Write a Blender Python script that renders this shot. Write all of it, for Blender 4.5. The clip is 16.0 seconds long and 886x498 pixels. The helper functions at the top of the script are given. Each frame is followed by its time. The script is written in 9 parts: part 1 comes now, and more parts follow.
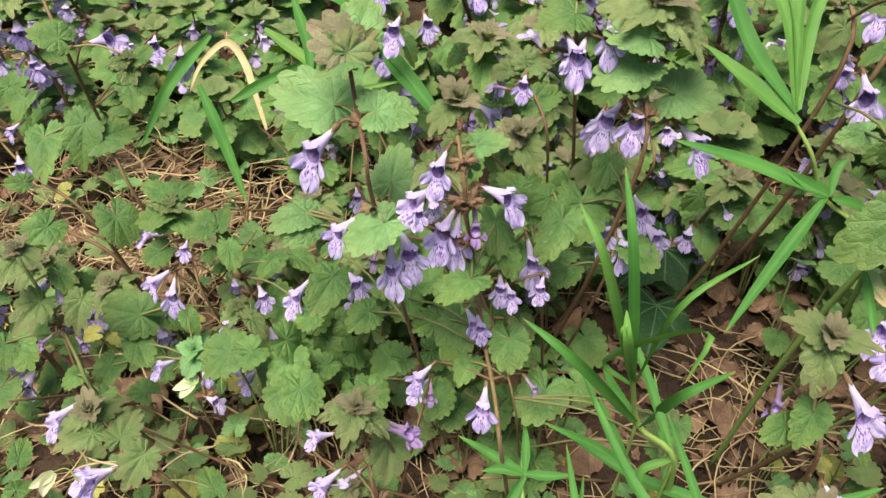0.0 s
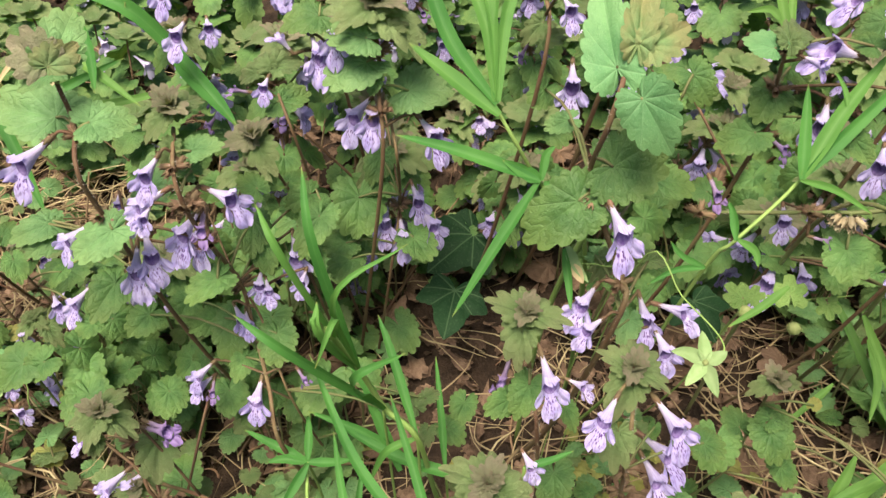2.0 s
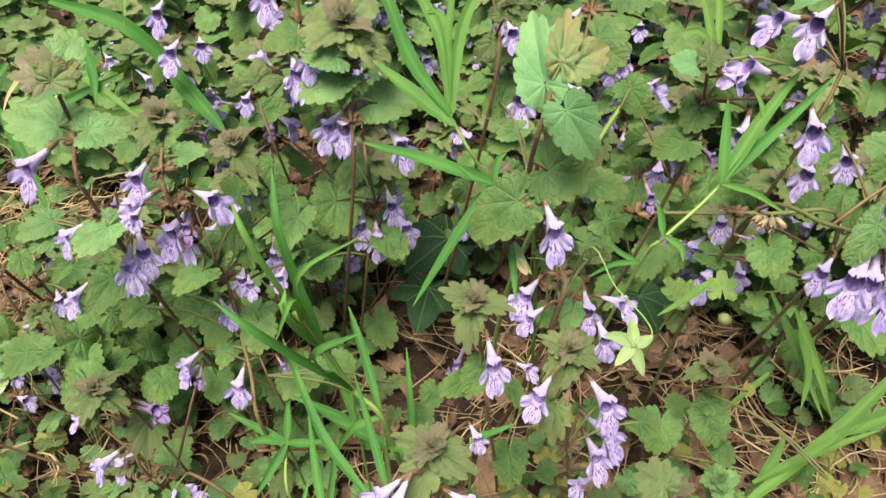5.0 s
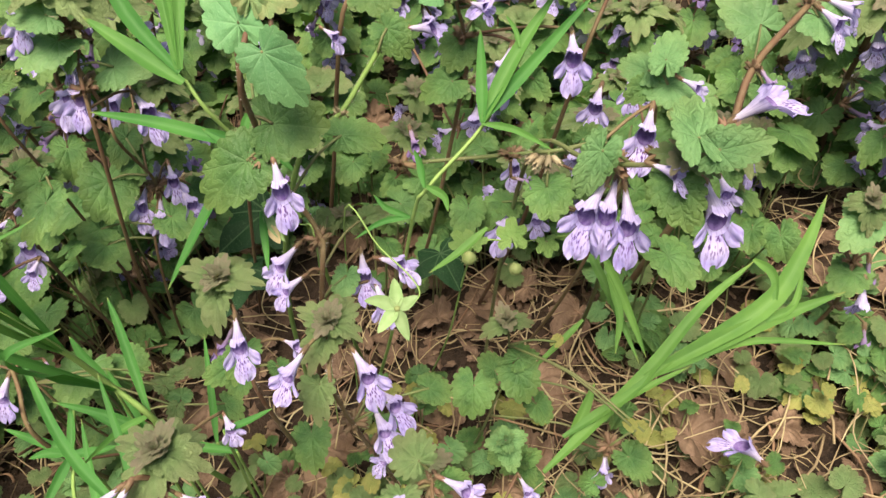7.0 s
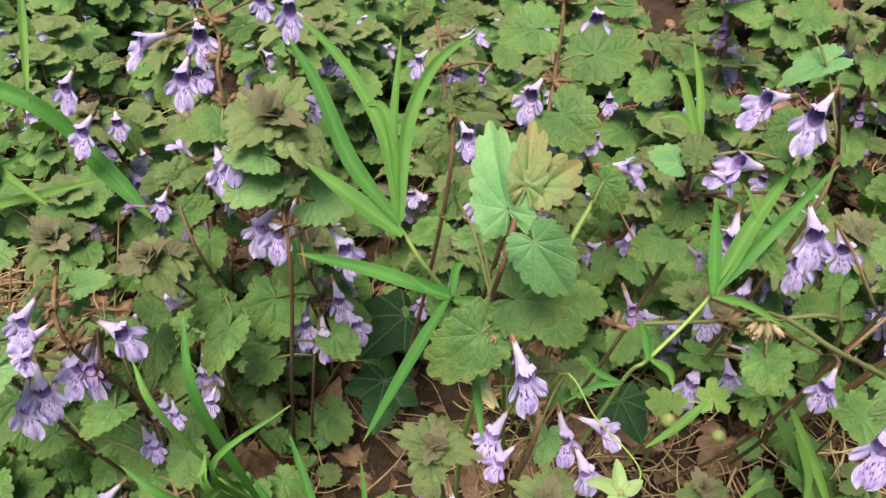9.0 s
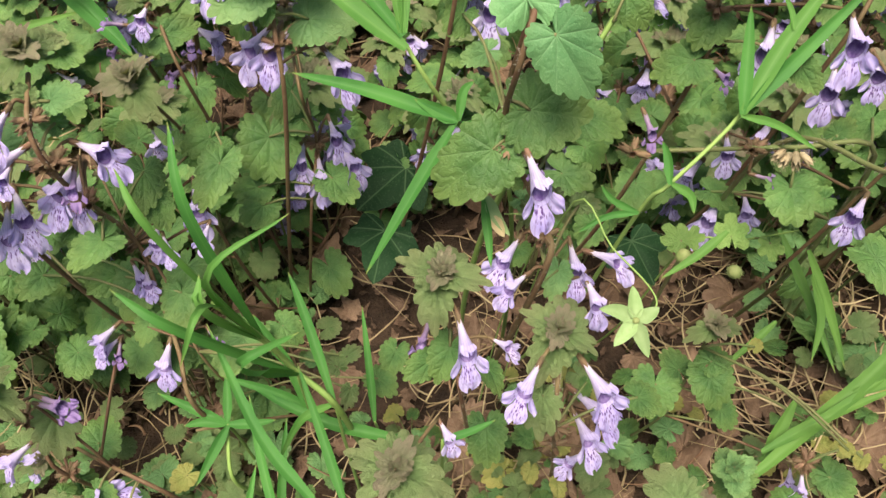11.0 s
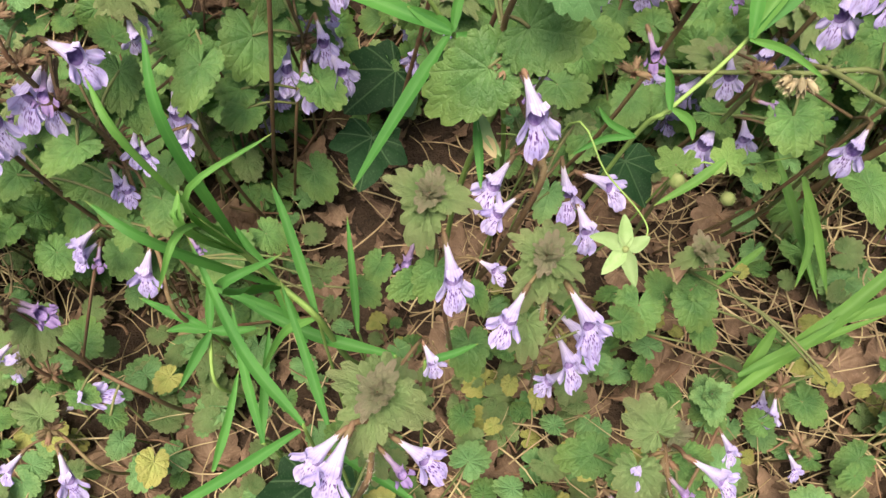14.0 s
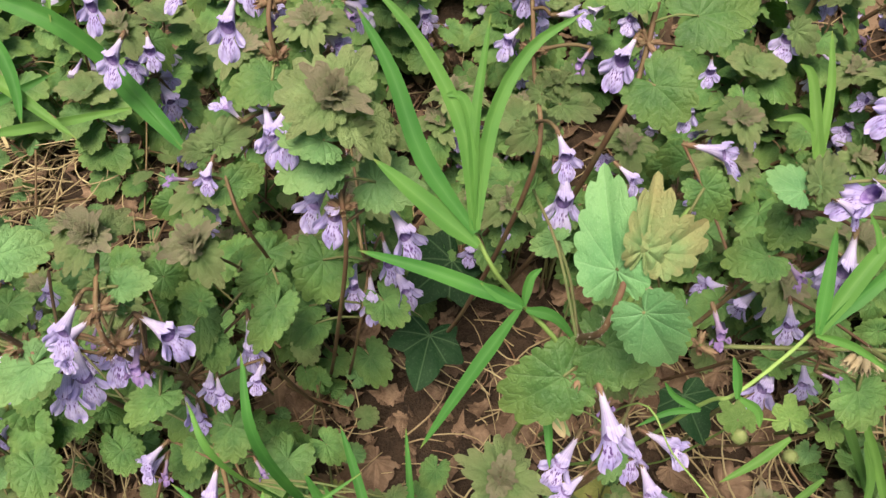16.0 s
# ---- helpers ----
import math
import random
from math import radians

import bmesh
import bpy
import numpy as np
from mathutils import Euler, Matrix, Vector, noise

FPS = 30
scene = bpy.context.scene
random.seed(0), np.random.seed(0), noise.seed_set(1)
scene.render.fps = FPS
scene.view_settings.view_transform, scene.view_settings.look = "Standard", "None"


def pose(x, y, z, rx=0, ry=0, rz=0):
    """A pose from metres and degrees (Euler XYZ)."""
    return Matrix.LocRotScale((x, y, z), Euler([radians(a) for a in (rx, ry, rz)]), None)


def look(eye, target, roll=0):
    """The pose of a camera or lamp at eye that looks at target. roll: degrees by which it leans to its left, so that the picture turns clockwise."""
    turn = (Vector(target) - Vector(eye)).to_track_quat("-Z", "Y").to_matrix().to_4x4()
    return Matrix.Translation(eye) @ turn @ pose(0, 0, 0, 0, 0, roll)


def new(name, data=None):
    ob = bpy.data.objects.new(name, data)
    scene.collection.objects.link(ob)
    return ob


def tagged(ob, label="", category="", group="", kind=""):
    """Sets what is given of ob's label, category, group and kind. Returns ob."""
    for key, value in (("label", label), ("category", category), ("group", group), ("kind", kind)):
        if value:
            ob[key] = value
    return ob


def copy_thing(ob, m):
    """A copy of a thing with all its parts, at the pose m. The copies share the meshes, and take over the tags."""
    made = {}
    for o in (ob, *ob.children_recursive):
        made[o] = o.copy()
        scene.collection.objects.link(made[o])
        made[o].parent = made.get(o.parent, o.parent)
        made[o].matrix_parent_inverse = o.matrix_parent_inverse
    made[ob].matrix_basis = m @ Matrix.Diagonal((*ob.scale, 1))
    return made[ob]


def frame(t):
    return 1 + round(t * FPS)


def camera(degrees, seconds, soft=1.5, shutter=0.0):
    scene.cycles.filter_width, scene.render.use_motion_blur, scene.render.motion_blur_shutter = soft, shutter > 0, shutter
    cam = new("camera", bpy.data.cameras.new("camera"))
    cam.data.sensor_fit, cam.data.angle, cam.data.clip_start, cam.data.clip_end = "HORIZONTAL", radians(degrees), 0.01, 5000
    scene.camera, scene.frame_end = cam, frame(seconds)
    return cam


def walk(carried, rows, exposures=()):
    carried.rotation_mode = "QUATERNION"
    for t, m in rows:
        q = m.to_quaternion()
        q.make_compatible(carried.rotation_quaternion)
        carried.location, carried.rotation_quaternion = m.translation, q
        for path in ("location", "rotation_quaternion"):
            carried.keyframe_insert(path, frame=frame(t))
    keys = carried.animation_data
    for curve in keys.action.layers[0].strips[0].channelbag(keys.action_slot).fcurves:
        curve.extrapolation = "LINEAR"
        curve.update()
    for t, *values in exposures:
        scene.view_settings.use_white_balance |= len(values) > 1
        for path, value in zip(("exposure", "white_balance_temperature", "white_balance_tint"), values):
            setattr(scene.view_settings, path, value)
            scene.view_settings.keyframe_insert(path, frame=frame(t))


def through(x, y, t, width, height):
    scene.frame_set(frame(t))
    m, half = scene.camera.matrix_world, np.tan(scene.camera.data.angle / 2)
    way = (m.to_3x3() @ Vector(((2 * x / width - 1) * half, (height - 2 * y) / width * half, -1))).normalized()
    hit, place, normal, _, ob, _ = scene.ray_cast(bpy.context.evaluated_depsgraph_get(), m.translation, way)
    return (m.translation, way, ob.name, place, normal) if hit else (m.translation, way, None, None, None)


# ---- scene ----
cam = camera(59.99, 16.0)
# seconds; the eye in metres; the turn in degrees
ROWS = [
    (0.0, 0.0, -0.0, 0.288, 48.0, -0.0, -0.0),
    (0.5, 0.0075, 0.0011, 0.2867, 47.21, 0.19, -0.63),
    (1.0, 0.03, 0.0024, 0.2914, 47.85, -0.18, -1.99),
    (1.5, 0.0554, 0.0039, 0.2991, 48.28, -0.54, -3.91),
    (2.0, 0.0659, -0.0091, 0.2957, 47.28, -0.16, -5.08),
    (2.5, 0.0718, -0.0167, 0.2968, 46.96, -0.14, -5.62),
    (3.0, 0.0739, -0.0236, 0.3084, 48.93, -0.42, -4.56),
    (5.5, 0.0843, -0.0337, 0.3096, 47.79, 0.12, -4.81),
    (6.0, 0.0955, -0.0268, 0.308, 47.35, 0.01, -7.96),
    (6.5, 0.1187, -0.0253, 0.2977, 46.84, 0.38, -11.04),
    (7.0, 0.1351, -0.0259, 0.2913, 46.04, 0.61, -12.22),
    (7.5, 0.1405, -0.0196, 0.2911, 48.17, 0.77, -11.5),
    (8.0, 0.1353, -0.0041, 0.2893, 47.59, 0.61, -10.44),
    (8.5, 0.1162, 0.0028, 0.3001, 47.19, 0.36, -9.91),
    (9.0, 0.0878, 0.0162, 0.3123, 48.65, -0.29, -7.98),
    (9.5, 0.0759, 0.0202, 0.3204, 47.66, -0.26, -7.34),
    (10.0, 0.0802, 0.0081, 0.2996, 46.12, 0.4, -8.43),
    (12.5, 0.0851, 0.0251, 0.2826, 32.21, -2.46, -7.65),
    (13.0, 0.0845, 0.0222, 0.2785, 31.37, -2.02, -7.76),
    (13.5, 0.0808, 0.0221, 0.2825, 30.91, -2.51, -7.76),
    (14.0, 0.0847, 0.0228, 0.2887, 32.57, -2.72, -7.26),
    (14.5, 0.0808, 0.0349, 0.3035, 34.86, -3.3, -6.88),
    (15.0, 0.0727, 0.0412, 0.319, 37.3, -2.65, -5.45),
    (15.5, 0.0699, 0.0539, 0.3179, 37.06, -2.53, -4.53),
    (16.0, 0.0765, 0.0648, 0.3255, 37.52, -1.76, -4.82),
]
walk(cam, [(t, pose(x, y, z, rx, ry, rz)) for t, x, y, z, rx, ry, rz in ROWS],
     [(0.0, 1.18), (3.0, 1.18), (7.0, 1.16), (9.0, 1.03), (10.0, 1.08), (12.5, 1.19), (13.5, 1.2), (15.0, 1.13), (16.0, 1.0)])

# ---- daylight under a bright overcast sky ----
world = bpy.data.worlds.new("overcast_sky")
scene.world = world
world.use_nodes = True
wn = world.node_tree.nodes
sky = wn.new("ShaderNodeTexSky")
sky.sky_type = "NISHITA"
sky.sun_disc = False
sky.sun_elevation, sky.sun_rotation = radians(70), radians(210)
sky.air_density, sky.dust_density, sky.ozone_density = 1.0, 6.0, 1.0
world.node_tree.links.new(sky.outputs[0], wn["Background"].inputs[0])
wn["Background"].inputs[1].default_value = 0.06
sun = new("sun", bpy.data.lights.new("sun", "SUN"))
sun.data.energy, sun.data.angle, sun.data.color = 3.4, radians(32), (1.0, 0.865, 0.725)
sun.matrix_world = look((0, 0, 3), (0.55, 0.95, 0.0))


# ---- materials ----
def graph(name):
    m = bpy.data.materials.new(name)
    m.use_nodes = True
    nt = m.node_tree
    return m, nt, nt.nodes["Principled BSDF"], nt.nodes["Material Output"]


def node(nt, kind, ins=(), **props):
    n = nt.nodes.new(kind)
    for key, value in props.items():
        if key == "operation":
            n.operation = value
        elif key == "data_type":
            n.data_type = value
        elif key == "blend_type":
            n.blend_type = value
        elif key == "feature":
            n.feature = value
        elif key == "use_clamp":
            n.use_clamp = value
    for key, value in dict(ins).items():
        if hasattr(value, "is_output"):
            nt.links.new(value, n.inputs[key])
        else:
            n.inputs[key].default_value = value
    return n


def maths(nt, op, a, b=None, clamp=False):
    ins = {0: a}
    if b is not None:
        ins[1] = b
    return node(nt, "ShaderNodeMath", ins, operation=op, use_clamp=clamp).outputs[0]


def mix(nt, fac, a, b, blend="MIX"):
    n = nt.nodes.new("ShaderNodeMix")
    n.data_type, n.blend_type = "RGBA", blend
    for i, v in ((0, fac), (6, a), (7, b)):
        if hasattr(v, "is_output"):
            nt.links.new(v, n.inputs[i])
        else:
            n.inputs[i].default_value = v if i == 0 else (*v, 1)
    return n.outputs[2]


def ramp(nt, fac, low, high):
    """0 below low, 1 above high."""
    n = nt.nodes.new("ShaderNodeMapRange")
    nt.links.new(fac, n.inputs[0])
    n.inputs[1].default_value, n.inputs[2].default_value = low, high
    return n.outputs[0]


def noise_tex(nt, vector, scale, detail=3.0, rough=0.55):
    return node(nt, "ShaderNodeTexNoise", {"Vector": vector, "Scale": scale, "Detail": detail, "Roughness": rough}).outputs[0]


def shifted(nt, spread=40.0):
    """Local coordinates, moved by a random step for each object, and the random number."""
    tc = nt.nodes.new("ShaderNodeTexCoord")
    rnd = nt.nodes.new("ShaderNodeObjectInfo").outputs["Random"]
    add = node(nt, "ShaderNodeVectorMath", {0: tc.outputs["Object"], 1: maths(nt, "MULTIPLY", rnd, spread)}, operation="ADD")
    return tc.outputs["Object"], add.outputs[0], rnd


def chance(nt):
    """A random number for each object and, within a joined mesh, each loose piece."""
    a = nt.nodes.new("ShaderNodeObjectInfo").outputs["Random"]
    b = nt.nodes.new("ShaderNodeNewGeometry").outputs["Random Per Island"]
    return maths(nt, "FRACT", maths(nt, "ADD", a, b))


def thin_sheet(nt, bsdf, out, colour, through, share):
    """Lets part of the light pass through a leaf or petal."""
    tl = nt.nodes.new("ShaderNodeBsdfTranslucent")
    nt.links.new(mix(nt, 1.0, colour, through, "MULTIPLY"), tl.inputs[0])
    ms = nt.nodes.new("ShaderNodeMixShader")
    ms.inputs[0].default_value = share
    nt.links.new(bsdf.outputs[0], ms.inputs[1])
    nt.links.new(tl.outputs[0], ms.inputs[2])
    nt.links.new(ms.outputs[0], out.inputs[0])


def leaf_material(name, low, high, edge, edge_share, vein, rough=0.55, vein_gap=36.0, spec=0.35, share=0.25, net_share=0.18, main_share=0.36, vein_paint=0.38, swell=0.75):
    """A veined leaf: veins spread like a hand from the stalk; the rim may be tinted."""
    m, nt, bsdf, out = graph(name)
    local = nt.nodes.new("ShaderNodeUVMap").outputs[0]
    rnd = chance(nt)
    moved = node(nt, "ShaderNodeVectorMath", {0: local, 1: maths(nt, "MULTIPLY", rnd, 40.0)}, operation="ADD").outputs[0]
    sep = node(nt, "ShaderNodeSeparateXYZ", {0: local})
    x, y = sep.outputs[0], sep.outputs[1]
    r = maths(nt, "SQRT", maths(nt, "ADD", maths(nt, "MULTIPLY", x, x), maths(nt, "MULTIPLY", y, y)))
    ang = maths(nt, "ARCTAN2", x, y)
    cell = maths(nt, "ADD", maths(nt, "MULTIPLY", ang, 180 / math.pi / vein_gap), 0.5)
    off = maths(nt, "ABSOLUTE", maths(nt, "SUBTRACT", maths(nt, "FRACT", cell), 0.5))
    dist = maths(nt, "MULTIPLY", maths(nt, "MULTIPLY", off, radians(vein_gap)), r)
    main = maths(nt, "SUBTRACT", 1.0, ramp(nt, dist, 0.004, 0.018))
    # side veins leave the main ones at a slant, the leaf swells between them
    wobble = maths(nt, "MULTIPLY", noise_tex(nt, moved, 7.0, 2.0), 0.30)
    side = maths(nt, "FRACT", maths(nt, "MULTIPLY", maths(nt, "ADD", maths(nt, "SUBTRACT", r, maths(nt, "MULTIPLY", dist, 0.9)), wobble), 6.5))
    side = maths(nt, "MULTIPLY", maths(nt, "ABSOLUTE", maths(nt, "SUBTRACT", side, 0.5)), 2.0)
    away = ramp(nt, dist, 0.0, 0.09)
    pillow = maths(nt, "MULTIPLY", maths(nt, "MULTIPLY", maths(nt, "POWER", side, 0.45), maths(nt, "POWER", away, 0.5)), swell)
    net = node(nt, "ShaderNodeTexVoronoi", {"Vector": moved, "Scale": 26.0}, feature="DISTANCE_TO_EDGE").outputs["Distance"]
    pillow = maths(nt, "ADD", pillow, maths(nt, "MULTIPLY", ramp(nt, net, 0.0, 0.3), net_share))
    main = maths(nt, "MULTIPLY", main, main_share)
    fine = maths(nt, "MULTIPLY", maths(nt, "SUBTRACT", 1.0, ramp(nt, side, 0.0, 0.22)), swell * 0.4)
    veins = maths(nt, "MAXIMUM", main, fine)
    broad = noise_tex(nt, moved, 2.2, 3.0)
    base = mix(nt, ramp(nt, broad, 0.32, 0.68), low, high)
    base = mix(nt, maths(nt, "MULTIPLY", rnd, 0.6), base, tuple(c * 0.62 for c in low))
    tint = maths(nt, "MULTIPLY", ramp(nt, maths(nt, "ADD", r, maths(nt, "MULTIPLY", noise_tex(nt, moved, 5.0), 0.5)), 0.55, 1.25), edge_share)
    base = mix(nt, tint, base, edge)
    base = mix(nt, maths(nt, "MULTIPLY", veins, vein_paint), base, vein)
    # fine hairs and pores
    grain = noise_tex(nt, moved, 42.0, 2.0)
    base = mix(nt, maths(nt, "MULTIPLY", ramp(nt, grain, 0.56, 0.74), 0.28), base, vein)
    base = mix(nt, maths(nt, "MULTIPLY", ramp(nt, noise_tex(nt, moved, 17.0, 3.0), 0.55, 0.75), 0.25), base, tuple(c * 0.6 for c in low))
    nt.links.new(base, bsdf.inputs["Base Color"])
    bsdf.inputs["Roughness"].default_value = rough
    bsdf.inputs["Specular IOR Level"].default_value = spec
    bump = node(nt, "ShaderNodeBump", {"Strength": 1.0, "Distance": 0.0004,
                "Height": maths(nt, "ADD", pillow, maths(nt, "SUBTRACT", maths(nt, "MULTIPLY", noise_tex(nt, moved, 14.0), 0.5 * swell + 0.1), maths(nt, "MULTIPLY", main, 0.3)))})
    nt.links.new(bump.outputs[0], bsdf.inputs["Normal"])
    thin_sheet(nt, bsdf, out, base, (0.85, 1.0, 0.35), share)
    return m


def blade_material(name, low, high, line, aged=None):
    """Long leaves: fine lines along the blade, paler midrib. Local x across (-1 to 1), y along."""
    m, nt, bsdf, out = graph(name)
    uv = nt.nodes.new("ShaderNodeUVMap").outputs[0]
    rnd = chance(nt)
    sep = node(nt, "ShaderNodeSeparateXYZ", {0: uv})
    u, v = sep.outputs[0], sep.outputs[1]
    lines = maths(nt, "SINE", maths(nt, "MULTIPLY", u, 62.0))
    mid = maths(nt, "SUBTRACT", 1.0, ramp(nt, maths(nt, "ABSOLUTE", maths(nt, "SUBTRACT", u, 0.5)), 0.02, 0.07))
    pos = node(nt, "ShaderNodeVectorMath", {0: nt.nodes.new("ShaderNodeTexCoord").outputs["Object"], 1: maths(nt, "MULTIPLY", rnd, 9.0)}, operation="ADD").outputs[0]
    base = mix(nt, ramp(nt, noise_tex(nt, pos, 60.0, 3.0), 0.3, 0.7), low, high)
    base = mix(nt, maths(nt, "MULTIPLY", rnd, 0.85 if aged else 0.35), base, aged or tuple(c * 0.7 for c in low))
    base = mix(nt, maths(nt, "MULTIPLY", mid, 0.12), base, line)
    base = mix(nt, maths(nt, "MULTIPLY", ramp(nt, v, 0.93, 1.0), 0.55), base, (0.3, 0.26, 0.08))
    nt.links.new(base, bsdf.inputs["Base Color"])
    bsdf.inputs["Roughness"].default_value = 0.58
    bsdf.inputs["Specular IOR Level"].default_value = 0.22
    bump = node(nt, "ShaderNodeBump", {"Strength": 0.07, "Distance": 0.0001, "Height": lines})
    nt.links.new(bump.outputs[0], bsdf.inputs["Normal"])
    thin_sheet(nt, bsdf, out, base, (0.8, 1.0, 0.35), 0.25)
    return m


def petal_material(name, low, high, pale, spotted):
    """Violet petals: paler towards the tube, dark marks round the throat on the lower lip."""
    m, nt, bsdf, out = graph(name)
    local, moved, rnd = shifted(nt)
    sep = node(nt, "ShaderNodeSeparateXYZ", {0: local})
    y = sep.outputs[1]
    base = mix(nt, ramp(nt, noise_tex(nt, moved, 5.0, 3.0), 0.3, 0.7), low, high)
    base = mix(nt, maths(nt, "MULTIPLY", rnd, 0.35), base, (0.34, 0.27, 0.66))
    base = mix(nt, maths(nt, "SUBTRACT", 1.0, ramp(nt, y, 0.1, 0.68)), base, pale)
    lines = maths(nt, "SINE", maths(nt, "MULTIPLY", maths(nt, "ARCTAN2", sep.outputs[0], sep.outputs[2]), 16.0))
    base = mix(nt, maths(nt, "MULTIPLY", ramp(nt, lines, 0.5, 1.0), 0.36), base, (0.22, 0.12, 0.42))
    if spotted:
        stretch = node(nt, "ShaderNodeVectorMath", {0: moved, 1: (34.0, 15.0, 15.0)}, operation="MULTIPLY").outputs[0]
        pit = node(nt, "ShaderNodeTexVoronoi", {"Vector": stretch, "Scale": 1.0}).outputs["Distance"]
        near = maths(nt, "MULTIPLY", maths(nt, "SUBTRACT", 1.0, ramp(nt, maths(nt, "ABSOLUTE", sep.outputs[0]), 0.08, 0.2)),
                     ramp(nt, sep.outputs[2], -0.46, -0.24))
        base = mix(nt, maths(nt, "MULTIPLY", near, maths(nt, "SUBTRACT", 1.0, ramp(nt, pit, 0.3, 0.5))), base, (0.10, 0.03, 0.20))
    nt.links.new(base, bsdf.inputs["Base Color"])
    bsdf.inputs["Roughness"].default_value = 0.6
    bsdf.inputs["Specular IOR Level"].default_value = 0.25
    bump = node(nt, "ShaderNodeBump", {"Strength": 1.0, "Distance": 0.0002, "Height": noise_tex(nt, moved, 26.0)})
    nt.links.new(bump.outputs[0], bsdf.inputs["Normal"])
    thin_sheet(nt, bsdf, out, base, (1.0, 0.95, 1.0), 0.35)
    return m


def plain_material(name, low, high, scale, rough=0.7, relief=0.7, depth=0.0004, spec=0.3, third=None):
    """Two mottled colours at two scales, with a rough relief."""
    m, nt, bsdf, out = graph(name)
    local, moved, rnd = shifted(nt, 7.0)
    rnd = chance(nt)
    a = noise_tex(nt, moved, scale, 4.0)
    b = noise_tex(nt, moved, scale * 6.5, 3.0)
    base = mix(nt, ramp(nt, a, 0.35, 0.65), low, high)
    base = mix(nt, maths(nt, "MULTIPLY", ramp(nt, b, 0.5, 0.75), 0.5), base, third or tuple(c * 0.5 for c in low))
    base = mix(nt, maths(nt, "MULTIPLY", rnd, 0.6), base, tuple(c * 0.45 for c in low))
    nt.links.new(base, bsdf.inputs["Base Color"])
    bsdf.inputs["Roughness"].default_value = rough
    bsdf.inputs["Specular IOR Level"].default_value = spec
    bump = node(nt, "ShaderNodeBump", {"Strength": relief, "Distance": depth, "Height": maths(nt, "ADD", a, maths(nt, "MULTIPLY", b, 0.5))})
    nt.links.new(bump.outputs[0], bsdf.inputs["Normal"])
    return m


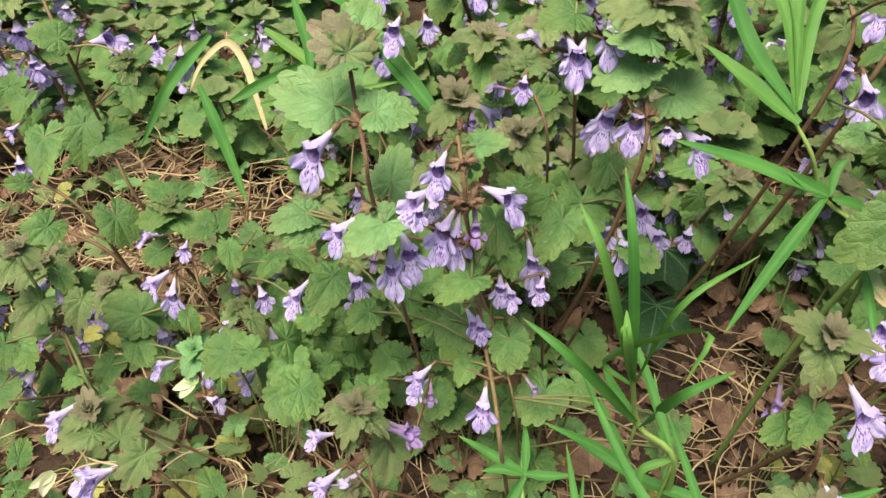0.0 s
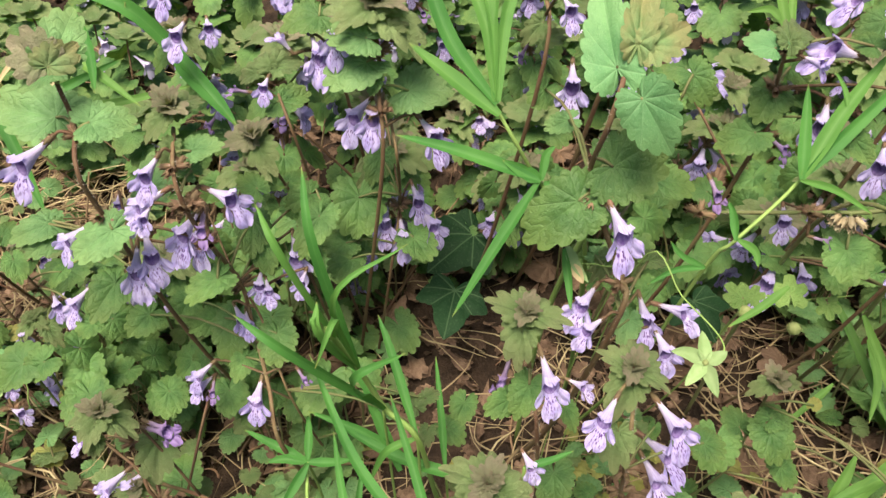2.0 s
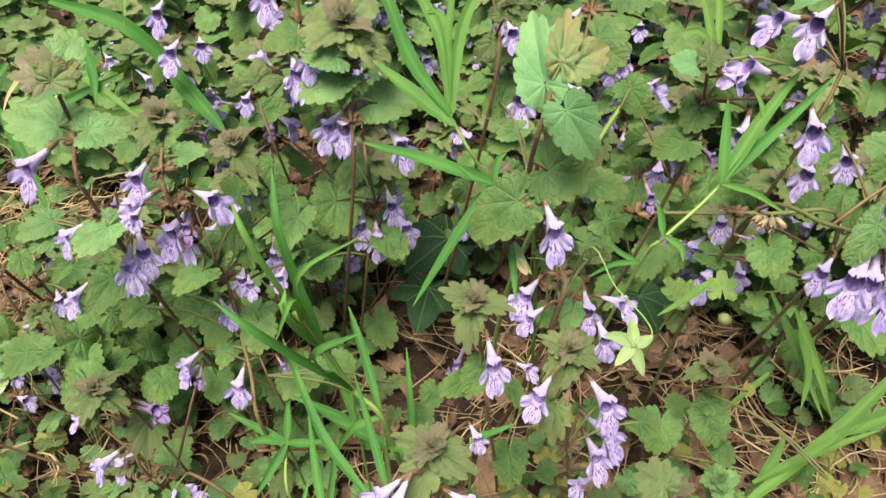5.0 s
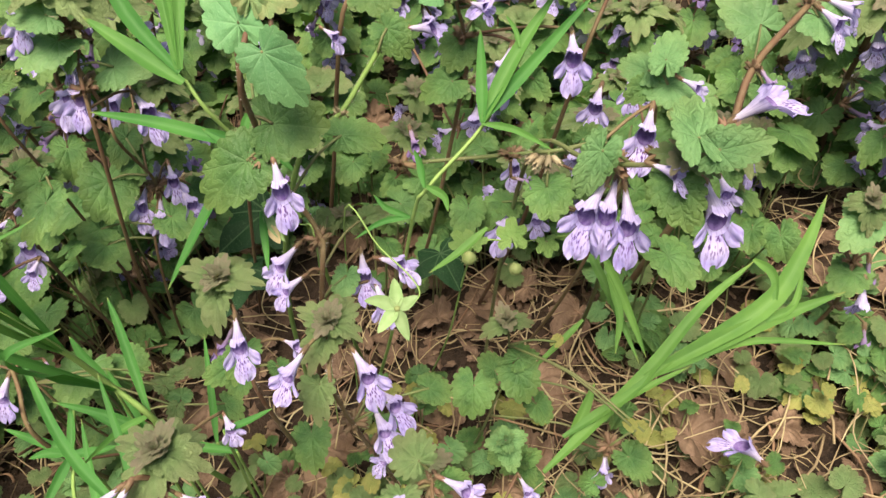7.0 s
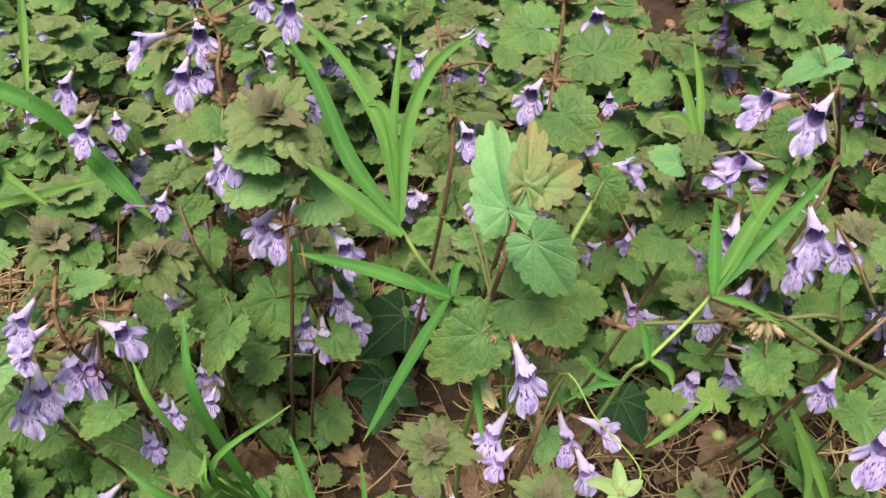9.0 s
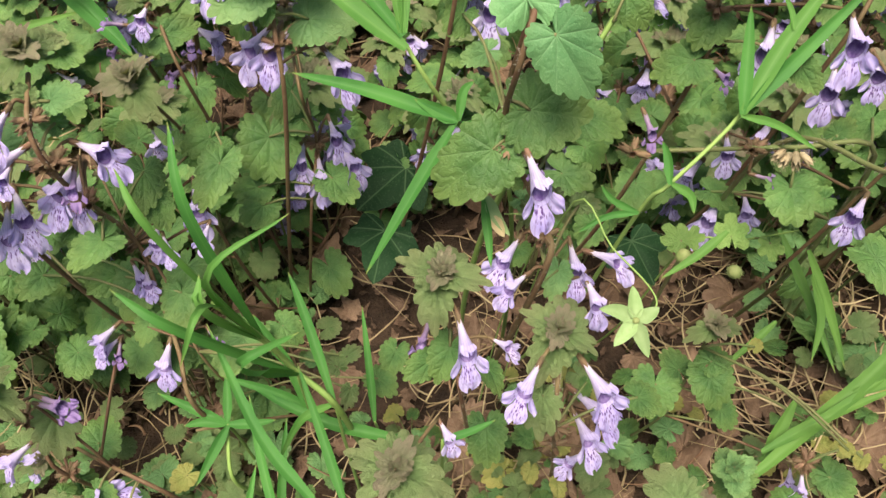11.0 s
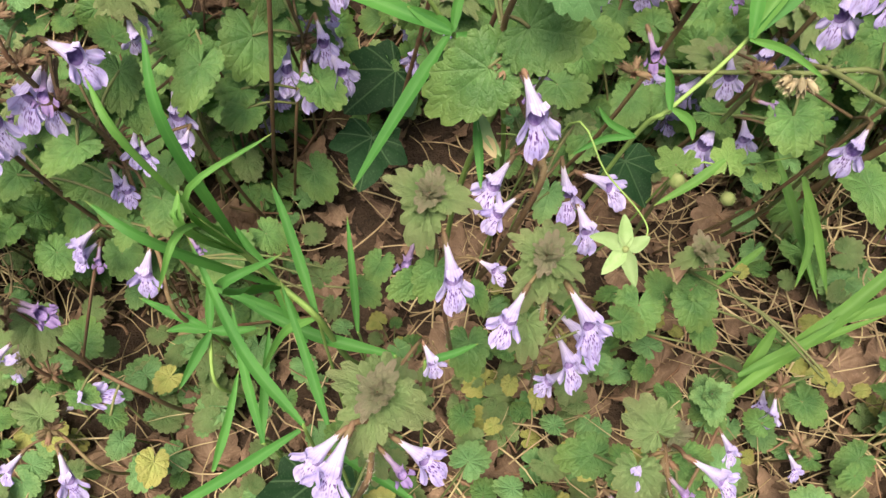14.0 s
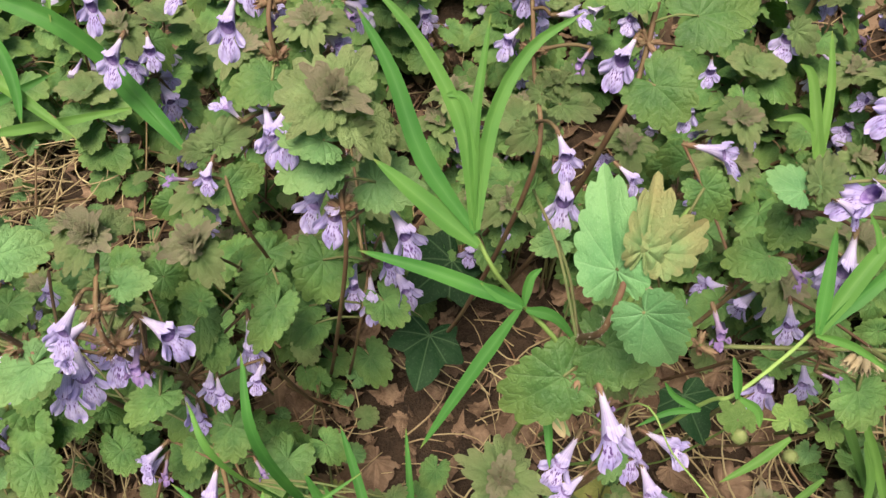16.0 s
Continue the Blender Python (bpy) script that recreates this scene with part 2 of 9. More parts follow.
MAT = {
    "leaf": leaf_material("ground_ivy_leaf", (0.060, 0.156, 0.038), (0.142, 0.290, 0.078), (0.22, 0.275, 0.065), 0.45, (0.22, 0.33, 0.15)),
    # brighter copy of leaf: yellow-green undergrowth, and light put into the upper leaves' colour
    "fresh": leaf_material("lit_and_light_green_leaf", (0.105, 0.240, 0.078), (0.190, 0.372, 0.138), (0.26, 0.33, 0.095), 0.4, (0.24, 0.40, 0.19)),
    "pale": leaf_material("ground_ivy_leaf_pale", (0.115, 0.30, 0.11), (0.19, 0.405, 0.16), (0.24, 0.38, 0.13), 0.3, (0.33, 0.53, 0.28), rough=0.6, swell=0.28, net_share=0.1),
    "olive": leaf_material("ground_ivy_leaf_olive", (0.175, 0.295, 0.100), (0.270, 0.385, 0.150), (0.30, 0.25, 0.13), 0.42, (0.34, 0.43, 0.22), swell=0.85, net_share=0.7),
    "purple": leaf_material("ground_ivy_leaf_young", (0.27, 0.33, 0.16), (0.38, 0.35, 0.23), (0.40, 0.27, 0.22), 0.5, (0.36, 0.33, 0.23), rough=0.7, swell=0.85, net_share=0.7),
    "russet": leaf_material("ground_ivy_leaf_russet", (0.17, 0.30, 0.11), (0.28, 0.32, 0.13), (0.33, 0.22, 0.10), 0.55, (0.40, 0.40, 0.20), rough=0.65, swell=0.4, net_share=0.2),
    "yellow": leaf_material("yellowed_leaf", (0.29, 0.34, 0.085), (0.42, 0.42, 0.13), (0.44, 0.32, 0.09), 0.4, (0.45, 0.45, 0.18)),
    "ivy": leaf_material("ivy_leaf", (0.008, 0.030, 0.010), (0.015, 0.045, 0.016), (0.011, 0.035, 0.012), 0.3, (0.100, 0.170, 0.08), rough=0.6, vein_gap=42.0, spec=0.08, share=0.1, net_share=0.0, main_share=1.3, vein_paint=0.3, swell=0.1),
    "small": leaf_material("speedwell_leaf", (0.14, 0.27, 0.06), (0.21, 0.34, 0.09), (0.25, 0.34, 0.1), 0.3, (0.3, 0.4, 0.18)),
    "blade": blade_material("stitchwort_leaf", (0.05, 0.18, 0.035), (0.085, 0.25, 0.048), (0.16, 0.34, 0.10)),
    "blade_light": blade_material("young_stitchwort_leaf", (0.078, 0.215, 0.042), (0.125, 0.285, 0.058), (0.24, 0.42, 0.12)),
    "grass": blade_material("grass_blade", (0.09, 0.21, 0.045), (0.15, 0.30, 0.06), (0.2, 0.34, 0.1)),
    "straw": blade_material("dry_straw", (0.50, 0.40, 0.21), (0.67, 0.57, 0.34), (0.70, 0.62, 0.42), (0.29, 0.20, 0.115)),
    "lip": petal_material("spotted_lower_petal", (0.50, 0.44, 0.83), (0.74, 0.68, 0.94), (0.82, 0.78, 0.92), True),
    "petal": petal_material("violet_petal", (0.50, 0.44, 0.79), (0.68, 0.62, 0.90), (0.83, 0.78, 0.87), False),
    "throat": plain_material("dark_spotted_throat", (0.17, 0.10, 0.32), (0.44, 0.34, 0.62), 14.0, relief=0.2, third=(0.08, 0.03, 0.17)),
    "wilted": petal_material("wilted_petal", (0.26, 0.17, 0.38), (0.36, 0.25, 0.46), (0.45, 0.36, 0.42), False),
    "white": plain_material("cream_petal", (0.42, 0.47, 0.26), (0.52, 0.55, 0.38), 150.0, third=(0.34, 0.44, 0.18), relief=0.2),
    "straw_cup": plain_material("dry_calyx", (0.42, 0.34, 0.20), (0.50, 0.44, 0.28), 6.0, depth=0.0003, third=(0.3, 0.24, 0.14)),
    "stem": plain_material("purple_stem", (0.145, 0.078, 0.045), (0.18, 0.14, 0.065), 60.0, third=(0.20, 0.18, 0.09)),
    "green_stem": plain_material("green_stem", (0.16, 0.22, 0.07), (0.20, 0.17, 0.08), 50.0, third=(0.13, 0.09, 0.05)),
    "stalk": plain_material("pale_green_stalk", (0.22, 0.36, 0.08), (0.28, 0.42, 0.12), 50.0, third=(0.2, 0.3, 0.08)),
    "calyx": plain_material("hairy_calyx", (0.19, 0.15, 0.075), (0.25, 0.135, 0.09), 6.0, depth=0.0003, third=(0.26, 0.22, 0.14)),
    "sepal": plain_material("pale_sepal", (0.21, 0.33, 0.12), (0.29, 0.40, 0.18), 150.0, relief=0.2, third=(0.19, 0.28, 0.09)),
    "pod": plain_material("hairy_seed_cup", (0.17, 0.23, 0.07), (0.23, 0.27, 0.10), 300.0, third=(0.26, 0.24, 0.13)),
    "hair": plain_material("fine_hair", (0.42, 0.38, 0.30), (0.5, 0.46, 0.38), 80.0, third=(0.4, 0.36, 0.28)),
    "soil": plain_material("leaf_mould_soil", (0.022, 0.014, 0.009), (0.060, 0.038, 0.023), 110.0, rough=0.95, relief=1.0, depth=0.004, third=(0.10, 0.07, 0.04)),
    "dead": leaf_material("dead_leaf", (0.12, 0.074, 0.046), (0.34, 0.23, 0.148), (0.11, 0.066, 0.04), 0.45, (0.36, 0.26, 0.18), rough=0.75, share=0.08, spec=0.25),
    "twig": plain_material("dry_stem", (0.22, 0.125, 0.07), (0.32, 0.21, 0.12), 70.0, third=(0.13, 0.08, 0.05)),
}


# ---- shapes ----
rng = random.Random(7)


def mesh_from(name, verts, faces, material, uvs=None, smooth=True):
    me = bpy.data.meshes.new(name)
    me.from_pydata(verts, [], faces)
    me.materials.append(material)
    if smooth:
        me.polygons.foreach_set("use_smooth", [True] * len(me.polygons))
    if uvs:
        layer = me.uv_layers.new(name="UVMap")
        for loop in me.loops:
            layer.data[loop.index].uv = uvs[loop.vertex_index]
    me.update()
    return me


def between(table, x):
    for (x0, y0), (x1, y1) in zip(table, table[1:]):
        if x <= x1:
            return y0 + (y1 - y0) * (x - x0) / (x1 - x0)
    return table[-1][1]


KIDNEY = [(0, 0.80), (20, 0.79), (45, 0.74), (70, 0.67), (95, 0.62), (120, 0.60), (140, 0.59), (155, 0.53), (166, 0.40), (174, 0.16), (180, 0.02)]
HEART = [(0, 0.93), (8, 0.91), (18, 0.85), (35, 0.74), (60, 0.62), (90, 0.54), (120, 0.52), (142, 0.51), (156, 0.46), (167, 0.33), (175, 0.13), (180, 0.02)]
CROWN = [(0, 0.98), (10, 0.95), (22, 0.88), (40, 0.77), (62, 0.65), (90, 0.55), (118, 0.48), (142, 0.43), (160, 0.33), (173, 0.12), (180, 0.02)]
CORDATE = [(0, 0.98), (10, 0.94), (22, 0.86), (45, 0.73), (70, 0.63), (100, 0.54), (125, 0.47), (143, 0.38), (157, 0.24), (170, 0.09), (180, 0.02)]
LONG = [(0, 1.0), (12, 0.92), (30, 0.72), (60, 0.5), (90, 0.40), (120, 0.33), (150, 0.26), (170, 0.12), (180, 0.03)]
IVY = [(0, 1.0), (12, 0.82), (30, 0.56), (40, 0.52), (50, 0.60), (62, 0.72), (75, 0.58), (95, 0.43), (108, 0.44), (122, 0.46), (140, 0.36), (160, 0.2), (172, 0.07), (180, 0.02)]


def leaf_mesh(name, table, material, seed, teeth=9, depth=0.12, fold=0.22, droop=0.42, quilt=0.012, rings=4, per=4):
    """A leaf of length one: stalk at the origin, tip along +y, upper face +z."""
    r2 = random.Random(seed)
    around = teeth * per * 2
    verts, faces = [(0, 0, 0)], []
    wave = [r2.uniform(0, 6.3) for _ in range(4)]
    skew = r2.uniform(-0.06, 0.06)
    for k in range(1, rings + 1):
        s = k / rings
        for i in range(around):
            u = i / around * 2 - 1
            a = abs(u) * 180
            r = between(table, a)
            off = 2 * abs(teeth * abs(u) - round(teeth * abs(u)))
            tooth = math.sqrt(max(0.0, 1 - off * off))
            notch = 1 - depth * (1 - tooth) * (1 if a < 165 else 0.3)
            big = 1 + 0.04 * math.sin(3 * math.pi * u + wave[0]) + 0.015 * math.sin(7 * math.pi * u + wave[1])
            rr = r * s * (notch if k == rings else 1 - (1 - notch) * s * s * 0.35) * (big if a < 170 else 1)
            th = radians(180 * u)
            x, y = rr * math.sin(th), rr * math.cos(th)
            vein = abs(math.sin(math.pi * a / 36.0))
            z = fold * abs(x) - droop * (x * x + y * y) * (0.8 + 0.4 * math.sin(th + wave[2]))
            z += quilt * vein * math.sin(math.pi * min(1, s * 1.05)) + 0.045 * s * s * math.sin(3 * th + wave[3])
            z += 0.022 * (tooth - 0.5) * (k == rings) + 0.016 * math.sin(9 * y + 5 * abs(x)) * s
            verts.append((x + skew * y * y, y, z))
    for i in range(around):
        j = (i + 1) % around
        faces.append((0, 1 + j, 1 + i))
        for k in range(rings - 1):
            b = 1 + k * around
            faces.append((b + i, b + j, b + around + j, b + around + i))
    return mesh_from(name, verts, faces, material, [(x, y) for x, y, z in verts])


def tube(points, radii, sides=6, square=0.0):
    """Verts and faces of a tapered tube through points."""
    pts = [Vector(p) for p in points]
    verts, faces = [], []
    side = None
    for k, p in enumerate(pts):
        d = (pts[min(k + 1, len(pts) - 1)] - pts[max(k - 1, 0)]).normalized()
        if side is None:
            side = d.orthogonal().normalized()
        side = (side - d * side.dot(d)).normalized()
        up = d.cross(side)
        for i in range(sides):
            a = 2 * math.pi * i / sides
            r = radii[k] * (1 + square * math.cos(4 * a))
            verts.append(tuple(p + side * (r * math.cos(a)) + up * (r * math.sin(a))))
    for k in range(len(pts) - 1):
        for i in range(sides):
            j = (i + 1) % sides
            faces.append((k * sides + i, k * sides + j, (k + 1) * sides + j, (k + 1) * sides + i))
    faces.append(tuple(range(sides))[::-1])
    faces.append(tuple((len(pts) - 1) * sides + i for i in range(sides)))
    return verts, faces


def bend(points, steps=5):
    """A smooth line through points (Catmull-Rom)."""
    p = [Vector(q) for q in points]
    if len(p) < 3:
        return [p[0].lerp(p[-1], i / steps) for i in range(steps + 1)]
    ext = [p[0] * 2 - p[1]] + p + [p[-1] * 2 - p[-2]]
    out = []
    for i in range(1, len(ext) - 2):
        a, b, c, d = ext[i - 1:i + 3]
        for k in range(steps):
            t = k / steps
            out.append(0.5 * (2 * b + (c - a) * t + (2 * a - 5 * b + 4 * c - d) * t * t + (3 * b - a - 3 * c + d) * t ** 3))
    return out + [p[-1]]


def joined(pieces):
    verts, faces = [], []
    for v, f in pieces:
        n = len(verts)
        verts += v
        faces += [tuple(i + n for i in q) for q in f]
    return verts, faces


def facing(place, along, normal, size, widen=1.0):
    """A pose with +y along, +z near normal, scaled."""
    y = Vector(along).normalized()
    x = y.cross(Vector(normal))
    x = x.normalized() if x.length > 1e-6 else y.orthogonal().normalized()
    z = x.cross(y)
    m = Matrix((x * size * widen, y * size, z * size)).transposed().to_4x4()
    m.translation = Vector(place)
    return m


# one mesh for each look of leaf, used again and again
def looks(name, table, mat, count, **kw):
    return [leaf_mesh(name, table, MAT[mat], 100 * count + i * 7 + len(mat), **kw) for i in range(count)]


LEAF = {
    "leaf": looks("leaf", HEART, "leaf", 5),
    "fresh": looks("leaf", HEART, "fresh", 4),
    "round": looks("leaf", KIDNEY, "leaf", 5, teeth=8),
    "pale": looks("leaf", CORDATE, "pale", 4, fold=0.3, depth=0.1, teeth=10),
    "olive": looks("leaf", CROWN, "olive", 5, quilt=0.06, droop=0.55, fold=0.5, teeth=7, depth=0.2),
    "purple": looks("leaf", CROWN, "purple", 5, quilt=0.06, droop=0.45, fold=0.5, teeth=6, depth=0.22),
    "russet": looks("leaf", CROWN, "russet", 2, quilt=0.05, droop=0.45, fold=0.4, teeth=7, depth=0.18),
    "yellow": looks("leaf", KIDNEY, "yellow", 3, teeth=6, rings=4),
    "low": looks("leaf", KIDNEY, "leaf", 5, rings=3, per=4, teeth=8),
    "lowvivid": looks("leaf", KIDNEY, "fresh", 3, rings=3, per=4, teeth=8),
    "lowolive": looks("leaf", KIDNEY, "olive", 3, rings=3, per=4, teeth=8),
    "far": looks("leaf", KIDNEY, "leaf", 3, rings=2, per=4, teeth=7) + looks("leaf", HEART, "leaf", 2, rings=2, per=4, teeth=7),
    "edge": looks("leaf", KIDNEY, "leaf", 4, rings=1, per=2, teeth=5),
    "farolive": looks("leaf", CROWN, "olive", 3, rings=2, per=4, teeth=6),
    "crumb": looks("leaf", LONG, "dead", 5, rings=2, per=2, teeth=4, depth=0.3, fold=-0.5, droop=-0.5, quilt=0.1),
    "ivy": looks("leaf", IVY, "ivy", 3, teeth=18, per=2, depth=0.0, fold=0.1, droop=0.15, quilt=0.02),
    "small": looks("leaf", KIDNEY, "small", 3, teeth=3, depth=0.36, rings=3),
    "dead": looks("leaf", LONG, "dead", 4, teeth=6, depth=0.12, fold=-0.6, droop=-0.5, quilt=0.08) + looks("leaf", HEART, "dead", 3, teeth=7, depth=0.2, fold=0.8, droop=0.7, quilt=0.08),
}


def corolla(seed, wilt=0.0, n=14, nu=8, nv=8):
    """Meshes of one flower of length about one: base at the origin, tube along +y, upper side +z."""
    r2 = random.Random(seed)
    prof = [(0, 0.032), (0.12, 0.038), (0.26, 0.050), (0.38, 0.072), (0.48, 0.102), (0.57, 0.132), (0.64, 0.154)]
    sag = r2.uniform(0.02, 0.08)
    verts, faces = [], []
    rim = 0.64

    def centre(y):
        return -sag * (y / rim) ** 2

    for k, (y, r) in enumerate(prof):
        for i in range(n):
            a = 2 * math.pi * i / n
            rr = r * (1 + 0.06 * math.cos(5 * a)) * (1 - 0.4 * wilt * (y > 0.3))
            # the mouth is cut aslant: the lower side reaches further
            yy = y - 0.05 * math.sin(a) * (y / rim) ** 2
            verts.append((rr * 1.08 * math.cos(a), yy, centre(y) + rr * math.sin(a)))
    for k in range(len(prof) - 1):
        for i in range(n):
            j = (i + 1) % n
            faces.append((k * n + i, k * n + j, (k + 1) * n + j, (k + 1) * n + i))
    tube_me = mesh_from("flower", verts, faces, MAT["wilted" if wilt else "petal"])
    c = centre(rim)

    def lobe(mid, length, half, neck, phi0, phi1, notch, cup):
        """A rounded petal lobe that leaves the mouth at the angle mid (degrees, -90 is the lower side)."""
        v, f = [], []
        a = radians(mid)
        ox, oz = math.cos(a), math.sin(a)
        tx, tz = -oz, ox
        x0, y0, z0 = 0.156 * ox, rim - 0.05 * oz - 0.015, c + 0.146 * oz
        wob = r2.uniform(0, 6)
        spine, py, pr = [], 0.0, 0.0
        for iv in range(nv + 1):
            spine.append((py, pr))
            phi = phi0 + (phi1 - phi0) * (iv + 0.5) / nv
            py += length / nv * math.cos(phi)
            pr += length / nv * math.sin(phi)
        for iv in range(nv + 1):
            t = iv / nv
            grow = min(1, t / 0.55)
            w = neck + (half - neck) * (3 * grow ** 2 - 2 * grow ** 3)
            if t > 0.6:
                w *= math.sqrt(max(0.02, 1 - ((t - 0.6) / 0.42) ** 2))
            for iu in range(nu + 1):
                s = iu / nu * 2 - 1
                tt = t * (1 - notch * math.exp(-(s / 0.35) ** 2) * t)
                q = tt * nv
                k = min(nv - 1, int(q))
                fy = spine[k][0] + (spine[k + 1][0] - spine[k][0]) * (q - k)
                fr = spine[k][1] + (spine[k + 1][1] - spine[k][1]) * (q - k)
                bulge = -cup * s * s * w + 0.034 * t * math.sin(5 * s + wob)
                v.append((x0 + ox * fr + tx * w * s, y0 + fy + bulge, z0 + oz * fr + tz * w * s))
        for iv in range(nv):
            for iu in range(nu):
                q = iv * (nu + 1) + iu
                f.append((q, q + 1, q + nu + 2, q + nu + 1))
        return v, f

    k = 1 - 0.5 * wilt
    d = r2.uniform(-0.15, 0.2)
    low = [lobe(-90, 0.37 * k, 0.20 * k, 0.10, 0.55 + d, 1.30 + d, 0.24, 0.10),
           lobe(-152, 0.25 * k, 0.12 * k, 0.085, 0.65, 1.45, 0.0, 0.12), lobe(-28, 0.25 * k, 0.12 * k, 0.085, 0.65, 1.45, 0.0, 0.12)]
    lip_me = mesh_from("lower_lip", *joined(low), MAT["wilted" if wilt else "lip"])
    up_me = mesh_from("upper_lip", *lobe(90, 0.17 * k, 0.145 * k, 0.115, 0.0, 0.65, 0.40, 0.25), MAT["wilted" if wilt else "petal"])
    # the darker inside of the tube
    iv, if_ = [], []
    for y, r in ((0.30, 0.02), (0.44, 0.072), (0.53, 0.104), (0.60, 0.126)):
        for i in range(n):
            a = 2 * math.pi * i / n
            iv.append((r * 1.08 * (1 - 0.4 * wilt) * math.cos(a), y - 0.05 * math.sin(a) * (y / rim) ** 2, centre(y) + r * (1 - 0.4 * wilt) * math.sin(a)))
    for k in range(3):
        for i in range(n):
            j = (i + 1) % n
            if_.append((k * n + i, (k + 1) * n + i, (k + 1) * n + j, k * n + j))
    throat_me = mesh_from("throat", iv, if_, MAT["throat"])
    return tube_me, lip_me, up_me, throat_me


def calyx_mesh():
    """A ribbed, hairy cup with five pointed teeth round the flower's base."""
    n, verts, faces = 20, [], []
    prof = [(-0.03, 0.02), (0.0, 0.040), (0.05, 0.048), (0.11, 0.049), (0.15, 0.052)]
    for k, (y, r) in enumerate(prof):
        for i in range(n):
            a = 2 * math.pi * i / n
            tip = (0.08 * abs(math.cos(2.5 * a)) ** 1.5) if k == len(prof) - 1 else 0
            rr = r * (1 + 0.07 * math.cos(10 * a))
            verts.append((rr * math.cos(a), y + tip, rr * math.sin(a)))
    for k in range(len(prof) - 1):
        for i in range(n):
            j = (i + 1) % n
            faces.append((k * n + i, k * n + j, (k + 1) * n + j, (k + 1) * n + i))
    verts.append((0, -0.04, 0))
    faces += [(len(verts) - 1, (i + 1) % n, i) for i in range(n)]
    # hairs
    r2 = random.Random(3)
    for _ in range(70):
        a, y = r2.uniform(0, 6.3), r2.uniform(-0.02, 0.2)
        d = Vector((math.cos(a), r2.uniform(0.0, 0.7), math.sin(a))).normalized()
        p = Vector((0.047 * math.cos(a), y, 0.047 * math.sin(a)))
        s = d.orthogonal().normalized() * 0.0035
        m = len(verts)
        verts += [tuple(p - s), tuple(p + s), tuple(p + d * r2.uniform(0.05, 0.10))]
        faces.append((m, m + 1, m + 2))
    return mesh_from("calyx", verts, faces, MAT["calyx"])


FLOWER = [corolla(i) for i in range(5)]
WILTED = [corolla(30 + i, 1.0) for i in range(3)]
CALYX = calyx_mesh()
DRY_CUP = CALYX.copy()
DRY_CUP.materials.clear()
DRY_CUP.materials.append(MAT["straw_cup"])


def bud_mesh():
    verts, faces = tube([(0, 0, 0), (0, 0.2, 0), (0, 0.5, 0), (0, 0.8, 0), (0, 1.0, 0)], [0.1, 0.2, 0.24, 0.18, 0.02], 8)
    return mesh_from("bud", verts, faces, MAT["calyx"])


BUD = bud_mesh()


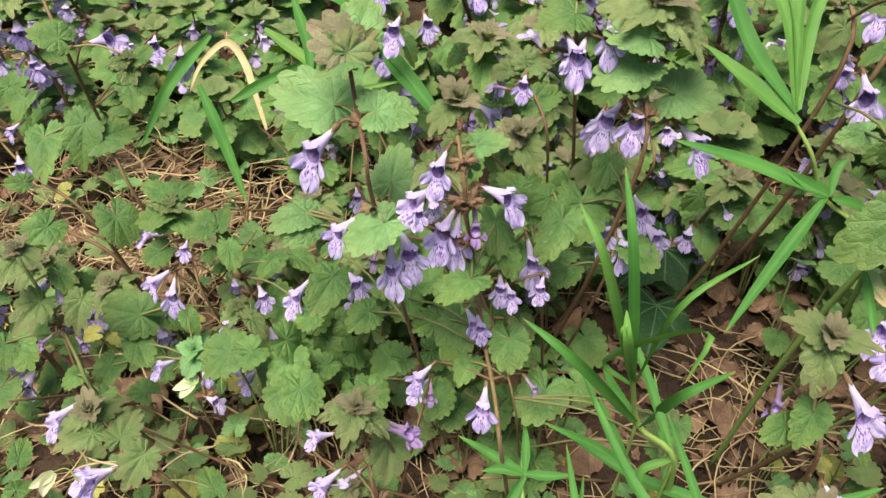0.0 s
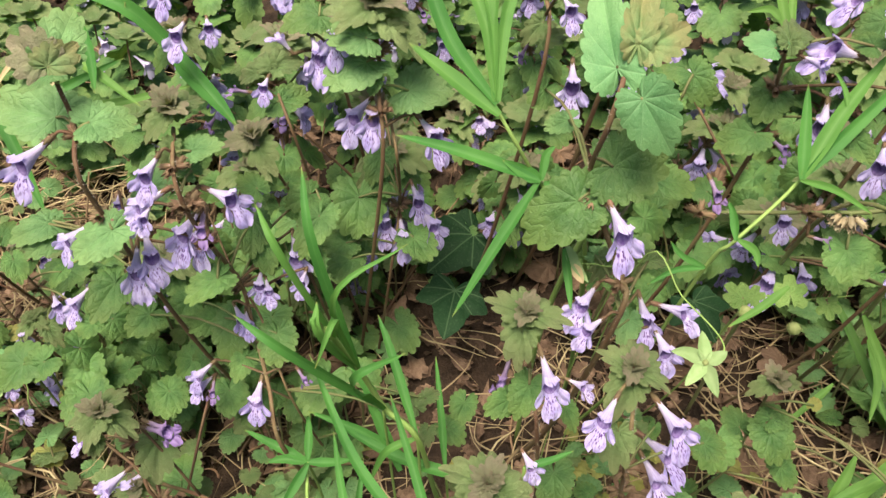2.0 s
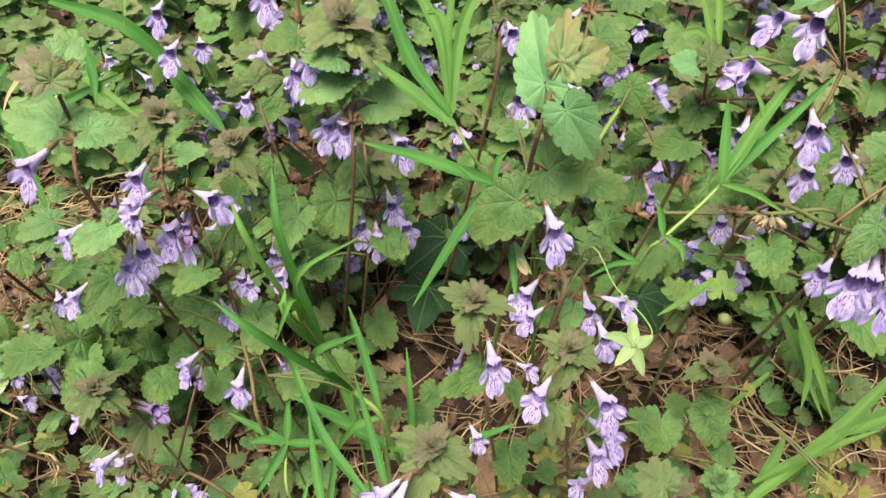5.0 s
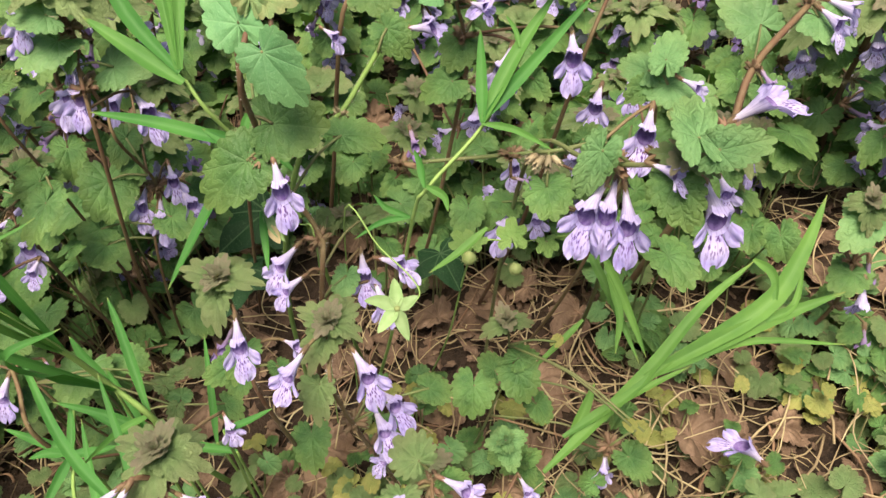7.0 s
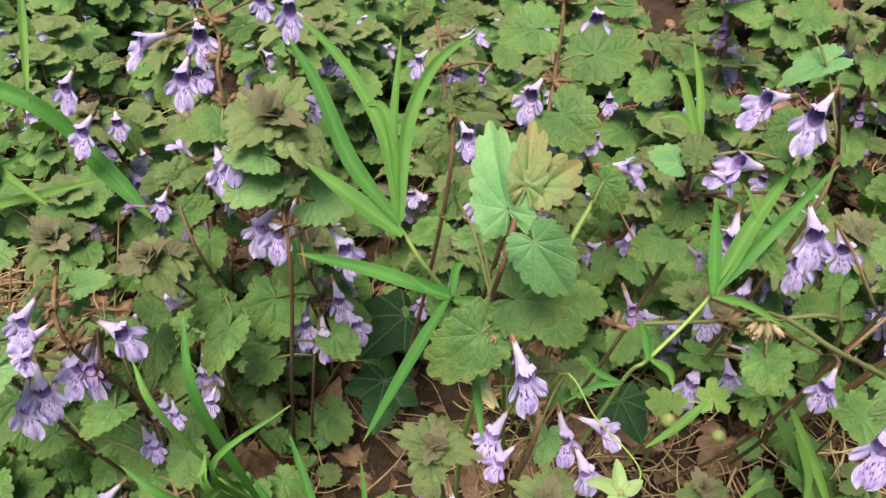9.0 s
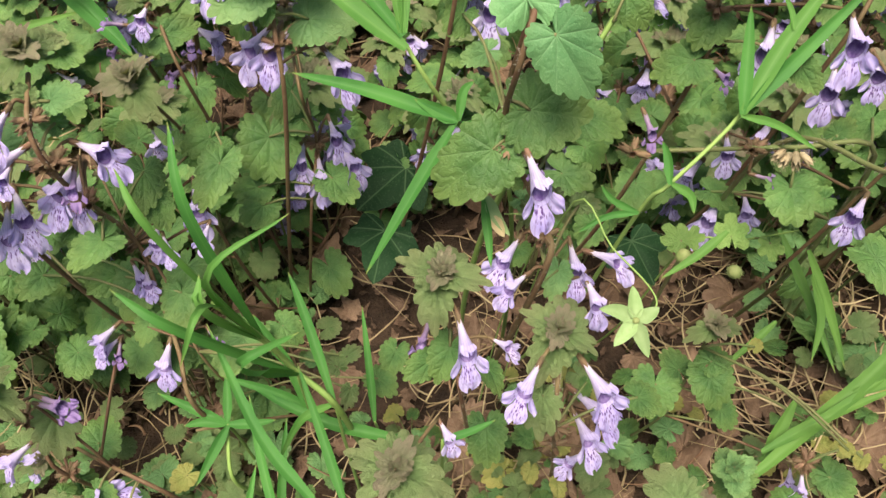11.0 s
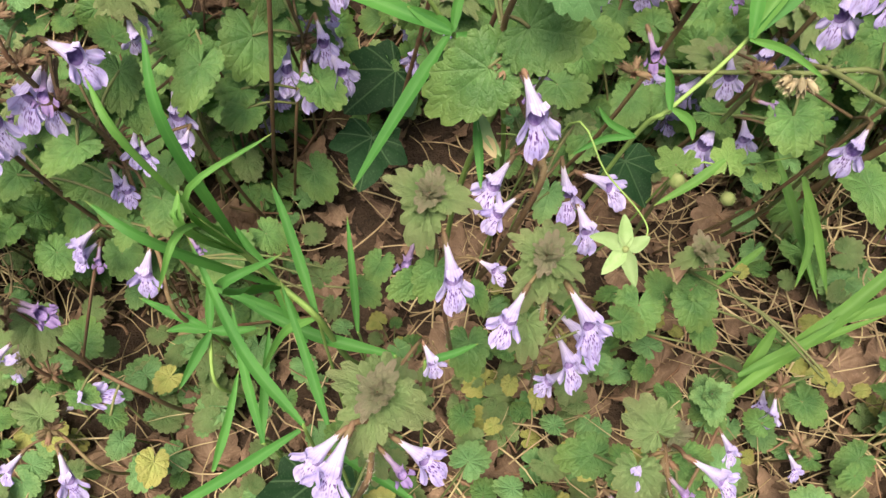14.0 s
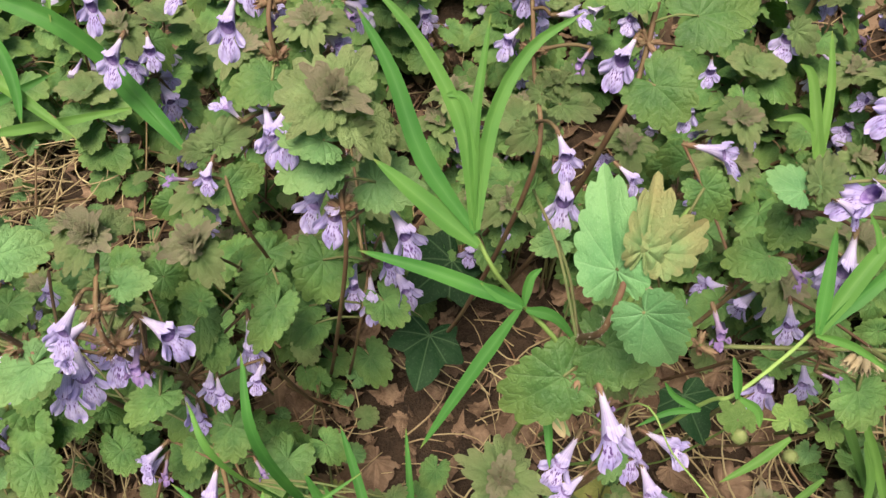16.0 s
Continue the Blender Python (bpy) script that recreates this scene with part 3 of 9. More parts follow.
class Plant:
    """A top-level thing at base; its parts are placed in world metres."""

    def __init__(self, name, base, label, category, group=""):
        self.base = Vector(base)
        self.ob = tagged(new(name), label, category, group)
        self.ob.empty_display_size = 0.01
        self.ob.location = self.base

    def put(self, name, mesh, m, under=None):
        ob = new(name, mesh)
        if under:
            ob.parent = under
        else:
            ob.parent = self.ob
            ob.matrix_basis = Matrix.Translation(-self.base) @ m
        return ob

    def mesh(self, name, verts, faces, mat, uvs=None):
        b = self.base
        me = mesh_from(name, [(x - b.x, y - b.y, z - b.z) for x, y, z in verts], faces, MAT[mat], uvs)
        ob = new(name, me)
        ob.parent = self.ob
        return ob

    def stem(self, points, thick=0.0016, thin=0.0011, mat="stem", name="stem", hairs=0):
        line = bend(points)
        n = len(line) - 1
        v, f = tube(line, [thick + (thin - thick) * i / n for i in range(n + 1)], 8, 0.08)
        ob = self.mesh(name, v, f, mat)
        if hairs:
            hv, hf = [], []
            for _ in range(hairs):
                k = rng.randrange(n)
                p = line[k].lerp(line[k + 1], rng.random())
                d = Vector((rng.gauss(0, 1), rng.gauss(0, 1), rng.gauss(0, 0.6))).normalized()
                s = d.orthogonal().normalized() * 0.00006
                q = len(hv)
                e = p + d * (thick * 0.8)
                hv += [tuple(e - s), tuple(e + s), tuple(e + d * rng.uniform(0.0006, 0.0013))]
                hf.append((q, q + 1, q + 2))
            h = self.mesh("hairs", hv, hf, "hair")
            tagged(h, kind="stuff")
        return ob

    def leaf(self, base, along, normal, size, look="leaf", widen=1.0, stalk=None, thick=0.00045):
        me = LEAF[look][rng.randrange(len(LEAF[look]))]
        ob = self.put("leaf", me, facing(base, along, normal, size, widen * 0.88))
        if stalk is not None:
            a, b = Vector(stalk), Vector(base)
            mid = a.lerp(b, 0.5) + Vector((0, 0, 0.12 * (b - a).length))
            line = bend([a, mid, b], 3)
            v, f = tube(line, [thick * 1.15] + [thick] * (len(line) - 1), 6)
            self.mesh("petiole", v, f, "green_stem" if look not in ("purple",) else "stem")
        return ob

    def flower(self, base, mouth, up=(0, 0, 1), wilted=False, stalk=None):
        base, mouth = Vector(base), Vector(mouth)
        d = mouth - base
        size = min(0.022, max(0.011, d.length / 0.97))
        if stalk is not None:
            line = bend([Vector(stalk), Vector(stalk).lerp(base, 0.6) + Vector((0, 0, 0.0015)), base], 3)
            v, f = tube(line, [0.0005] * len(line), 6)
            self.mesh("flower_stalk", v, f, "stem")
        kit = rng.choice(WILTED if wilted else FLOWER)
        ob = self.put("flower", kit[0], facing(base, d, up, size, rng.uniform(0.78, 0.92) * (0.86 if size > 0.0195 else 1.0)))
        self.put("lower_lip", kit[1], None, ob)
        self.put("upper_lip", kit[2], None, ob)
        self.put("throat", kit[3], None, ob)
        self.put("calyx", CALYX, None, ob)
        return ob

    def cup(self, base, tip):
        """A dry, empty calyx."""
        d = Vector(tip) - Vector(base)
        self.put("dry_calyx", DRY_CUP, facing(base, d, (0, 0, 1), d.length / 0.4))

    def whorl(self, place, axis, count, size, dry=False):
        """Hairy cups crowded round a node, some with a bud."""
        axis = Vector(axis).normalized()
        side = axis.orthogonal().normalized()
        for k in range(count):
            out = Matrix.Rotation(6.283 * (k + rng.uniform(-0.3, 0.3)) / count, 3, axis) @ side
            d = out + axis * rng.uniform(-0.2, 0.9)
            self.put("dry_calyx" if dry else "calyx", DRY_CUP if dry else CALYX, facing(Vector(place) + out * 0.001, d, axis, size * rng.uniform(0.8, 1.15)))

    def seed_cup(self, place, radius):
        """A round, hairy seed cup."""
        verts, faces = tube([(0, 0, -1), (0, 0, -0.8), (0, 0, -0.3), (0, 0, 0.35), (0, 0, 0.85), (0, 0, 1.05)], [0.15, 0.6, 0.98, 0.95, 0.5, 0.1], 12)
        r2 = random.Random(5)
        for _ in range(120):
            d = Vector((r2.gauss(0, 1), r2.gauss(0, 1), r2.gauss(0, 1))).normalized()
            s = d.orthogonal().normalized() * 0.02
            n = len(verts)
            verts += [tuple(d * 0.9 - s), tuple(d * 0.9 + s), tuple(d * r2.uniform(1.2, 1.45))]
            faces.append((n, n + 1, n + 2))
        p = Vector(place)
        self.mesh("seed_cup", [tuple(p + Vector(v) * radius * 0.75) for v in verts], faces, "pod")

    def rosette(self, centre, axis, size, spin=0.0, looks_=("olive", "purple")):
        """Crossed pairs of leaves round the tip, the inner ones smaller and steeper."""
        axis = Vector(axis).normalized()
        side = axis.orthogonal().normalized()
        steep = 0.3 if looks_[0] == "purple" else 0.05
        for k in range(5):
            scale = size * (1.02, 0.80, 0.58, 0.42, 0.28)[k]
            rise = (-0.1, 0.3, 0.6, 0.9, 1.2)[k] + steep
            for h in range(2):
                a = radians(spin) + math.pi * h + math.pi / 2 * k + rng.uniform(-0.15, 0.15)
                out = Matrix.Rotation(a, 3, axis) @ side
                tilt = rise + rng.uniform(-0.2, 0.2)
                al = out * math.cos(tilt) + axis * math.sin(tilt)
                no = axis * math.cos(tilt) - out * math.sin(tilt)
                no = no + al.cross(no) * rng.uniform(-0.25, 0.25)
                p = Vector(centre) + axis * size * (-0.22, -0.04, 0.06, 0.13, 0.16)[k] + out * size * (0.14, 0.11, 0.06, 0.04, 0.02)[k]
                self.leaf(p, al, no, scale * rng.uniform(0.88, 1.08), "olive" if k == 0 and looks_[0] == "purple" else looks_[0] if k < 2 else "purple" if looks_[0] == "purple" else looks_[-1], 1.0 if k < 2 else 0.92, stalk=Vector(centre) - axis * size * 0.25 if k == 0 else None)
        self.put("bud", BUD, facing(Vector(centre) + axis * size * 0.05, axis, side, size * 0.14))

    def blade(self, points, width, mat="blade", name="leaf", normal=None, keel=0.5):
        """A long pointed leaf along a bent line."""
        line = bend(points, 6 if len(points) < 4 else 4)
        n = len(line) - 1
        verts, faces, uvs = [], [], []
        nrm = Vector(normal) if normal is not None else Vector((0, -0.55, 0.85))
        for i, p in enumerate(line):
            t = i / n
            d = (line[min(i + 1, n)] - line[max(i - 1, 0)]).normalized()
            x = d.cross(nrm)
            x = x.normalized() if x.length > 1e-5 else d.orthogonal().normalized()
            z = x.cross(d)
            w = width * 0.45 * min(1, 0.35 + 2.4 * t) * (1 - t ** 2.6) ** 0.8 + 0.00008
            for k, s in enumerate((-1, -0.5, 0, 0.5, 1)):
                verts.append(tuple(p + x * (w * s) + z * (keel * w * (abs(s) - 0.3))))
                uvs.append((k / 4, t))
        for i in range(n):
            for k in range(4):
                q = i * 5 + k
                faces.append((q, q + 1, q + 6, q + 5))
        return self.mesh(name, verts, faces, mat, uvs)


def ground_z(x, y):
    slope = -0.016 + 0.11 * max(-0.35, min(0.35, x - 0.12)) + 0.02 * (y - 0.2)
    if x * x + y * y > 9:
        return -0.03
    return slope + 0.010 * noise.noise((x * 9, y * 9, 1.7)) + 0.004 * noise.noise((x * 31, y * 31, 4.2))


# ---- the ground ----
def ground_sheet():
    """One sheet, fine where the camera passes and coarse towards the horizon."""
    def axis(lo, hi, far):
        fine = [lo + (hi - lo) * i / 150 for i in range(151)]
        out = [hi + (far - hi) * (k / 10) ** 3 for k in range(1, 11)]
        return [lo - (o - hi) for o in out[::-1]] + fine + out
    xs, ys = axis(-0.55, 0.85, 400), axis(-0.2, 1.2, 400)
    verts = [(x, y, ground_z(x, y)) for y in ys for x in xs]
    w = len(xs)
    faces = [(j * w + i, j * w + i + 1, (j + 1) * w + i + 1, (j + 1) * w + i) for j in range(len(ys) - 1) for i in range(w - 1)]
    ob = new("ground", mesh_from("ground", verts, faces, MAT["soil"]))
    return tagged(ob, "dark brown crumbly woodland soil under leaf litter", "ground", kind="structure")


ground_sheet()


# ---- the plants in the foreground ----
p = Plant("ground_ivy", (0.0008, 0.2287, -0.0345), "tall ground ivy with red-brown stem, purple crown and violet flowers", "plant", "ground ivy")
p.stem([(0.0008, 0.2287, -0.0345), (-0.0096, 0.1940, 0.0582), (-0.0201, 0.1766, 0.1449), (-0.0212, 0.1738, 0.1652), (-0.0246, 0.1896, 0.1698), (-0.0257, 0.1911, 0.1825)], 0.0008, 0.0006, hairs=320)
p.leaf((-0.0268, 0.1916, 0.1890), (-0.83, 0.24, 0.50), (0.12, -0.81, 0.58), 0.0125, "purple", 1.25, stalk=(-0.0257, 0.1911, 0.1825))
p.leaf((-0.0258, 0.1900, 0.1885), (0.80, 0.34, 0.50), (0.25, -0.85, 0.48), 0.0098, "russet", 1.15, stalk=(-0.0257, 0.1911, 0.1825))
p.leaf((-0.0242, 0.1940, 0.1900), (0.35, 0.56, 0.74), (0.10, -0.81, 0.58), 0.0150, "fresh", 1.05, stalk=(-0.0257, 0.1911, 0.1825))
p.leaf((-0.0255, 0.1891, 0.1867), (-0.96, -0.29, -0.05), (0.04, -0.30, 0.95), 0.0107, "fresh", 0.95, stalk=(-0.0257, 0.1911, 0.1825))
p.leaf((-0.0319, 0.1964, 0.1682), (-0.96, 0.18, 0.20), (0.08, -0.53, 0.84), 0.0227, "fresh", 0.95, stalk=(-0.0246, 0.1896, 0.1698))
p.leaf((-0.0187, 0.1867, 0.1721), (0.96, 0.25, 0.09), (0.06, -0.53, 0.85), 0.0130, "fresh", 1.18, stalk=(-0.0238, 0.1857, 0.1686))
p.flower((-0.0294, 0.1852, 0.1690), (-0.0397, 0.1662, 0.1665), stalk=(-0.0238, 0.1857, 0.1686))
p.flower((-0.0240, 0.1779, 0.1426), (-0.0347, 0.1660, 0.1405), stalk=(-0.0201, 0.1766, 0.1449))
p.flower((-0.0309, 0.2182, 0.1229), (-0.0293, 0.2067, 0.1213), stalk=(-0.0175, 0.1810, 0.1233))
p.leaf((-0.0171, 0.1720, 0.1435), (-0.79, -0.61, -0.09), (0.17, -0.36, 0.92), 0.0160, "fresh", 0.92, stalk=(-0.0201, 0.1766, 0.1449))
p.leaf((-0.0434, 0.1884, 0.1336), (-0.85, -0.51, 0.12), (0.31, -0.30, 0.90), 0.0132, "fresh", 0.94, stalk=(-0.0175, 0.1810, 0.1233))
p.leaf((-0.0415, 0.1863, 0.1312), (-0.68, -0.72, -0.09), (0.32, -0.41, 0.85), 0.0121, "fresh", 0.91, stalk=(-0.0175, 0.1810, 0.1233))
p.leaf((-0.0452, 0.1905, 0.1340), (-0.48, 0.84, 0.23), (-0.09, -0.31, 0.95), 0.0061, "fresh", 0.77, stalk=(-0.0175, 0.1810, 0.1233))
p.leaf((-0.0181, 0.2153, 0.1256), (0.19, 0.70, 0.69), (0.06, -0.71, 0.70), 0.0165, "fresh", 0.94, stalk=(-0.0175, 0.1810, 0.1233))
# this low leaf takes the darker green, its shade put into the colour
p.leaf((-0.0433, 0.2214, 0.0896), (-0.79, -0.57, -0.23), (-0.02, -0.35, 0.94), 0.0059, "leaf", 0.95, stalk=(-0.0122, 0.1896, 0.0799))
p.whorl((-0.0238, 0.1857, 0.1686), (0, 0, 1), 6, 0.0161)
p.whorl((-0.0201, 0.1766, 0.1449), (0, 0, 1), 8, 0.0166)

p = Plant("ground_ivy", (0.0299, 0.1797, -0.0323), "ground ivy crowded with hanging lilac flowers on a dark stem", "plant", "ground ivy")
p.stem([(0.0299, 0.1797, -0.0323), (0.0251, 0.1638, 0.0135), (0.0203, 0.1558, 0.0534), (0.0183, 0.1679, 0.0668), (0.0142, 0.1822, 0.0837), (0.0118, 0.1878, 0.1035), (0.0073, 0.1730, 0.1415), (0.0056, 0.1707, 0.1618), (0.0034, 0.1894, 0.1671)], 0.0009, 0.0006, hairs=320)
p.rosette((0.0038, 0.1900, 0.1737), (-0.00, -0.24, 0.97), 0.0104, 2, ("purple", "purple", "olive",))
p.leaf((0.0092, 0.1810, 0.1642), (0.95, 0.04, 0.32), (-0.27, -0.42, 0.87), 0.0107, "fresh", 0.95, stalk=(0.0045, 0.1800, 0.1644))
p.leaf((0.0040, 0.1825, 0.1656), (-0.42, -0.69, -0.59), (-0.09, -0.61, 0.78), 0.0080, "olive", 0.93, stalk=(0.0040, 0.1847, 0.1658))
p.leaf((0.0076, 0.1814, 0.1568), (-0.68, 0.52, 0.53), (0.11, -0.64, 0.76), 0.0075, "fresh", 0.95, stalk=(0.0060, 0.1712, 0.1567))
p.flower((0.0017, 0.1773, 0.1669), (-0.0033, 0.1621, 0.1649), stalk=(0.0045, 0.1800, 0.1644))
p.flower((0.0002, 0.1825, 0.1505), (-0.0140, 0.1699, 0.1491), stalk=(0.0065, 0.1718, 0.1516))
p.flower((0.0090, 0.1818, 0.1504), (0.0243, 0.1715, 0.1515), stalk=(0.0065, 0.1718, 0.1516))
p.flower((0.0050, 0.1918, 0.1354), (-0.0032, 0.1717, 0.1324), stalk=(0.0085, 0.1767, 0.1320))
p.flower((0.0056, 0.1931, 0.1327), (0.0030, 0.1664, 0.1298), stalk=(0.0085, 0.1767, 0.1320))
p.flower((-0.0149, 0.1888, 0.1300), (-0.0066, 0.1655, 0.1271), stalk=(0.0085, 0.1767, 0.1320))
p.flower((-0.0171, 0.1865, 0.1264), (-0.0142, 0.1612, 0.1233), stalk=(0.0096, 0.1804, 0.1225))
p.flower((0.0094, 0.1785, 0.1451), (0.0095, 0.1629, 0.1432), wilted=True, stalk=(0.0069, 0.1724, 0.1465))
p.flower((-0.0053, 0.1777, 0.1484), (-0.0072, 0.1708, 0.1475), stalk=(0.0069, 0.1724, 0.1465))
# lower leaves get the darker leaf material, shade put into their colour
p.leaf((0.0182, 0.1999, 0.1207), (0.02, -0.96, -0.28), (0.12, -0.28, 0.95), 0.0156, "leaf", 0.82, stalk=(0.0107, 0.1841, 0.1130))
p.leaf((0.0090, 0.1736, 0.1190), (-0.88, -0.44, -0.20), (-0.06, -0.30, 0.95), 0.0140, "leaf", 0.94, stalk=(0.0096, 0.1804, 0.1225))
p.leaf((0.0062, 0.1905, 0.0809), (-0.27, -0.86, -0.42), (-0.10, -0.41, 0.91), 0.0172, "leaf", 1.03, stalk=(0.0142, 0.1822, 0.0837))
p.leaf((0.0230, 0.1783, 0.0853), (0.00, -0.90, -0.44), (-0.16, -0.43, 0.89), 0.0136, "leaf", 1.13, stalk=(0.0142, 0.1822, 0.0837))
p.leaf((-0.0128, 0.2023, 0.0810), (-0.45, -0.80, -0.40), (0.12, -0.50, 0.86), 0.0112, "leaf", 1.12, stalk=(0.0142, 0.1822, 0.0837))
p.leaf((-0.0274, 0.1987, 0.0777), (-0.64, -0.76, -0.06), (0.25, -0.29, 0.93), 0.0123, "leaf", 1.07, stalk=(0.0152, 0.1786, 0.0795))
p.leaf((-0.0421, 0.2127, 0.0823), (-0.40, -0.90, -0.17), (0.31, -0.31, 0.90), 0.0194, "leaf", 0.88)
p.leaf((0.0302, 0.2132, 0.1151), (0.95, -0.14, -0.26), (0.13, -0.60, 0.79), 0.0105, "leaf", 0.94, stalk=(0.0118, 0.1878, 0.1035))
p.flower((0.0297, 0.2091, 0.1077), (0.0337, 0.1807, 0.1047), stalk=(0.0118, 0.1878, 0.1035))
p.flower((0.0196, 0.1913, 0.1061), (0.0192, 0.1781, 0.1046), stalk=(0.0118, 0.1878, 0.1035))
p.flower((-0.0406, 0.2209, 0.0810), (-0.0294, 0.2063, 0.0787))
p.flower((-0.0494, 0.2124, 0.0837), (-0.0590, 0.1961, 0.0813))
p.flower((0.0072, 0.1895, 0.0912), (0.0129, 0.1774, 0.0898), stalk=(0.0130, 0.1850, 0.0936))
p.flower((-0.0025, 0.1830, 0.0673), (-0.0130, 0.1725, 0.0661), stalk=(0.0173, 0.1715, 0.0711))
p.flower((0.0158, 0.1735, 0.0686), (0.0128, 0.1552, 0.0666))
p.flower((0.0283, 0.1729, 0.0726), (0.0341, 0.1630, 0.0714), wilted=True, stalk=(0.0173, 0.1715, 0.0711))
p.flower((-0.0251, 0.2182, 0.0918), (-0.0272, 0.2072, 0.0904), wilted=True)
p.whorl((0.0051, 0.1753, 0.1631), (0, 0, 1), 6, 0.0167)
p.whorl((0.0065, 0.1718, 0.1516), (0, 0, 1), 7, 0.0192)
p.whorl((0.0085, 0.1767, 0.1320), (0, 0, 1), 7, 0.0166)

p = Plant("ground_ivy", (0.0493, 0.2362, -0.0291), "ground ivy with a brownish purple crown of young leaves", "plant", "ground ivy")
p.stem([(0.0493, 0.2362, -0.0291), (0.0416, 0.2106, 0.0409), (0.0339, 0.1978, 0.1048), (0.0309, 0.2177, 0.1143), (0.0240, 0.2027, 0.1502)], 0.0007, 0.0005)
p.rosette((0.0234, 0.2012, 0.1544), (-0.03, -0.23, 0.97), 0.0114, 72, ("purple", "olive", "olive",))
p.leaf((0.0294, 0.2194, 0.1217), (0.74, 0.60, 0.30), (-0.07, -0.38, 0.92), 0.0088, "leaf", 0.88, stalk=(0.0292, 0.2139, 0.1233))
p.leaf((0.0238, 0.1903, 0.1418), (-0.71, 0.62, 0.34), (-0.11, -0.57, 0.82), 0.0096, "leaf", 0.92, stalk=(0.0257, 0.2065, 0.1412))
p.leaf((0.0411, 0.2032, 0.1183), (-0.45, -0.83, -0.33), (0.07, -0.40, 0.91), 0.0171, "leaf", 0.86, stalk=(0.0324, 0.2077, 0.1096))

p = Plant("ground_ivy", (0.0539, 0.2629, -0.0280), "green ground ivy with an unopened pale lilac bud", "plant", "ground ivy")
p.stem([(0.0539, 0.2629, -0.0280), (0.0471, 0.2404, 0.0343), (0.0404, 0.2292, 0.0905), (0.0376, 0.2219, 0.1196), (0.0339, 0.2158, 0.1489), (0.0269, 0.2363, 0.1576)], 0.0007, 0.0005)
p.leaf((0.0285, 0.2342, 0.1601), (0.68, 0.71, 0.20), (0.18, -0.43, 0.88), 0.0162, "olive", 0.77, stalk=(0.0269, 0.2363, 0.1576))
p.leaf((0.0231, 0.2326, 0.1596), (-0.99, 0.12, -0.06), (-0.11, -0.44, 0.89), 0.0084, "olive", 0.95, stalk=(0.0269, 0.2363, 0.1576))
p.leaf((0.0272, 0.2345, 0.1616), (-0.55, 0.65, 0.52), (0.03, -0.61, 0.79), 0.0074, "olive", 0.92, stalk=(0.0269, 0.2363, 0.1576))
p.leaf((0.0298, 0.2236, 0.1532), (0.92, 0.40, 0.07), (0.14, -0.47, 0.87), 0.0138, "leaf", 0.87, stalk=(0.0304, 0.2260, 0.1533))
p.flower((0.0277, 0.2283, 0.1613), (0.0251, 0.2169, 0.1600), stalk=(0.0286, 0.2311, 0.1554))
p.flower((0.0225, 0.2222, 0.1581), (0.0161, 0.2206, 0.1611), wilted=True, stalk=(0.0304, 0.2260, 0.1533))
p.leaf((0.0374, 0.2151, 0.1190), (-0.87, -0.49, -0.10), (0.21, -0.55, 0.81), 0.0115, "leaf", 1.04, stalk=(0.0376, 0.2219, 0.1196))
p.leaf((0.0412, 0.2127, 0.1168), (0.26, -0.88, -0.39), (0.23, -0.34, 0.91), 0.0099, "leaf", 0.85, stalk=(0.0376, 0.2219, 0.1196))
p.whorl((0.0286, 0.2311, 0.1554), (0, 0, 1), 8, 0.0179)

p = Plant("ground_ivy", (0.0453, 0.2544, -0.0291), "tall green ground ivy with two lilac flowers side by side", "plant", "ground ivy")
p.stem([(0.0453, 0.2544, -0.0291), (0.0549, 0.2222, 0.0574), (0.0646, 0.2061, 0.1379), (0.0647, 0.2135, 0.1612), (0.0656, 0.2195, 0.1678), (0.0653, 0.2168, 0.1807)], 0.0009, 0.0006)
p.rosette((0.0655, 0.2196, 0.1898), (0.01, -0.35, 0.94), 0.0185, 93, ("olive", "purple", "purple",))
p.leaf((0.0617, 0.2123, 0.1817), (-0.97, 0.18, 0.19), (0.01, -0.72, 0.70), 0.0141, "fresh", 0.95, stalk=(0.0653, 0.2168, 0.1807))
p.leaf((0.0613, 0.2164, 0.1711), (-0.93, -0.36, -0.10), (0.07, -0.43, 0.90), 0.0173, "fresh", 1.06, stalk=(0.0656, 0.2188, 0.1710))
p.leaf((0.0747, 0.2173, 0.1594), (0.94, -0.29, 0.20), (-0.32, -0.42, 0.85), 0.0163, "fresh", 1.23, stalk=(0.0650, 0.2150, 0.1628))
p.leaf((0.0641, 0.2130, 0.1666), (-0.50, -0.57, -0.65), (-0.28, -0.60, 0.75), 0.0062, "fresh", 0.95, stalk=(0.0652, 0.2165, 0.1645))
p.leaf((0.0678, 0.2132, 0.1831), (0.88, 0.10, 0.46), (-0.30, -0.63, 0.72), 0.0077, "olive", 0.95, stalk=(0.0653, 0.2168, 0.1807))
p.flower((0.0631, 0.2317, 0.1499), (0.0442, 0.2062, 0.1459), stalk=(0.0647, 0.2098, 0.1495))
p.flower((0.0662, 0.2236, 0.1547), (0.0573, 0.1967, 0.1516), stalk=(0.0647, 0.2116, 0.1553))
p.flower((0.0771, 0.2196, 0.1485), (0.0869, 0.2000, 0.1456), stalk=(0.0647, 0.2098, 0.1495))
p.flower((0.0498, 0.2460, 0.1663), (0.0424, 0.2253, 0.1638), stalk=(0.0656, 0.2195, 0.1678))
p.flower((0.0525, 0.2301, 0.1808), (0.0509, 0.2110, 0.1781), stalk=(0.0654, 0.2175, 0.1775))
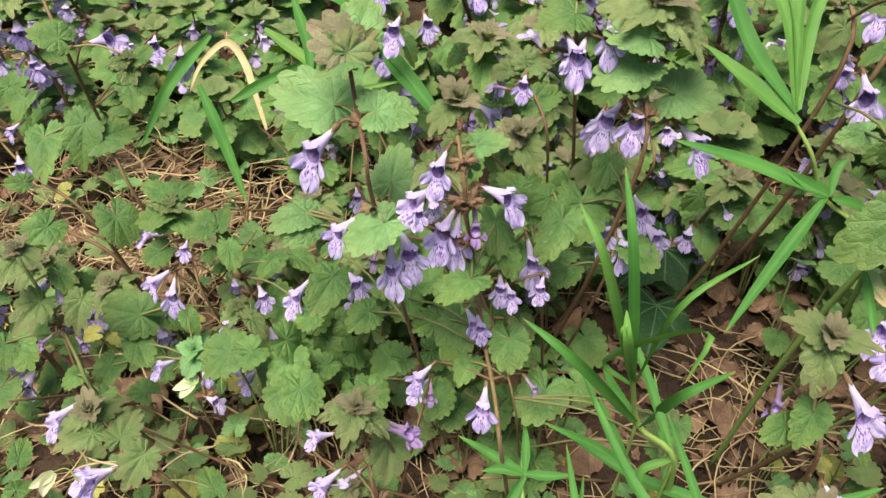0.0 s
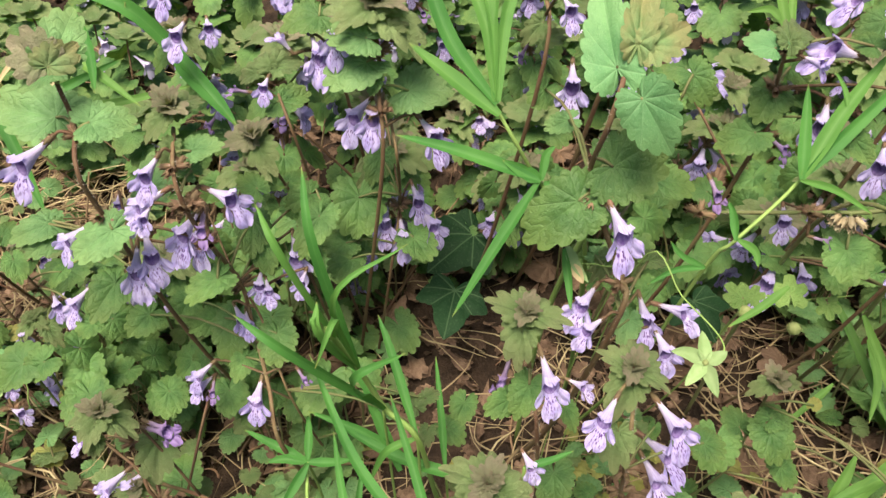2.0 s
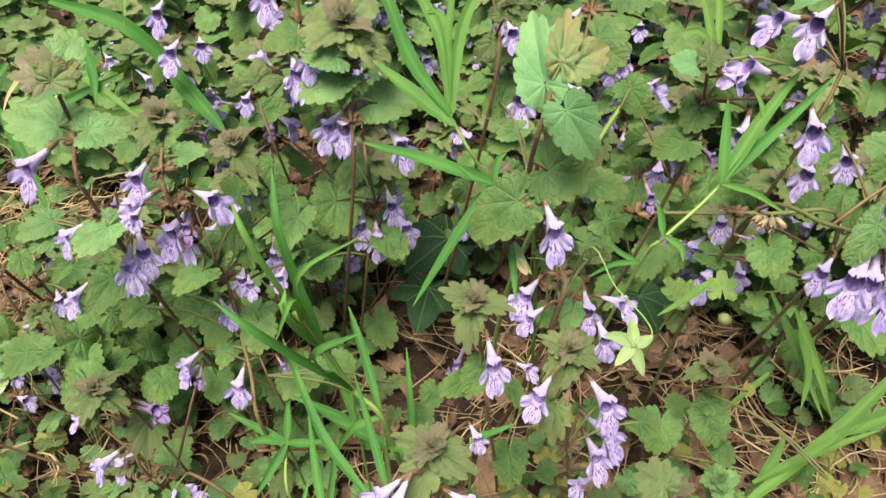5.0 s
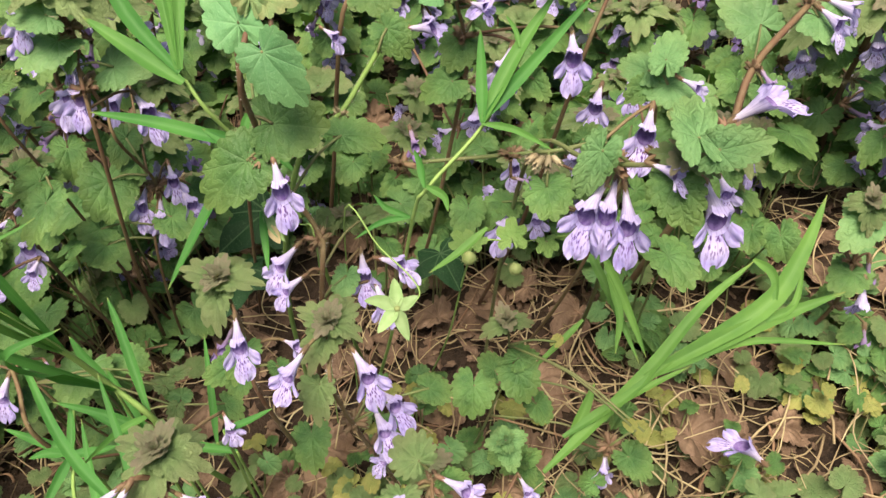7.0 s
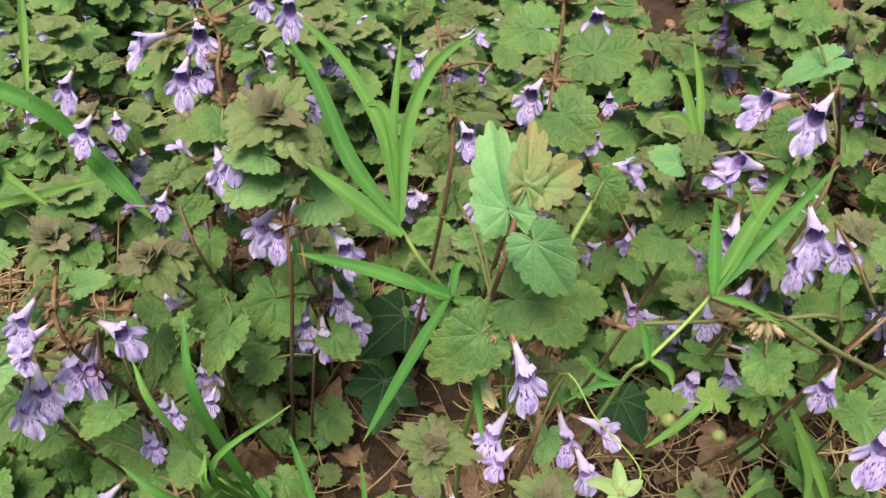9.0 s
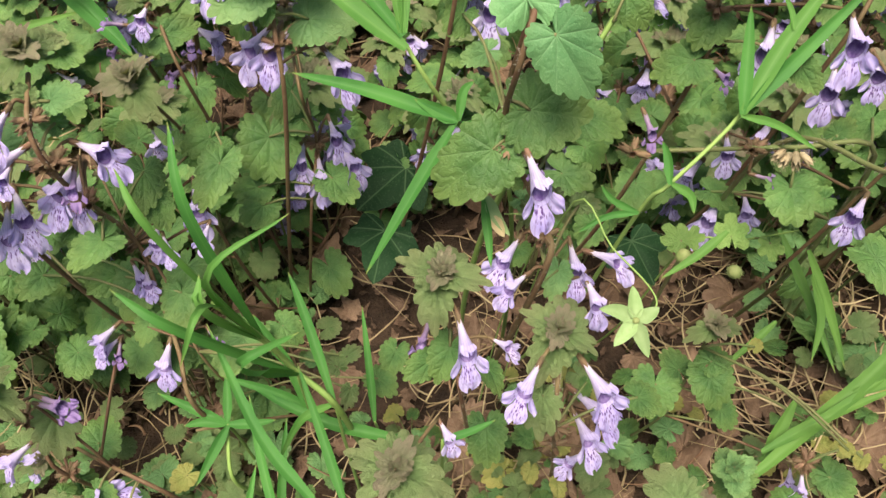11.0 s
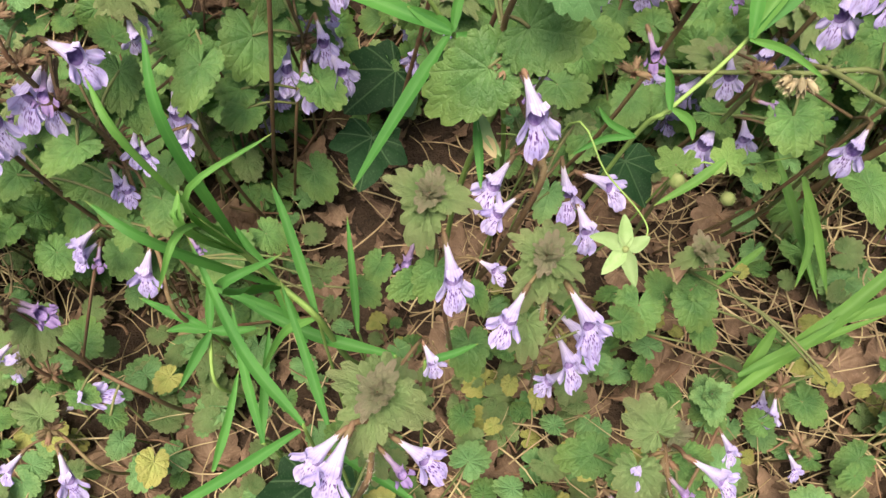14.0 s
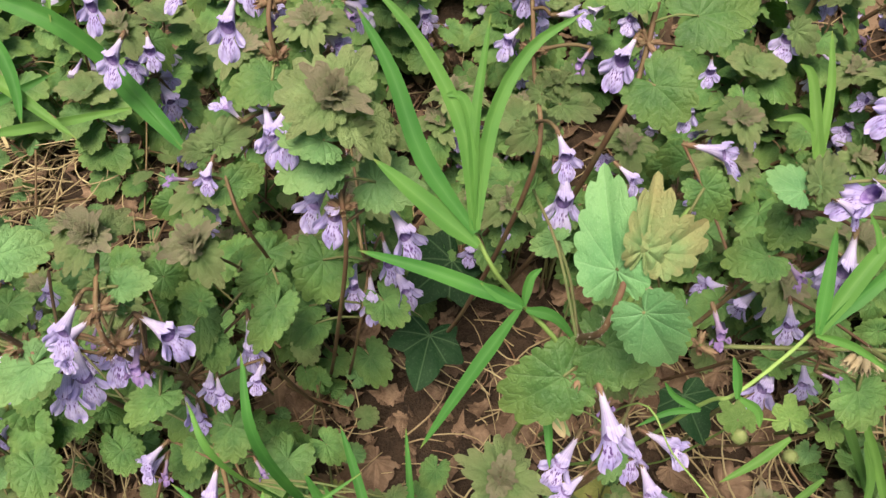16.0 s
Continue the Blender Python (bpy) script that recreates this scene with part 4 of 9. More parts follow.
p.flower((0.0699, 0.2242, 0.1742), (0.0795, 0.2203, 0.1786), wilted=True, stalk=(0.0655, 0.2182, 0.1743))
p.whorl((0.0647, 0.2116, 0.1553), (0, 0, 1), 8, 0.0174)
p.whorl((0.0655, 0.2182, 0.1743), (0, 0, 1), 6, 0.0187)

p = Plant("ground_ivy", (0.0542, 0.2530, -0.0282), "ground ivy with drooping violet flowers and round leaves", "plant", "ground ivy")
p.stem([(0.0542, 0.2530, -0.0282), (0.0602, 0.2329, 0.0280), (0.0663, 0.2229, 0.0781), (0.0705, 0.2372, 0.0938), (0.0698, 0.2077, 0.1379), (0.0682, 0.2201, 0.1465)], 0.0007, 0.0005)
p.leaf((0.0542, 0.2327, 0.1024), (-0.05, -0.81, -0.58), (0.23, -0.58, 0.78), 0.0199, "round", 1.06, stalk=(0.0703, 0.2298, 0.1048))
p.leaf((0.0476, 0.2240, 0.0861), (-0.98, -0.19, -0.10), (0.00, -0.49, 0.87), 0.0128, "round", 0.95, stalk=(0.0673, 0.2265, 0.0821))
p.leaf((0.0489, 0.2189, 0.0817), (-0.65, -0.75, -0.13), (0.16, -0.30, 0.94), 0.0139, "round", 0.88, stalk=(0.0663, 0.2229, 0.0781))
p.leaf((0.0639, 0.2426, 0.1146), (-0.34, -0.90, -0.28), (0.17, -0.36, 0.92), 0.0143, "round", 0.80, stalk=(0.0703, 0.2298, 0.1048))
p.leaf((0.0751, 0.2241, 0.0870), (0.54, -0.77, -0.35), (0.12, -0.34, 0.93), 0.0154, "round", 0.91, stalk=(0.0684, 0.2300, 0.0860))
p.leaf((0.0666, 0.2362, 0.1067), (-1.00, 0.08, 0.01), (-0.03, -0.46, 0.89), 0.0135, "round", 0.95, stalk=(0.0703, 0.2298, 0.1048))
p.flower((0.0658, 0.2426, 0.0920), (0.0622, 0.2179, 0.0887), stalk=(0.0705, 0.2372, 0.0938))
p.flower((0.0702, 0.2383, 0.0883), (0.0715, 0.2140, 0.0852), stalk=(0.0694, 0.2336, 0.0899))
p.flower((0.0772, 0.2384, 0.0923), (0.0881, 0.2194, 0.0895), stalk=(0.0705, 0.2372, 0.0938))
p.flower((0.0755, 0.2462, 0.0991), (0.0795, 0.2260, 0.0967), stalk=(0.0705, 0.2372, 0.0938))
p.flower((0.0657, 0.2687, 0.1241), (0.0502, 0.2370, 0.1198), stalk=(0.0703, 0.2298, 0.1048))
p.whorl((0.0705, 0.2372, 0.0938), (0, 0, 1), 8, 0.0173)

p = Plant("ground_ivy", (-0.1317, 0.3179, -0.0473), "ground ivy with a leaning brown stem beside dry grass", "plant", "ground ivy")
p.stem([(-0.1317, 0.3179, -0.0473), (-0.1385, 0.2954, 0.0150), (-0.1453, 0.2841, 0.0714), (-0.1584, 0.3034, 0.0928), (-0.1463, 0.2728, 0.1471), (-0.1557, 0.2867, 0.1626)], 0.0009, 0.0006)
p.leaf((-0.1466, 0.2709, 0.1520), (-0.88, -0.06, 0.47), (0.43, -0.54, 0.72), 0.0123, "leaf", 1.14, stalk=(-0.1463, 0.2728, 0.1471))
p.leaf((-0.1236, 0.2631, 0.1423), (-0.99, 0.08, 0.11), (0.06, -0.44, 0.90), 0.0133, "leaf", 0.95, stalk=(-0.1493, 0.2805, 0.1335))
p.leaf((-0.1210, 0.2617, 0.1395), (0.90, 0.25, -0.34), (0.42, -0.37, 0.83), 0.0131, "leaf", 1.14, stalk=(-0.1493, 0.2805, 0.1335))
p.leaf((-0.1176, 0.2666, 0.1455), (0.57, 0.73, 0.37), (0.14, -0.53, 0.84), 0.0097, "leaf", 0.92, stalk=(-0.1463, 0.2728, 0.1471))
p.rosette((-0.1206, 0.2655, 0.1450), (0.10, -0.23, 0.97), 0.0090, 60, ("olive", "olive",))
p.flower((-0.1448, 0.2850, 0.1426), (-0.1217, 0.2788, 0.1500), stalk=(-0.1493, 0.2805, 0.1335))
p.flower((-0.1320, 0.3281, 0.1262), (-0.1293, 0.3121, 0.1241), stalk=(-0.1553, 0.2957, 0.1064))
p.flower((-0.1206, 0.3260, 0.1225), (-0.1170, 0.3076, 0.1201), stalk=(-0.1553, 0.2957, 0.1064))
p.leaf((-0.1644, 0.2995, 0.0955), (-0.02, -0.82, -0.57), (0.22, -0.56, 0.80), 0.0209, "leaf", 0.91, stalk=(-0.1584, 0.3034, 0.0928))
p.leaf((-0.1581, 0.2962, 0.0893), (0.80, 0.58, 0.15), (0.24, -0.53, 0.81), 0.0203, "leaf", 0.95, stalk=(-0.1551, 0.2986, 0.0874))
p.leaf((-0.1820, 0.2948, 0.0916), (0.15, -0.93, -0.33), (0.11, -0.31, 0.94), 0.0222, "leaf", 0.79, stalk=(-0.1584, 0.3034, 0.0928))
p.whorl((-0.1463, 0.2728, 0.1471), (0, 0, 1), 5, 0.0162)

p = Plant("ground_ivy", (-0.1534, 0.3082, -0.0499), "straggling ground ivy with long bare brown stems", "plant", "ground ivy")
p.stem([(-0.1534, 0.3082, -0.0499), (-0.1598, 0.2869, 0.0093), (-0.1662, 0.2762, 0.0626), (-0.1898, 0.2873, 0.0749), (-0.2108, 0.3020, 0.0912)], 0.0009, 0.0006)
p.stem([(-0.1410, 0.2891, -0.0489), (-0.1464, 0.2712, 0.0020), (-0.1518, 0.2622, 0.0470), (-0.1767, 0.2709, 0.0567), (-0.1977, 0.2797, 0.0665)], 0.0009, 0.0006)
p.leaf((-0.1915, 0.2816, 0.0757), (-0.85, -0.46, 0.26), (0.46, -0.41, 0.79), 0.0099, "leaf", 0.95, stalk=(-0.1898, 0.2873, 0.0749))
p.leaf((-0.1501, 0.2716, 0.0635), (0.52, -0.57, -0.64), (0.46, -0.44, 0.77), 0.0193, "round", 0.95, stalk=(-0.1662, 0.2762, 0.0626))
p.leaf((-0.1809, 0.2676, 0.0610), (-0.43, -0.89, -0.11), (0.52, -0.35, 0.78), 0.0167, "round", 0.95, stalk=(-0.1820, 0.2731, 0.0592))
p.leaf((-0.1658, 0.2588, 0.1379), (-0.64, -0.61, -0.46), (0.07, -0.65, 0.76), 0.0104, "leaf", 0.95)
p.flower((-0.1947, 0.3037, 0.0941), (-0.2004, 0.2942, 0.0927), stalk=(-0.2056, 0.2983, 0.0871))
p.flower((-0.1984, 0.2957, 0.0823), (-0.1905, 0.2809, 0.0802))
p.whorl((-0.2056, 0.2983, 0.0871), (0, 0, 1), 6, 0.0164)

p = Plant("ground_ivy", (-0.1337, 0.2184, -0.0495), "olive green ground ivy with spent brown flower cups", "plant", "ground ivy")
p.stem([(-0.1337, 0.2184, -0.0495), (-0.1384, 0.2027, -0.0042), (-0.1431, 0.1948, 0.0351), (-0.1488, 0.2024, 0.0510), (-0.1576, 0.2126, 0.0698), (-0.1638, 0.2179, 0.0832)], 0.0009, 0.0006, "green_stem")
p.rosette((-0.1582, 0.2112, 0.0967), (0.13, -0.18, 0.98), 0.0114, 30, ("olive", "olive", "purple",))
p.leaf((-0.1567, 0.2081, 0.0730), (-0.37, -0.93, 0.01), (0.46, -0.18, 0.87), 0.0142, "olive", 1.04, stalk=(-0.1576, 0.2126, 0.0698))
p.leaf((-0.1406, 0.2093, 0.0730), (-0.27, -0.82, -0.50), (0.06, -0.54, 0.84), 0.0135, "olive", 0.95, stalk=(-0.1554, 0.2100, 0.0651))
p.leaf((-0.1501, 0.2160, 0.0804), (0.62, -0.72, -0.31), (0.22, -0.22, 0.95), 0.0106, "leaf", 0.82, stalk=(-0.1607, 0.2153, 0.0765))
p.flower((-0.1525, 0.2031, 0.0610), (-0.1583, 0.1957, 0.0605), wilted=True, stalk=(-0.1532, 0.2075, 0.0604))
p.flower((-0.1506, 0.2095, 0.0532), (-0.1425, 0.2012, 0.0516), wilted=True, stalk=(-0.1510, 0.2049, 0.0557))
p.leaf((-0.1765, 0.2045, 0.0527), (0.10, -0.87, -0.49), (0.06, -0.49, 0.87), 0.0121, "leaf", 0.95, stalk=(-0.1510, 0.2049, 0.0557))
p.leaf((-0.1524, 0.2023, 0.0353), (-0.53, -0.83, -0.18), (0.18, -0.32, 0.93), 0.0089, "round", 0.95, stalk=(-0.1445, 0.1967, 0.0391))
p.leaf((-0.1404, 0.1971, 0.0302), (-0.31, -0.95, -0.06), (0.24, -0.14, 0.96), 0.0101, "leaf", 0.95, stalk=(-0.1419, 0.1968, 0.0253))
p.whorl((-0.1532, 0.2075, 0.0604), (0, 0, 1), 7, 0.0185)

p = Plant("ground_ivy", (-0.0931, 0.1766, -0.0459), "ground ivy with greyish crown and long lilac flowers", "plant", "ground ivy")
p.stem([(-0.0931, 0.1766, -0.0459), (-0.0975, 0.1621, -0.0036), (-0.1019, 0.1548, 0.0328), (-0.1124, 0.1597, 0.0382), (-0.1255, 0.1682, 0.0422)], 0.0008, 0.0006)
p.rosette((-0.1316, 0.1718, 0.0522), (0.11, -0.14, 0.98), 0.0104, 164, ("purple", "purple", "olive",))
p.leaf((-0.1204, 0.1654, 0.0435), (0.13, 0.94, 0.31), (0.10, -0.32, 0.94), 0.0147, "olive", 0.95, stalk=(-0.1190, 0.1640, 0.0402))
p.leaf((-0.1093, 0.1585, 0.0442), (-0.45, -0.85, -0.29), (0.21, -0.41, 0.89), 0.0145, "olive", 0.95, stalk=(-0.1124, 0.1597, 0.0382))
p.leaf((-0.1297, 0.1657, 0.0469), (-0.86, -0.44, 0.25), (0.37, -0.21, 0.91), 0.0136, "olive", 0.95, stalk=(-0.1255, 0.1682, 0.0422))
p.flower((-0.1499, 0.1976, 0.0262), (-0.1644, 0.1800, 0.0257), stalk=(-0.1255, 0.1682, 0.0422))
p.flower((-0.1184, 0.1622, 0.0344), (-0.1389, 0.1449, 0.0380), stalk=(-0.1124, 0.1597, 0.0382))
p.flower((-0.1196, 0.1591, 0.0344), (-0.1364, 0.1506, 0.0415), stalk=(-0.1124, 0.1597, 0.0382))
p.leaf((-0.1363, 0.2262, -0.0373), (0.47, -0.84, -0.26), (0.27, -0.14, 0.95), 0.0282, "round", 1.12)
p.leaf((-0.0847, 0.1511, 0.0333), (-0.49, 0.85, 0.18), (0.12, -0.14, 0.98), 0.0123, "leaf", 0.86, stalk=(-0.1019, 0.1548, 0.0328))
p.flower((-0.1052, 0.2280, -0.0452), (-0.1042, 0.2143, -0.0470), wilted=True)
p.flower((-0.0854, 0.2264, -0.0503), (-0.0812, 0.2067, -0.0527))
p.leaf((-0.1830, 0.1851, -0.0007), (0.15, 0.93, 0.35), (0.38, -0.38, 0.85), 0.0108, "leaf", 0.95)
p.whorl((-0.1157, 0.1619, 0.0392), (0, 0, 1), 6, 0.0162)

p = Plant("ground_ivy", (-0.0950, 0.2635, -0.0444), "ground ivy with bunched scalloped leaves and two violet flowers", "plant", "ground ivy")
p.stem([(-0.0950, 0.2635, -0.0444), (-0.1002, 0.2463, 0.0046), (-0.1054, 0.2377, 0.0476), (-0.1103, 0.2476, 0.0587), (-0.1160, 0.2536, 0.0780)], 0.0007, 0.0005)
p.rosette((-0.1158, 0.2525, 0.0828), (0.09, -0.20, 0.98), 0.0149, 115, ("leaf", "olive", "olive",))
p.leaf((-0.1186, 0.2575, 0.0882), (-0.88, 0.34, 0.33), (0.18, -0.40, 0.90), 0.0122, "leaf", 0.94, stalk=(-0.1160, 0.2536, 0.0780))
p.leaf((-0.1125, 0.2578, 0.0880), (0.70, 0.66, 0.27), (0.22, -0.56, 0.80), 0.0092, "leaf", 0.95, stalk=(-0.1160, 0.2536, 0.0780))
p.leaf((-0.1175, 0.2496, 0.0799), (-0.99, -0.04, 0.13), (0.13, -0.56, 0.82), 0.0146, "leaf", 0.95, stalk=(-0.1160, 0.2536, 0.0780))
p.flower((-0.1178, 0.2471, 0.0557), (-0.1303, 0.2316, 0.0537), stalk=(-0.1103, 0.2476, 0.0587))
p.flower((-0.1187, 0.2472, 0.0523), (-0.1170, 0.2251, 0.0493), stalk=(-0.1091, 0.2452, 0.0559))
p.flower((-0.1291, 0.2740, 0.0507), (-0.1424, 0.2681, 0.0564), stalk=(-0.1078, 0.2427, 0.0531))
p.leaf((-0.1225, 0.2472, 0.0645), (-0.77, -0.52, -0.36), (-0.03, -0.53, 0.85), 0.0116, "round", 0.95, stalk=(-0.1132, 0.2506, 0.0683))
p.leaf((-0.1311, 0.2280, 0.0443), (-0.90, -0.09, 0.43), (0.42, -0.48, 0.77), 0.0204, "round", 0.95, stalk=(-0.1041, 0.2398, 0.0368))
p.whorl((-0.1103, 0.2476, 0.0587), (0, 0, 1), 8, 0.0167)

p = Plant("ground_ivy", (-0.0727, 0.2626, -0.0419), "little ground ivy with several small violet flowers", "plant", "ground ivy")
p.stem([(-0.0727, 0.2626, -0.0419), (-0.0786, 0.2429, 0.0132), (-0.0845, 0.2331, 0.0624), (-0.0906, 0.2351, 0.0798), (-0.0946, 0.2397, 0.0849)], 0.0007, 0.0005)
p.leaf((-0.0955, 0.2357, 0.0870), (-0.94, -0.33, 0.01), (0.14, -0.37, 0.92), 0.0105, "leaf", 0.95, stalk=(-0.0946, 0.2397, 0.0849))
p.leaf((-0.0909, 0.2379, 0.0877), (0.10, 0.94, 0.33), (0.09, -0.34, 0.94), 0.0110, "leaf", 0.83, stalk=(-0.0936, 0.2386, 0.0836))
p.leaf((-0.0866, 0.2304, 0.0814), (0.37, -0.83, -0.42), (0.18, -0.38, 0.91), 0.0115, "leaf", 0.87, stalk=(-0.0906, 0.2351, 0.0798))
p.leaf((-0.0952, 0.2384, 0.0887), (-0.55, 0.79, 0.27), (-0.00, -0.33, 0.94), 0.0085, "leaf", 0.78, stalk=(-0.0946, 0.2397, 0.0849))
p.flower((-0.1033, 0.2354, 0.0825), (-0.1041, 0.2288, 0.0817), stalk=(-0.0946, 0.2397, 0.0849))
p.flower((-0.0787, 0.2322, 0.0606), (-0.0727, 0.2194, 0.0588), stalk=(-0.0845, 0.2331, 0.0624))
p.flower((-0.0936, 0.2256, 0.0502), (-0.0892, 0.2139, 0.0489), stalk=(-0.0830, 0.2355, 0.0501))
p.flower((-0.0952, 0.2242, 0.0274), (-0.0874, 0.2127, 0.0258), stalk=(-0.0801, 0.2404, 0.0255))
p.flower((-0.0809, 0.2194, 0.0214), (-0.0888, 0.2067, 0.0196), stalk=(-0.0786, 0.2429, 0.0132))
p.flower((-0.0775, 0.2320, 0.0348), (-0.0721, 0.2183, 0.0330), stalk=(-0.0815, 0.2380, 0.0378))
p.flower((-0.0693, 0.2226, 0.0253), (-0.0643, 0.2104, 0.0235), wilted=True, stalk=(-0.0801, 0.2404, 0.0255))
p.rosette((-0.0864, 0.2231, 0.0539), (0.07, -0.18, 0.98), 0.0086, 15, ("olive", "olive",))
p.leaf((-0.0723, 0.2339, 0.0701), (-0.53, -0.81, -0.27), (0.11, -0.37, 0.92), 0.0083, "leaf", 0.93, stalk=(-0.0860, 0.2336, 0.0667))
p.leaf((-0.0488, 0.1981, 0.0760), (-0.80, -0.58, -0.16), (-0.03, -0.23, 0.97), 0.0097, "round", 0.95, stalk=(-0.0845, 0.2331, 0.0624))
p.leaf((-0.0807, 0.2199, 0.0508), (0.73, -0.63, -0.28), (0.10, -0.31, 0.95), 0.0095, "olive", 0.89, stalk=(-0.0830, 0.2355, 0.0501))
p.whorl((-0.0946, 0.2397, 0.0849), (0, 0, 1), 7, 0.0168)
p.whorl((-0.0845, 0.2331, 0.0624), (0, 0, 1), 5, 0.0179)
p.whorl((-0.0830, 0.2355, 0.0501), (0, 0, 1), 5, 0.0187)

p = Plant("ground_ivy", (-0.0978, 0.2240, -0.0455), "pale green young ground ivy with small lilac flowers", "plant", "ground ivy")
p.stem([(-0.0978, 0.2240, -0.0455), (-0.1010, 0.2133, -0.0127), (-0.1042, 0.2079, 0.0141), (-0.1080, 0.2180, 0.0250)], 0.0007, 0.0005)
p.rosette((-0.1080, 0.2187, 0.0318), (0.08, -0.16, 0.98), 0.0103, 31, ("pale", "pale",))
p.flower((-0.1151, 0.2195, 0.0263), (-0.1269, 0.2103, 0.0280), stalk=(-0.1080, 0.2180, 0.0250))
p.flower((-0.1075, 0.2157, 0.0248), (-0.1012, 0.2086, 0.0235))
p.flower((-0.1064, 0.2073, 0.0150), (-0.0949, 0.2016, 0.0165))
p.leaf((-0.1327, 0.2202, 0.0352), (0.51, -0.84, -0.19), (0.01, -0.21, 0.98), 0.0154, "round", 0.80, stalk=(-0.1080, 0.2180, 0.0250))
p.leaf((-0.1442, 0.2139, 0.0276), (-0.37, -0.85, -0.37), (0.01, -0.40, 0.92), 0.0131, "round", 0.95, stalk=(-0.1080, 0.2180, 0.0250))
p.leaf((-0.1109, 0.2283, 0.0430), (0.48, -0.68, -0.55), (0.15, -0.55, 0.82), 0.0098, "leaf", 0.93, stalk=(-0.1080, 0.2180, 0.0250))
p.whorl((-0.1080, 0.2180, 0.0250), (0, 0, 1), 5, 0.0183)
p.whorl((-0.1042, 0.2079, 0.0141), (0, 0, 1), 8, 0.0184)

p = Plant("ground_ivy", (-0.0137, 0.1643, -0.0374), "ground ivy with a flat olive rosette and wilted flowers", "plant", "ground ivy")
p.stem([(-0.0137, 0.1643, -0.0374), (-0.0187, 0.1478, 0.0096), (-0.0236, 0.1396, 0.0507), (-0.0255, 0.1493, 0.0615), (-0.0261, 0.1396, 0.0943)], 0.0007, 0.0005)
p.rosette((-0.0260, 0.1385, 0.0990), (0.03, -0.15, 0.99), 0.0118, 119, ("olive", "olive", "purple",))
p.leaf((-0.0181, 0.1486, 0.0677), (0.07, -0.88, -0.47), (0.25, -0.44, 0.86), 0.0145, "olive", 1.04, stalk=(-0.0257, 0.1469, 0.0697))
p.leaf((-0.0270, 0.1325, 0.0930), (-0.20, -0.92, -0.34), (0.15, -0.37, 0.92), 0.0057, "olive", 0.95, stalk=(-0.0261, 0.1396, 0.0943))
p.flower((-0.0344, 0.1495, 0.0709), (-0.0453, 0.1447, 0.0746), stalk=(-0.0257, 0.1469, 0.0697))
p.flower((-0.0207, 0.1494, 0.0785), (-0.0057, 0.1409, 0.0808), wilted=True, stalk=(-0.0258, 0.1445, 0.0779))
p.flower((-0.0350, 0.1562, 0.0412), (-0.0483, 0.1435, 0.0410), stalk=(-0.0224, 0.1417, 0.0404))
p.flower((-0.0277, 0.1562, 0.0413), (-0.0398, 0.1426, 0.0400), stalk=(-0.0224, 0.1417, 0.0404))
p.rosette((-0.0329, 0.1479, 0.0397), (0.03, -0.13, 0.99), 0.0079, 153, ("purple", "purple",))
p.whorl((-0.0257, 0.1469, 0.0697), (0, 0, 1), 6, 0.0176)
p.whorl((-0.0224, 0.1417, 0.0404), (0, 0, 1), 8, 0.0161)

p = Plant("stitchwort", (0.0831, 0.1626, -0.0268), "bright green stitchwort with long pointed leaves and a pale bud", "plant", "stitchwort")
p.stem([(0.0831, 0.1626, -0.0268), (0.0769, 0.1419, 0.0311), (0.0706, 0.1315, 0.0831), (0.0610, 0.1405, 0.0873), (0.0545, 0.1373, 0.1114), (0.0473, 0.1294, 0.1408)], 0.0011, 0.0008, "stalk")
p.blade([(0.0545, 0.1373, 0.1114), (0.0461, 0.1373, 0.1627), (0.0442, 0.1514, 0.1784)], 0.0033, "blade", "leaf", (-0.06, -0.59, 0.81))
p.blade([(0.0545, 0.1373, 0.1114), (0.0391, 0.1329, 0.1631), (0.0327, 0.1427, 0.1741)], 0.0030, "blade_light", "leaf", (-0.40, -0.48, 0.78))
p.blade([(0.0545, 0.1373, 0.1114), (0.0517, 0.1165, 0.1653), (0.0697, 0.1244, 0.1741)], 0.0018, "blade_light", "leaf", (-0.02, -0.52, 0.85))
p.blade([(0.0545, 0.1373, 0.1114), (0.0465, 0.1444, 0.1146), (0.0528, 0.1044, 0.1717), (0.0482, 0.0957, 0.1660)], 0.0024, "blade_light", "leaf", (0.13, -0.52, 0.84))
p.blade([(0.0610, 0.1405, 0.0873), (0.0354, 0.1314, 0.1295), (0.0212, 0.1391, 0.1381)], 0.0036, "blade", "leaf", (-0.33, -0.50, 0.80))
p.blade([(0.0610, 0.1405, 0.0873), (0.0545, 0.1090, 0.1433), (0.0679, 0.1132, 0.1479)], 0.0031, "blade", "leaf", (-0.11, -0.50, 0.86))
p.blade([(0.0545, 0.1373, 0.1114), (0.0460, 0.1258, 0.1428), (0.0456, 0.1315, 0.1492)], 0.0031, "blade_light", "leaf", (-0.20, -0.52, 0.83))
p.blade([(0.0545, 0.1373, 0.1114), (0.0451, 0.1267, 0.1439), (0.0455, 0.1295, 0.1470)], 0.0025, "blade_light", "leaf", (-0.42, -0.47, 0.78))
p.blade([(0.0706, 0.1315, 0.0831), (0.0605, 0.1290, 0.0804), (0.0552, 0.1108, 0.0922)], 0.0030, "blade_light", "leaf", (0.08, -0.37, 0.93))
p.blade([(0.0601, 0.1411, 0.0879), (0.0534, 0.1481, 0.0957), (0.0494, 0.1538, 0.1020)], 0.0039, "blade", "leaf", (-0.06, -0.55, 0.83))
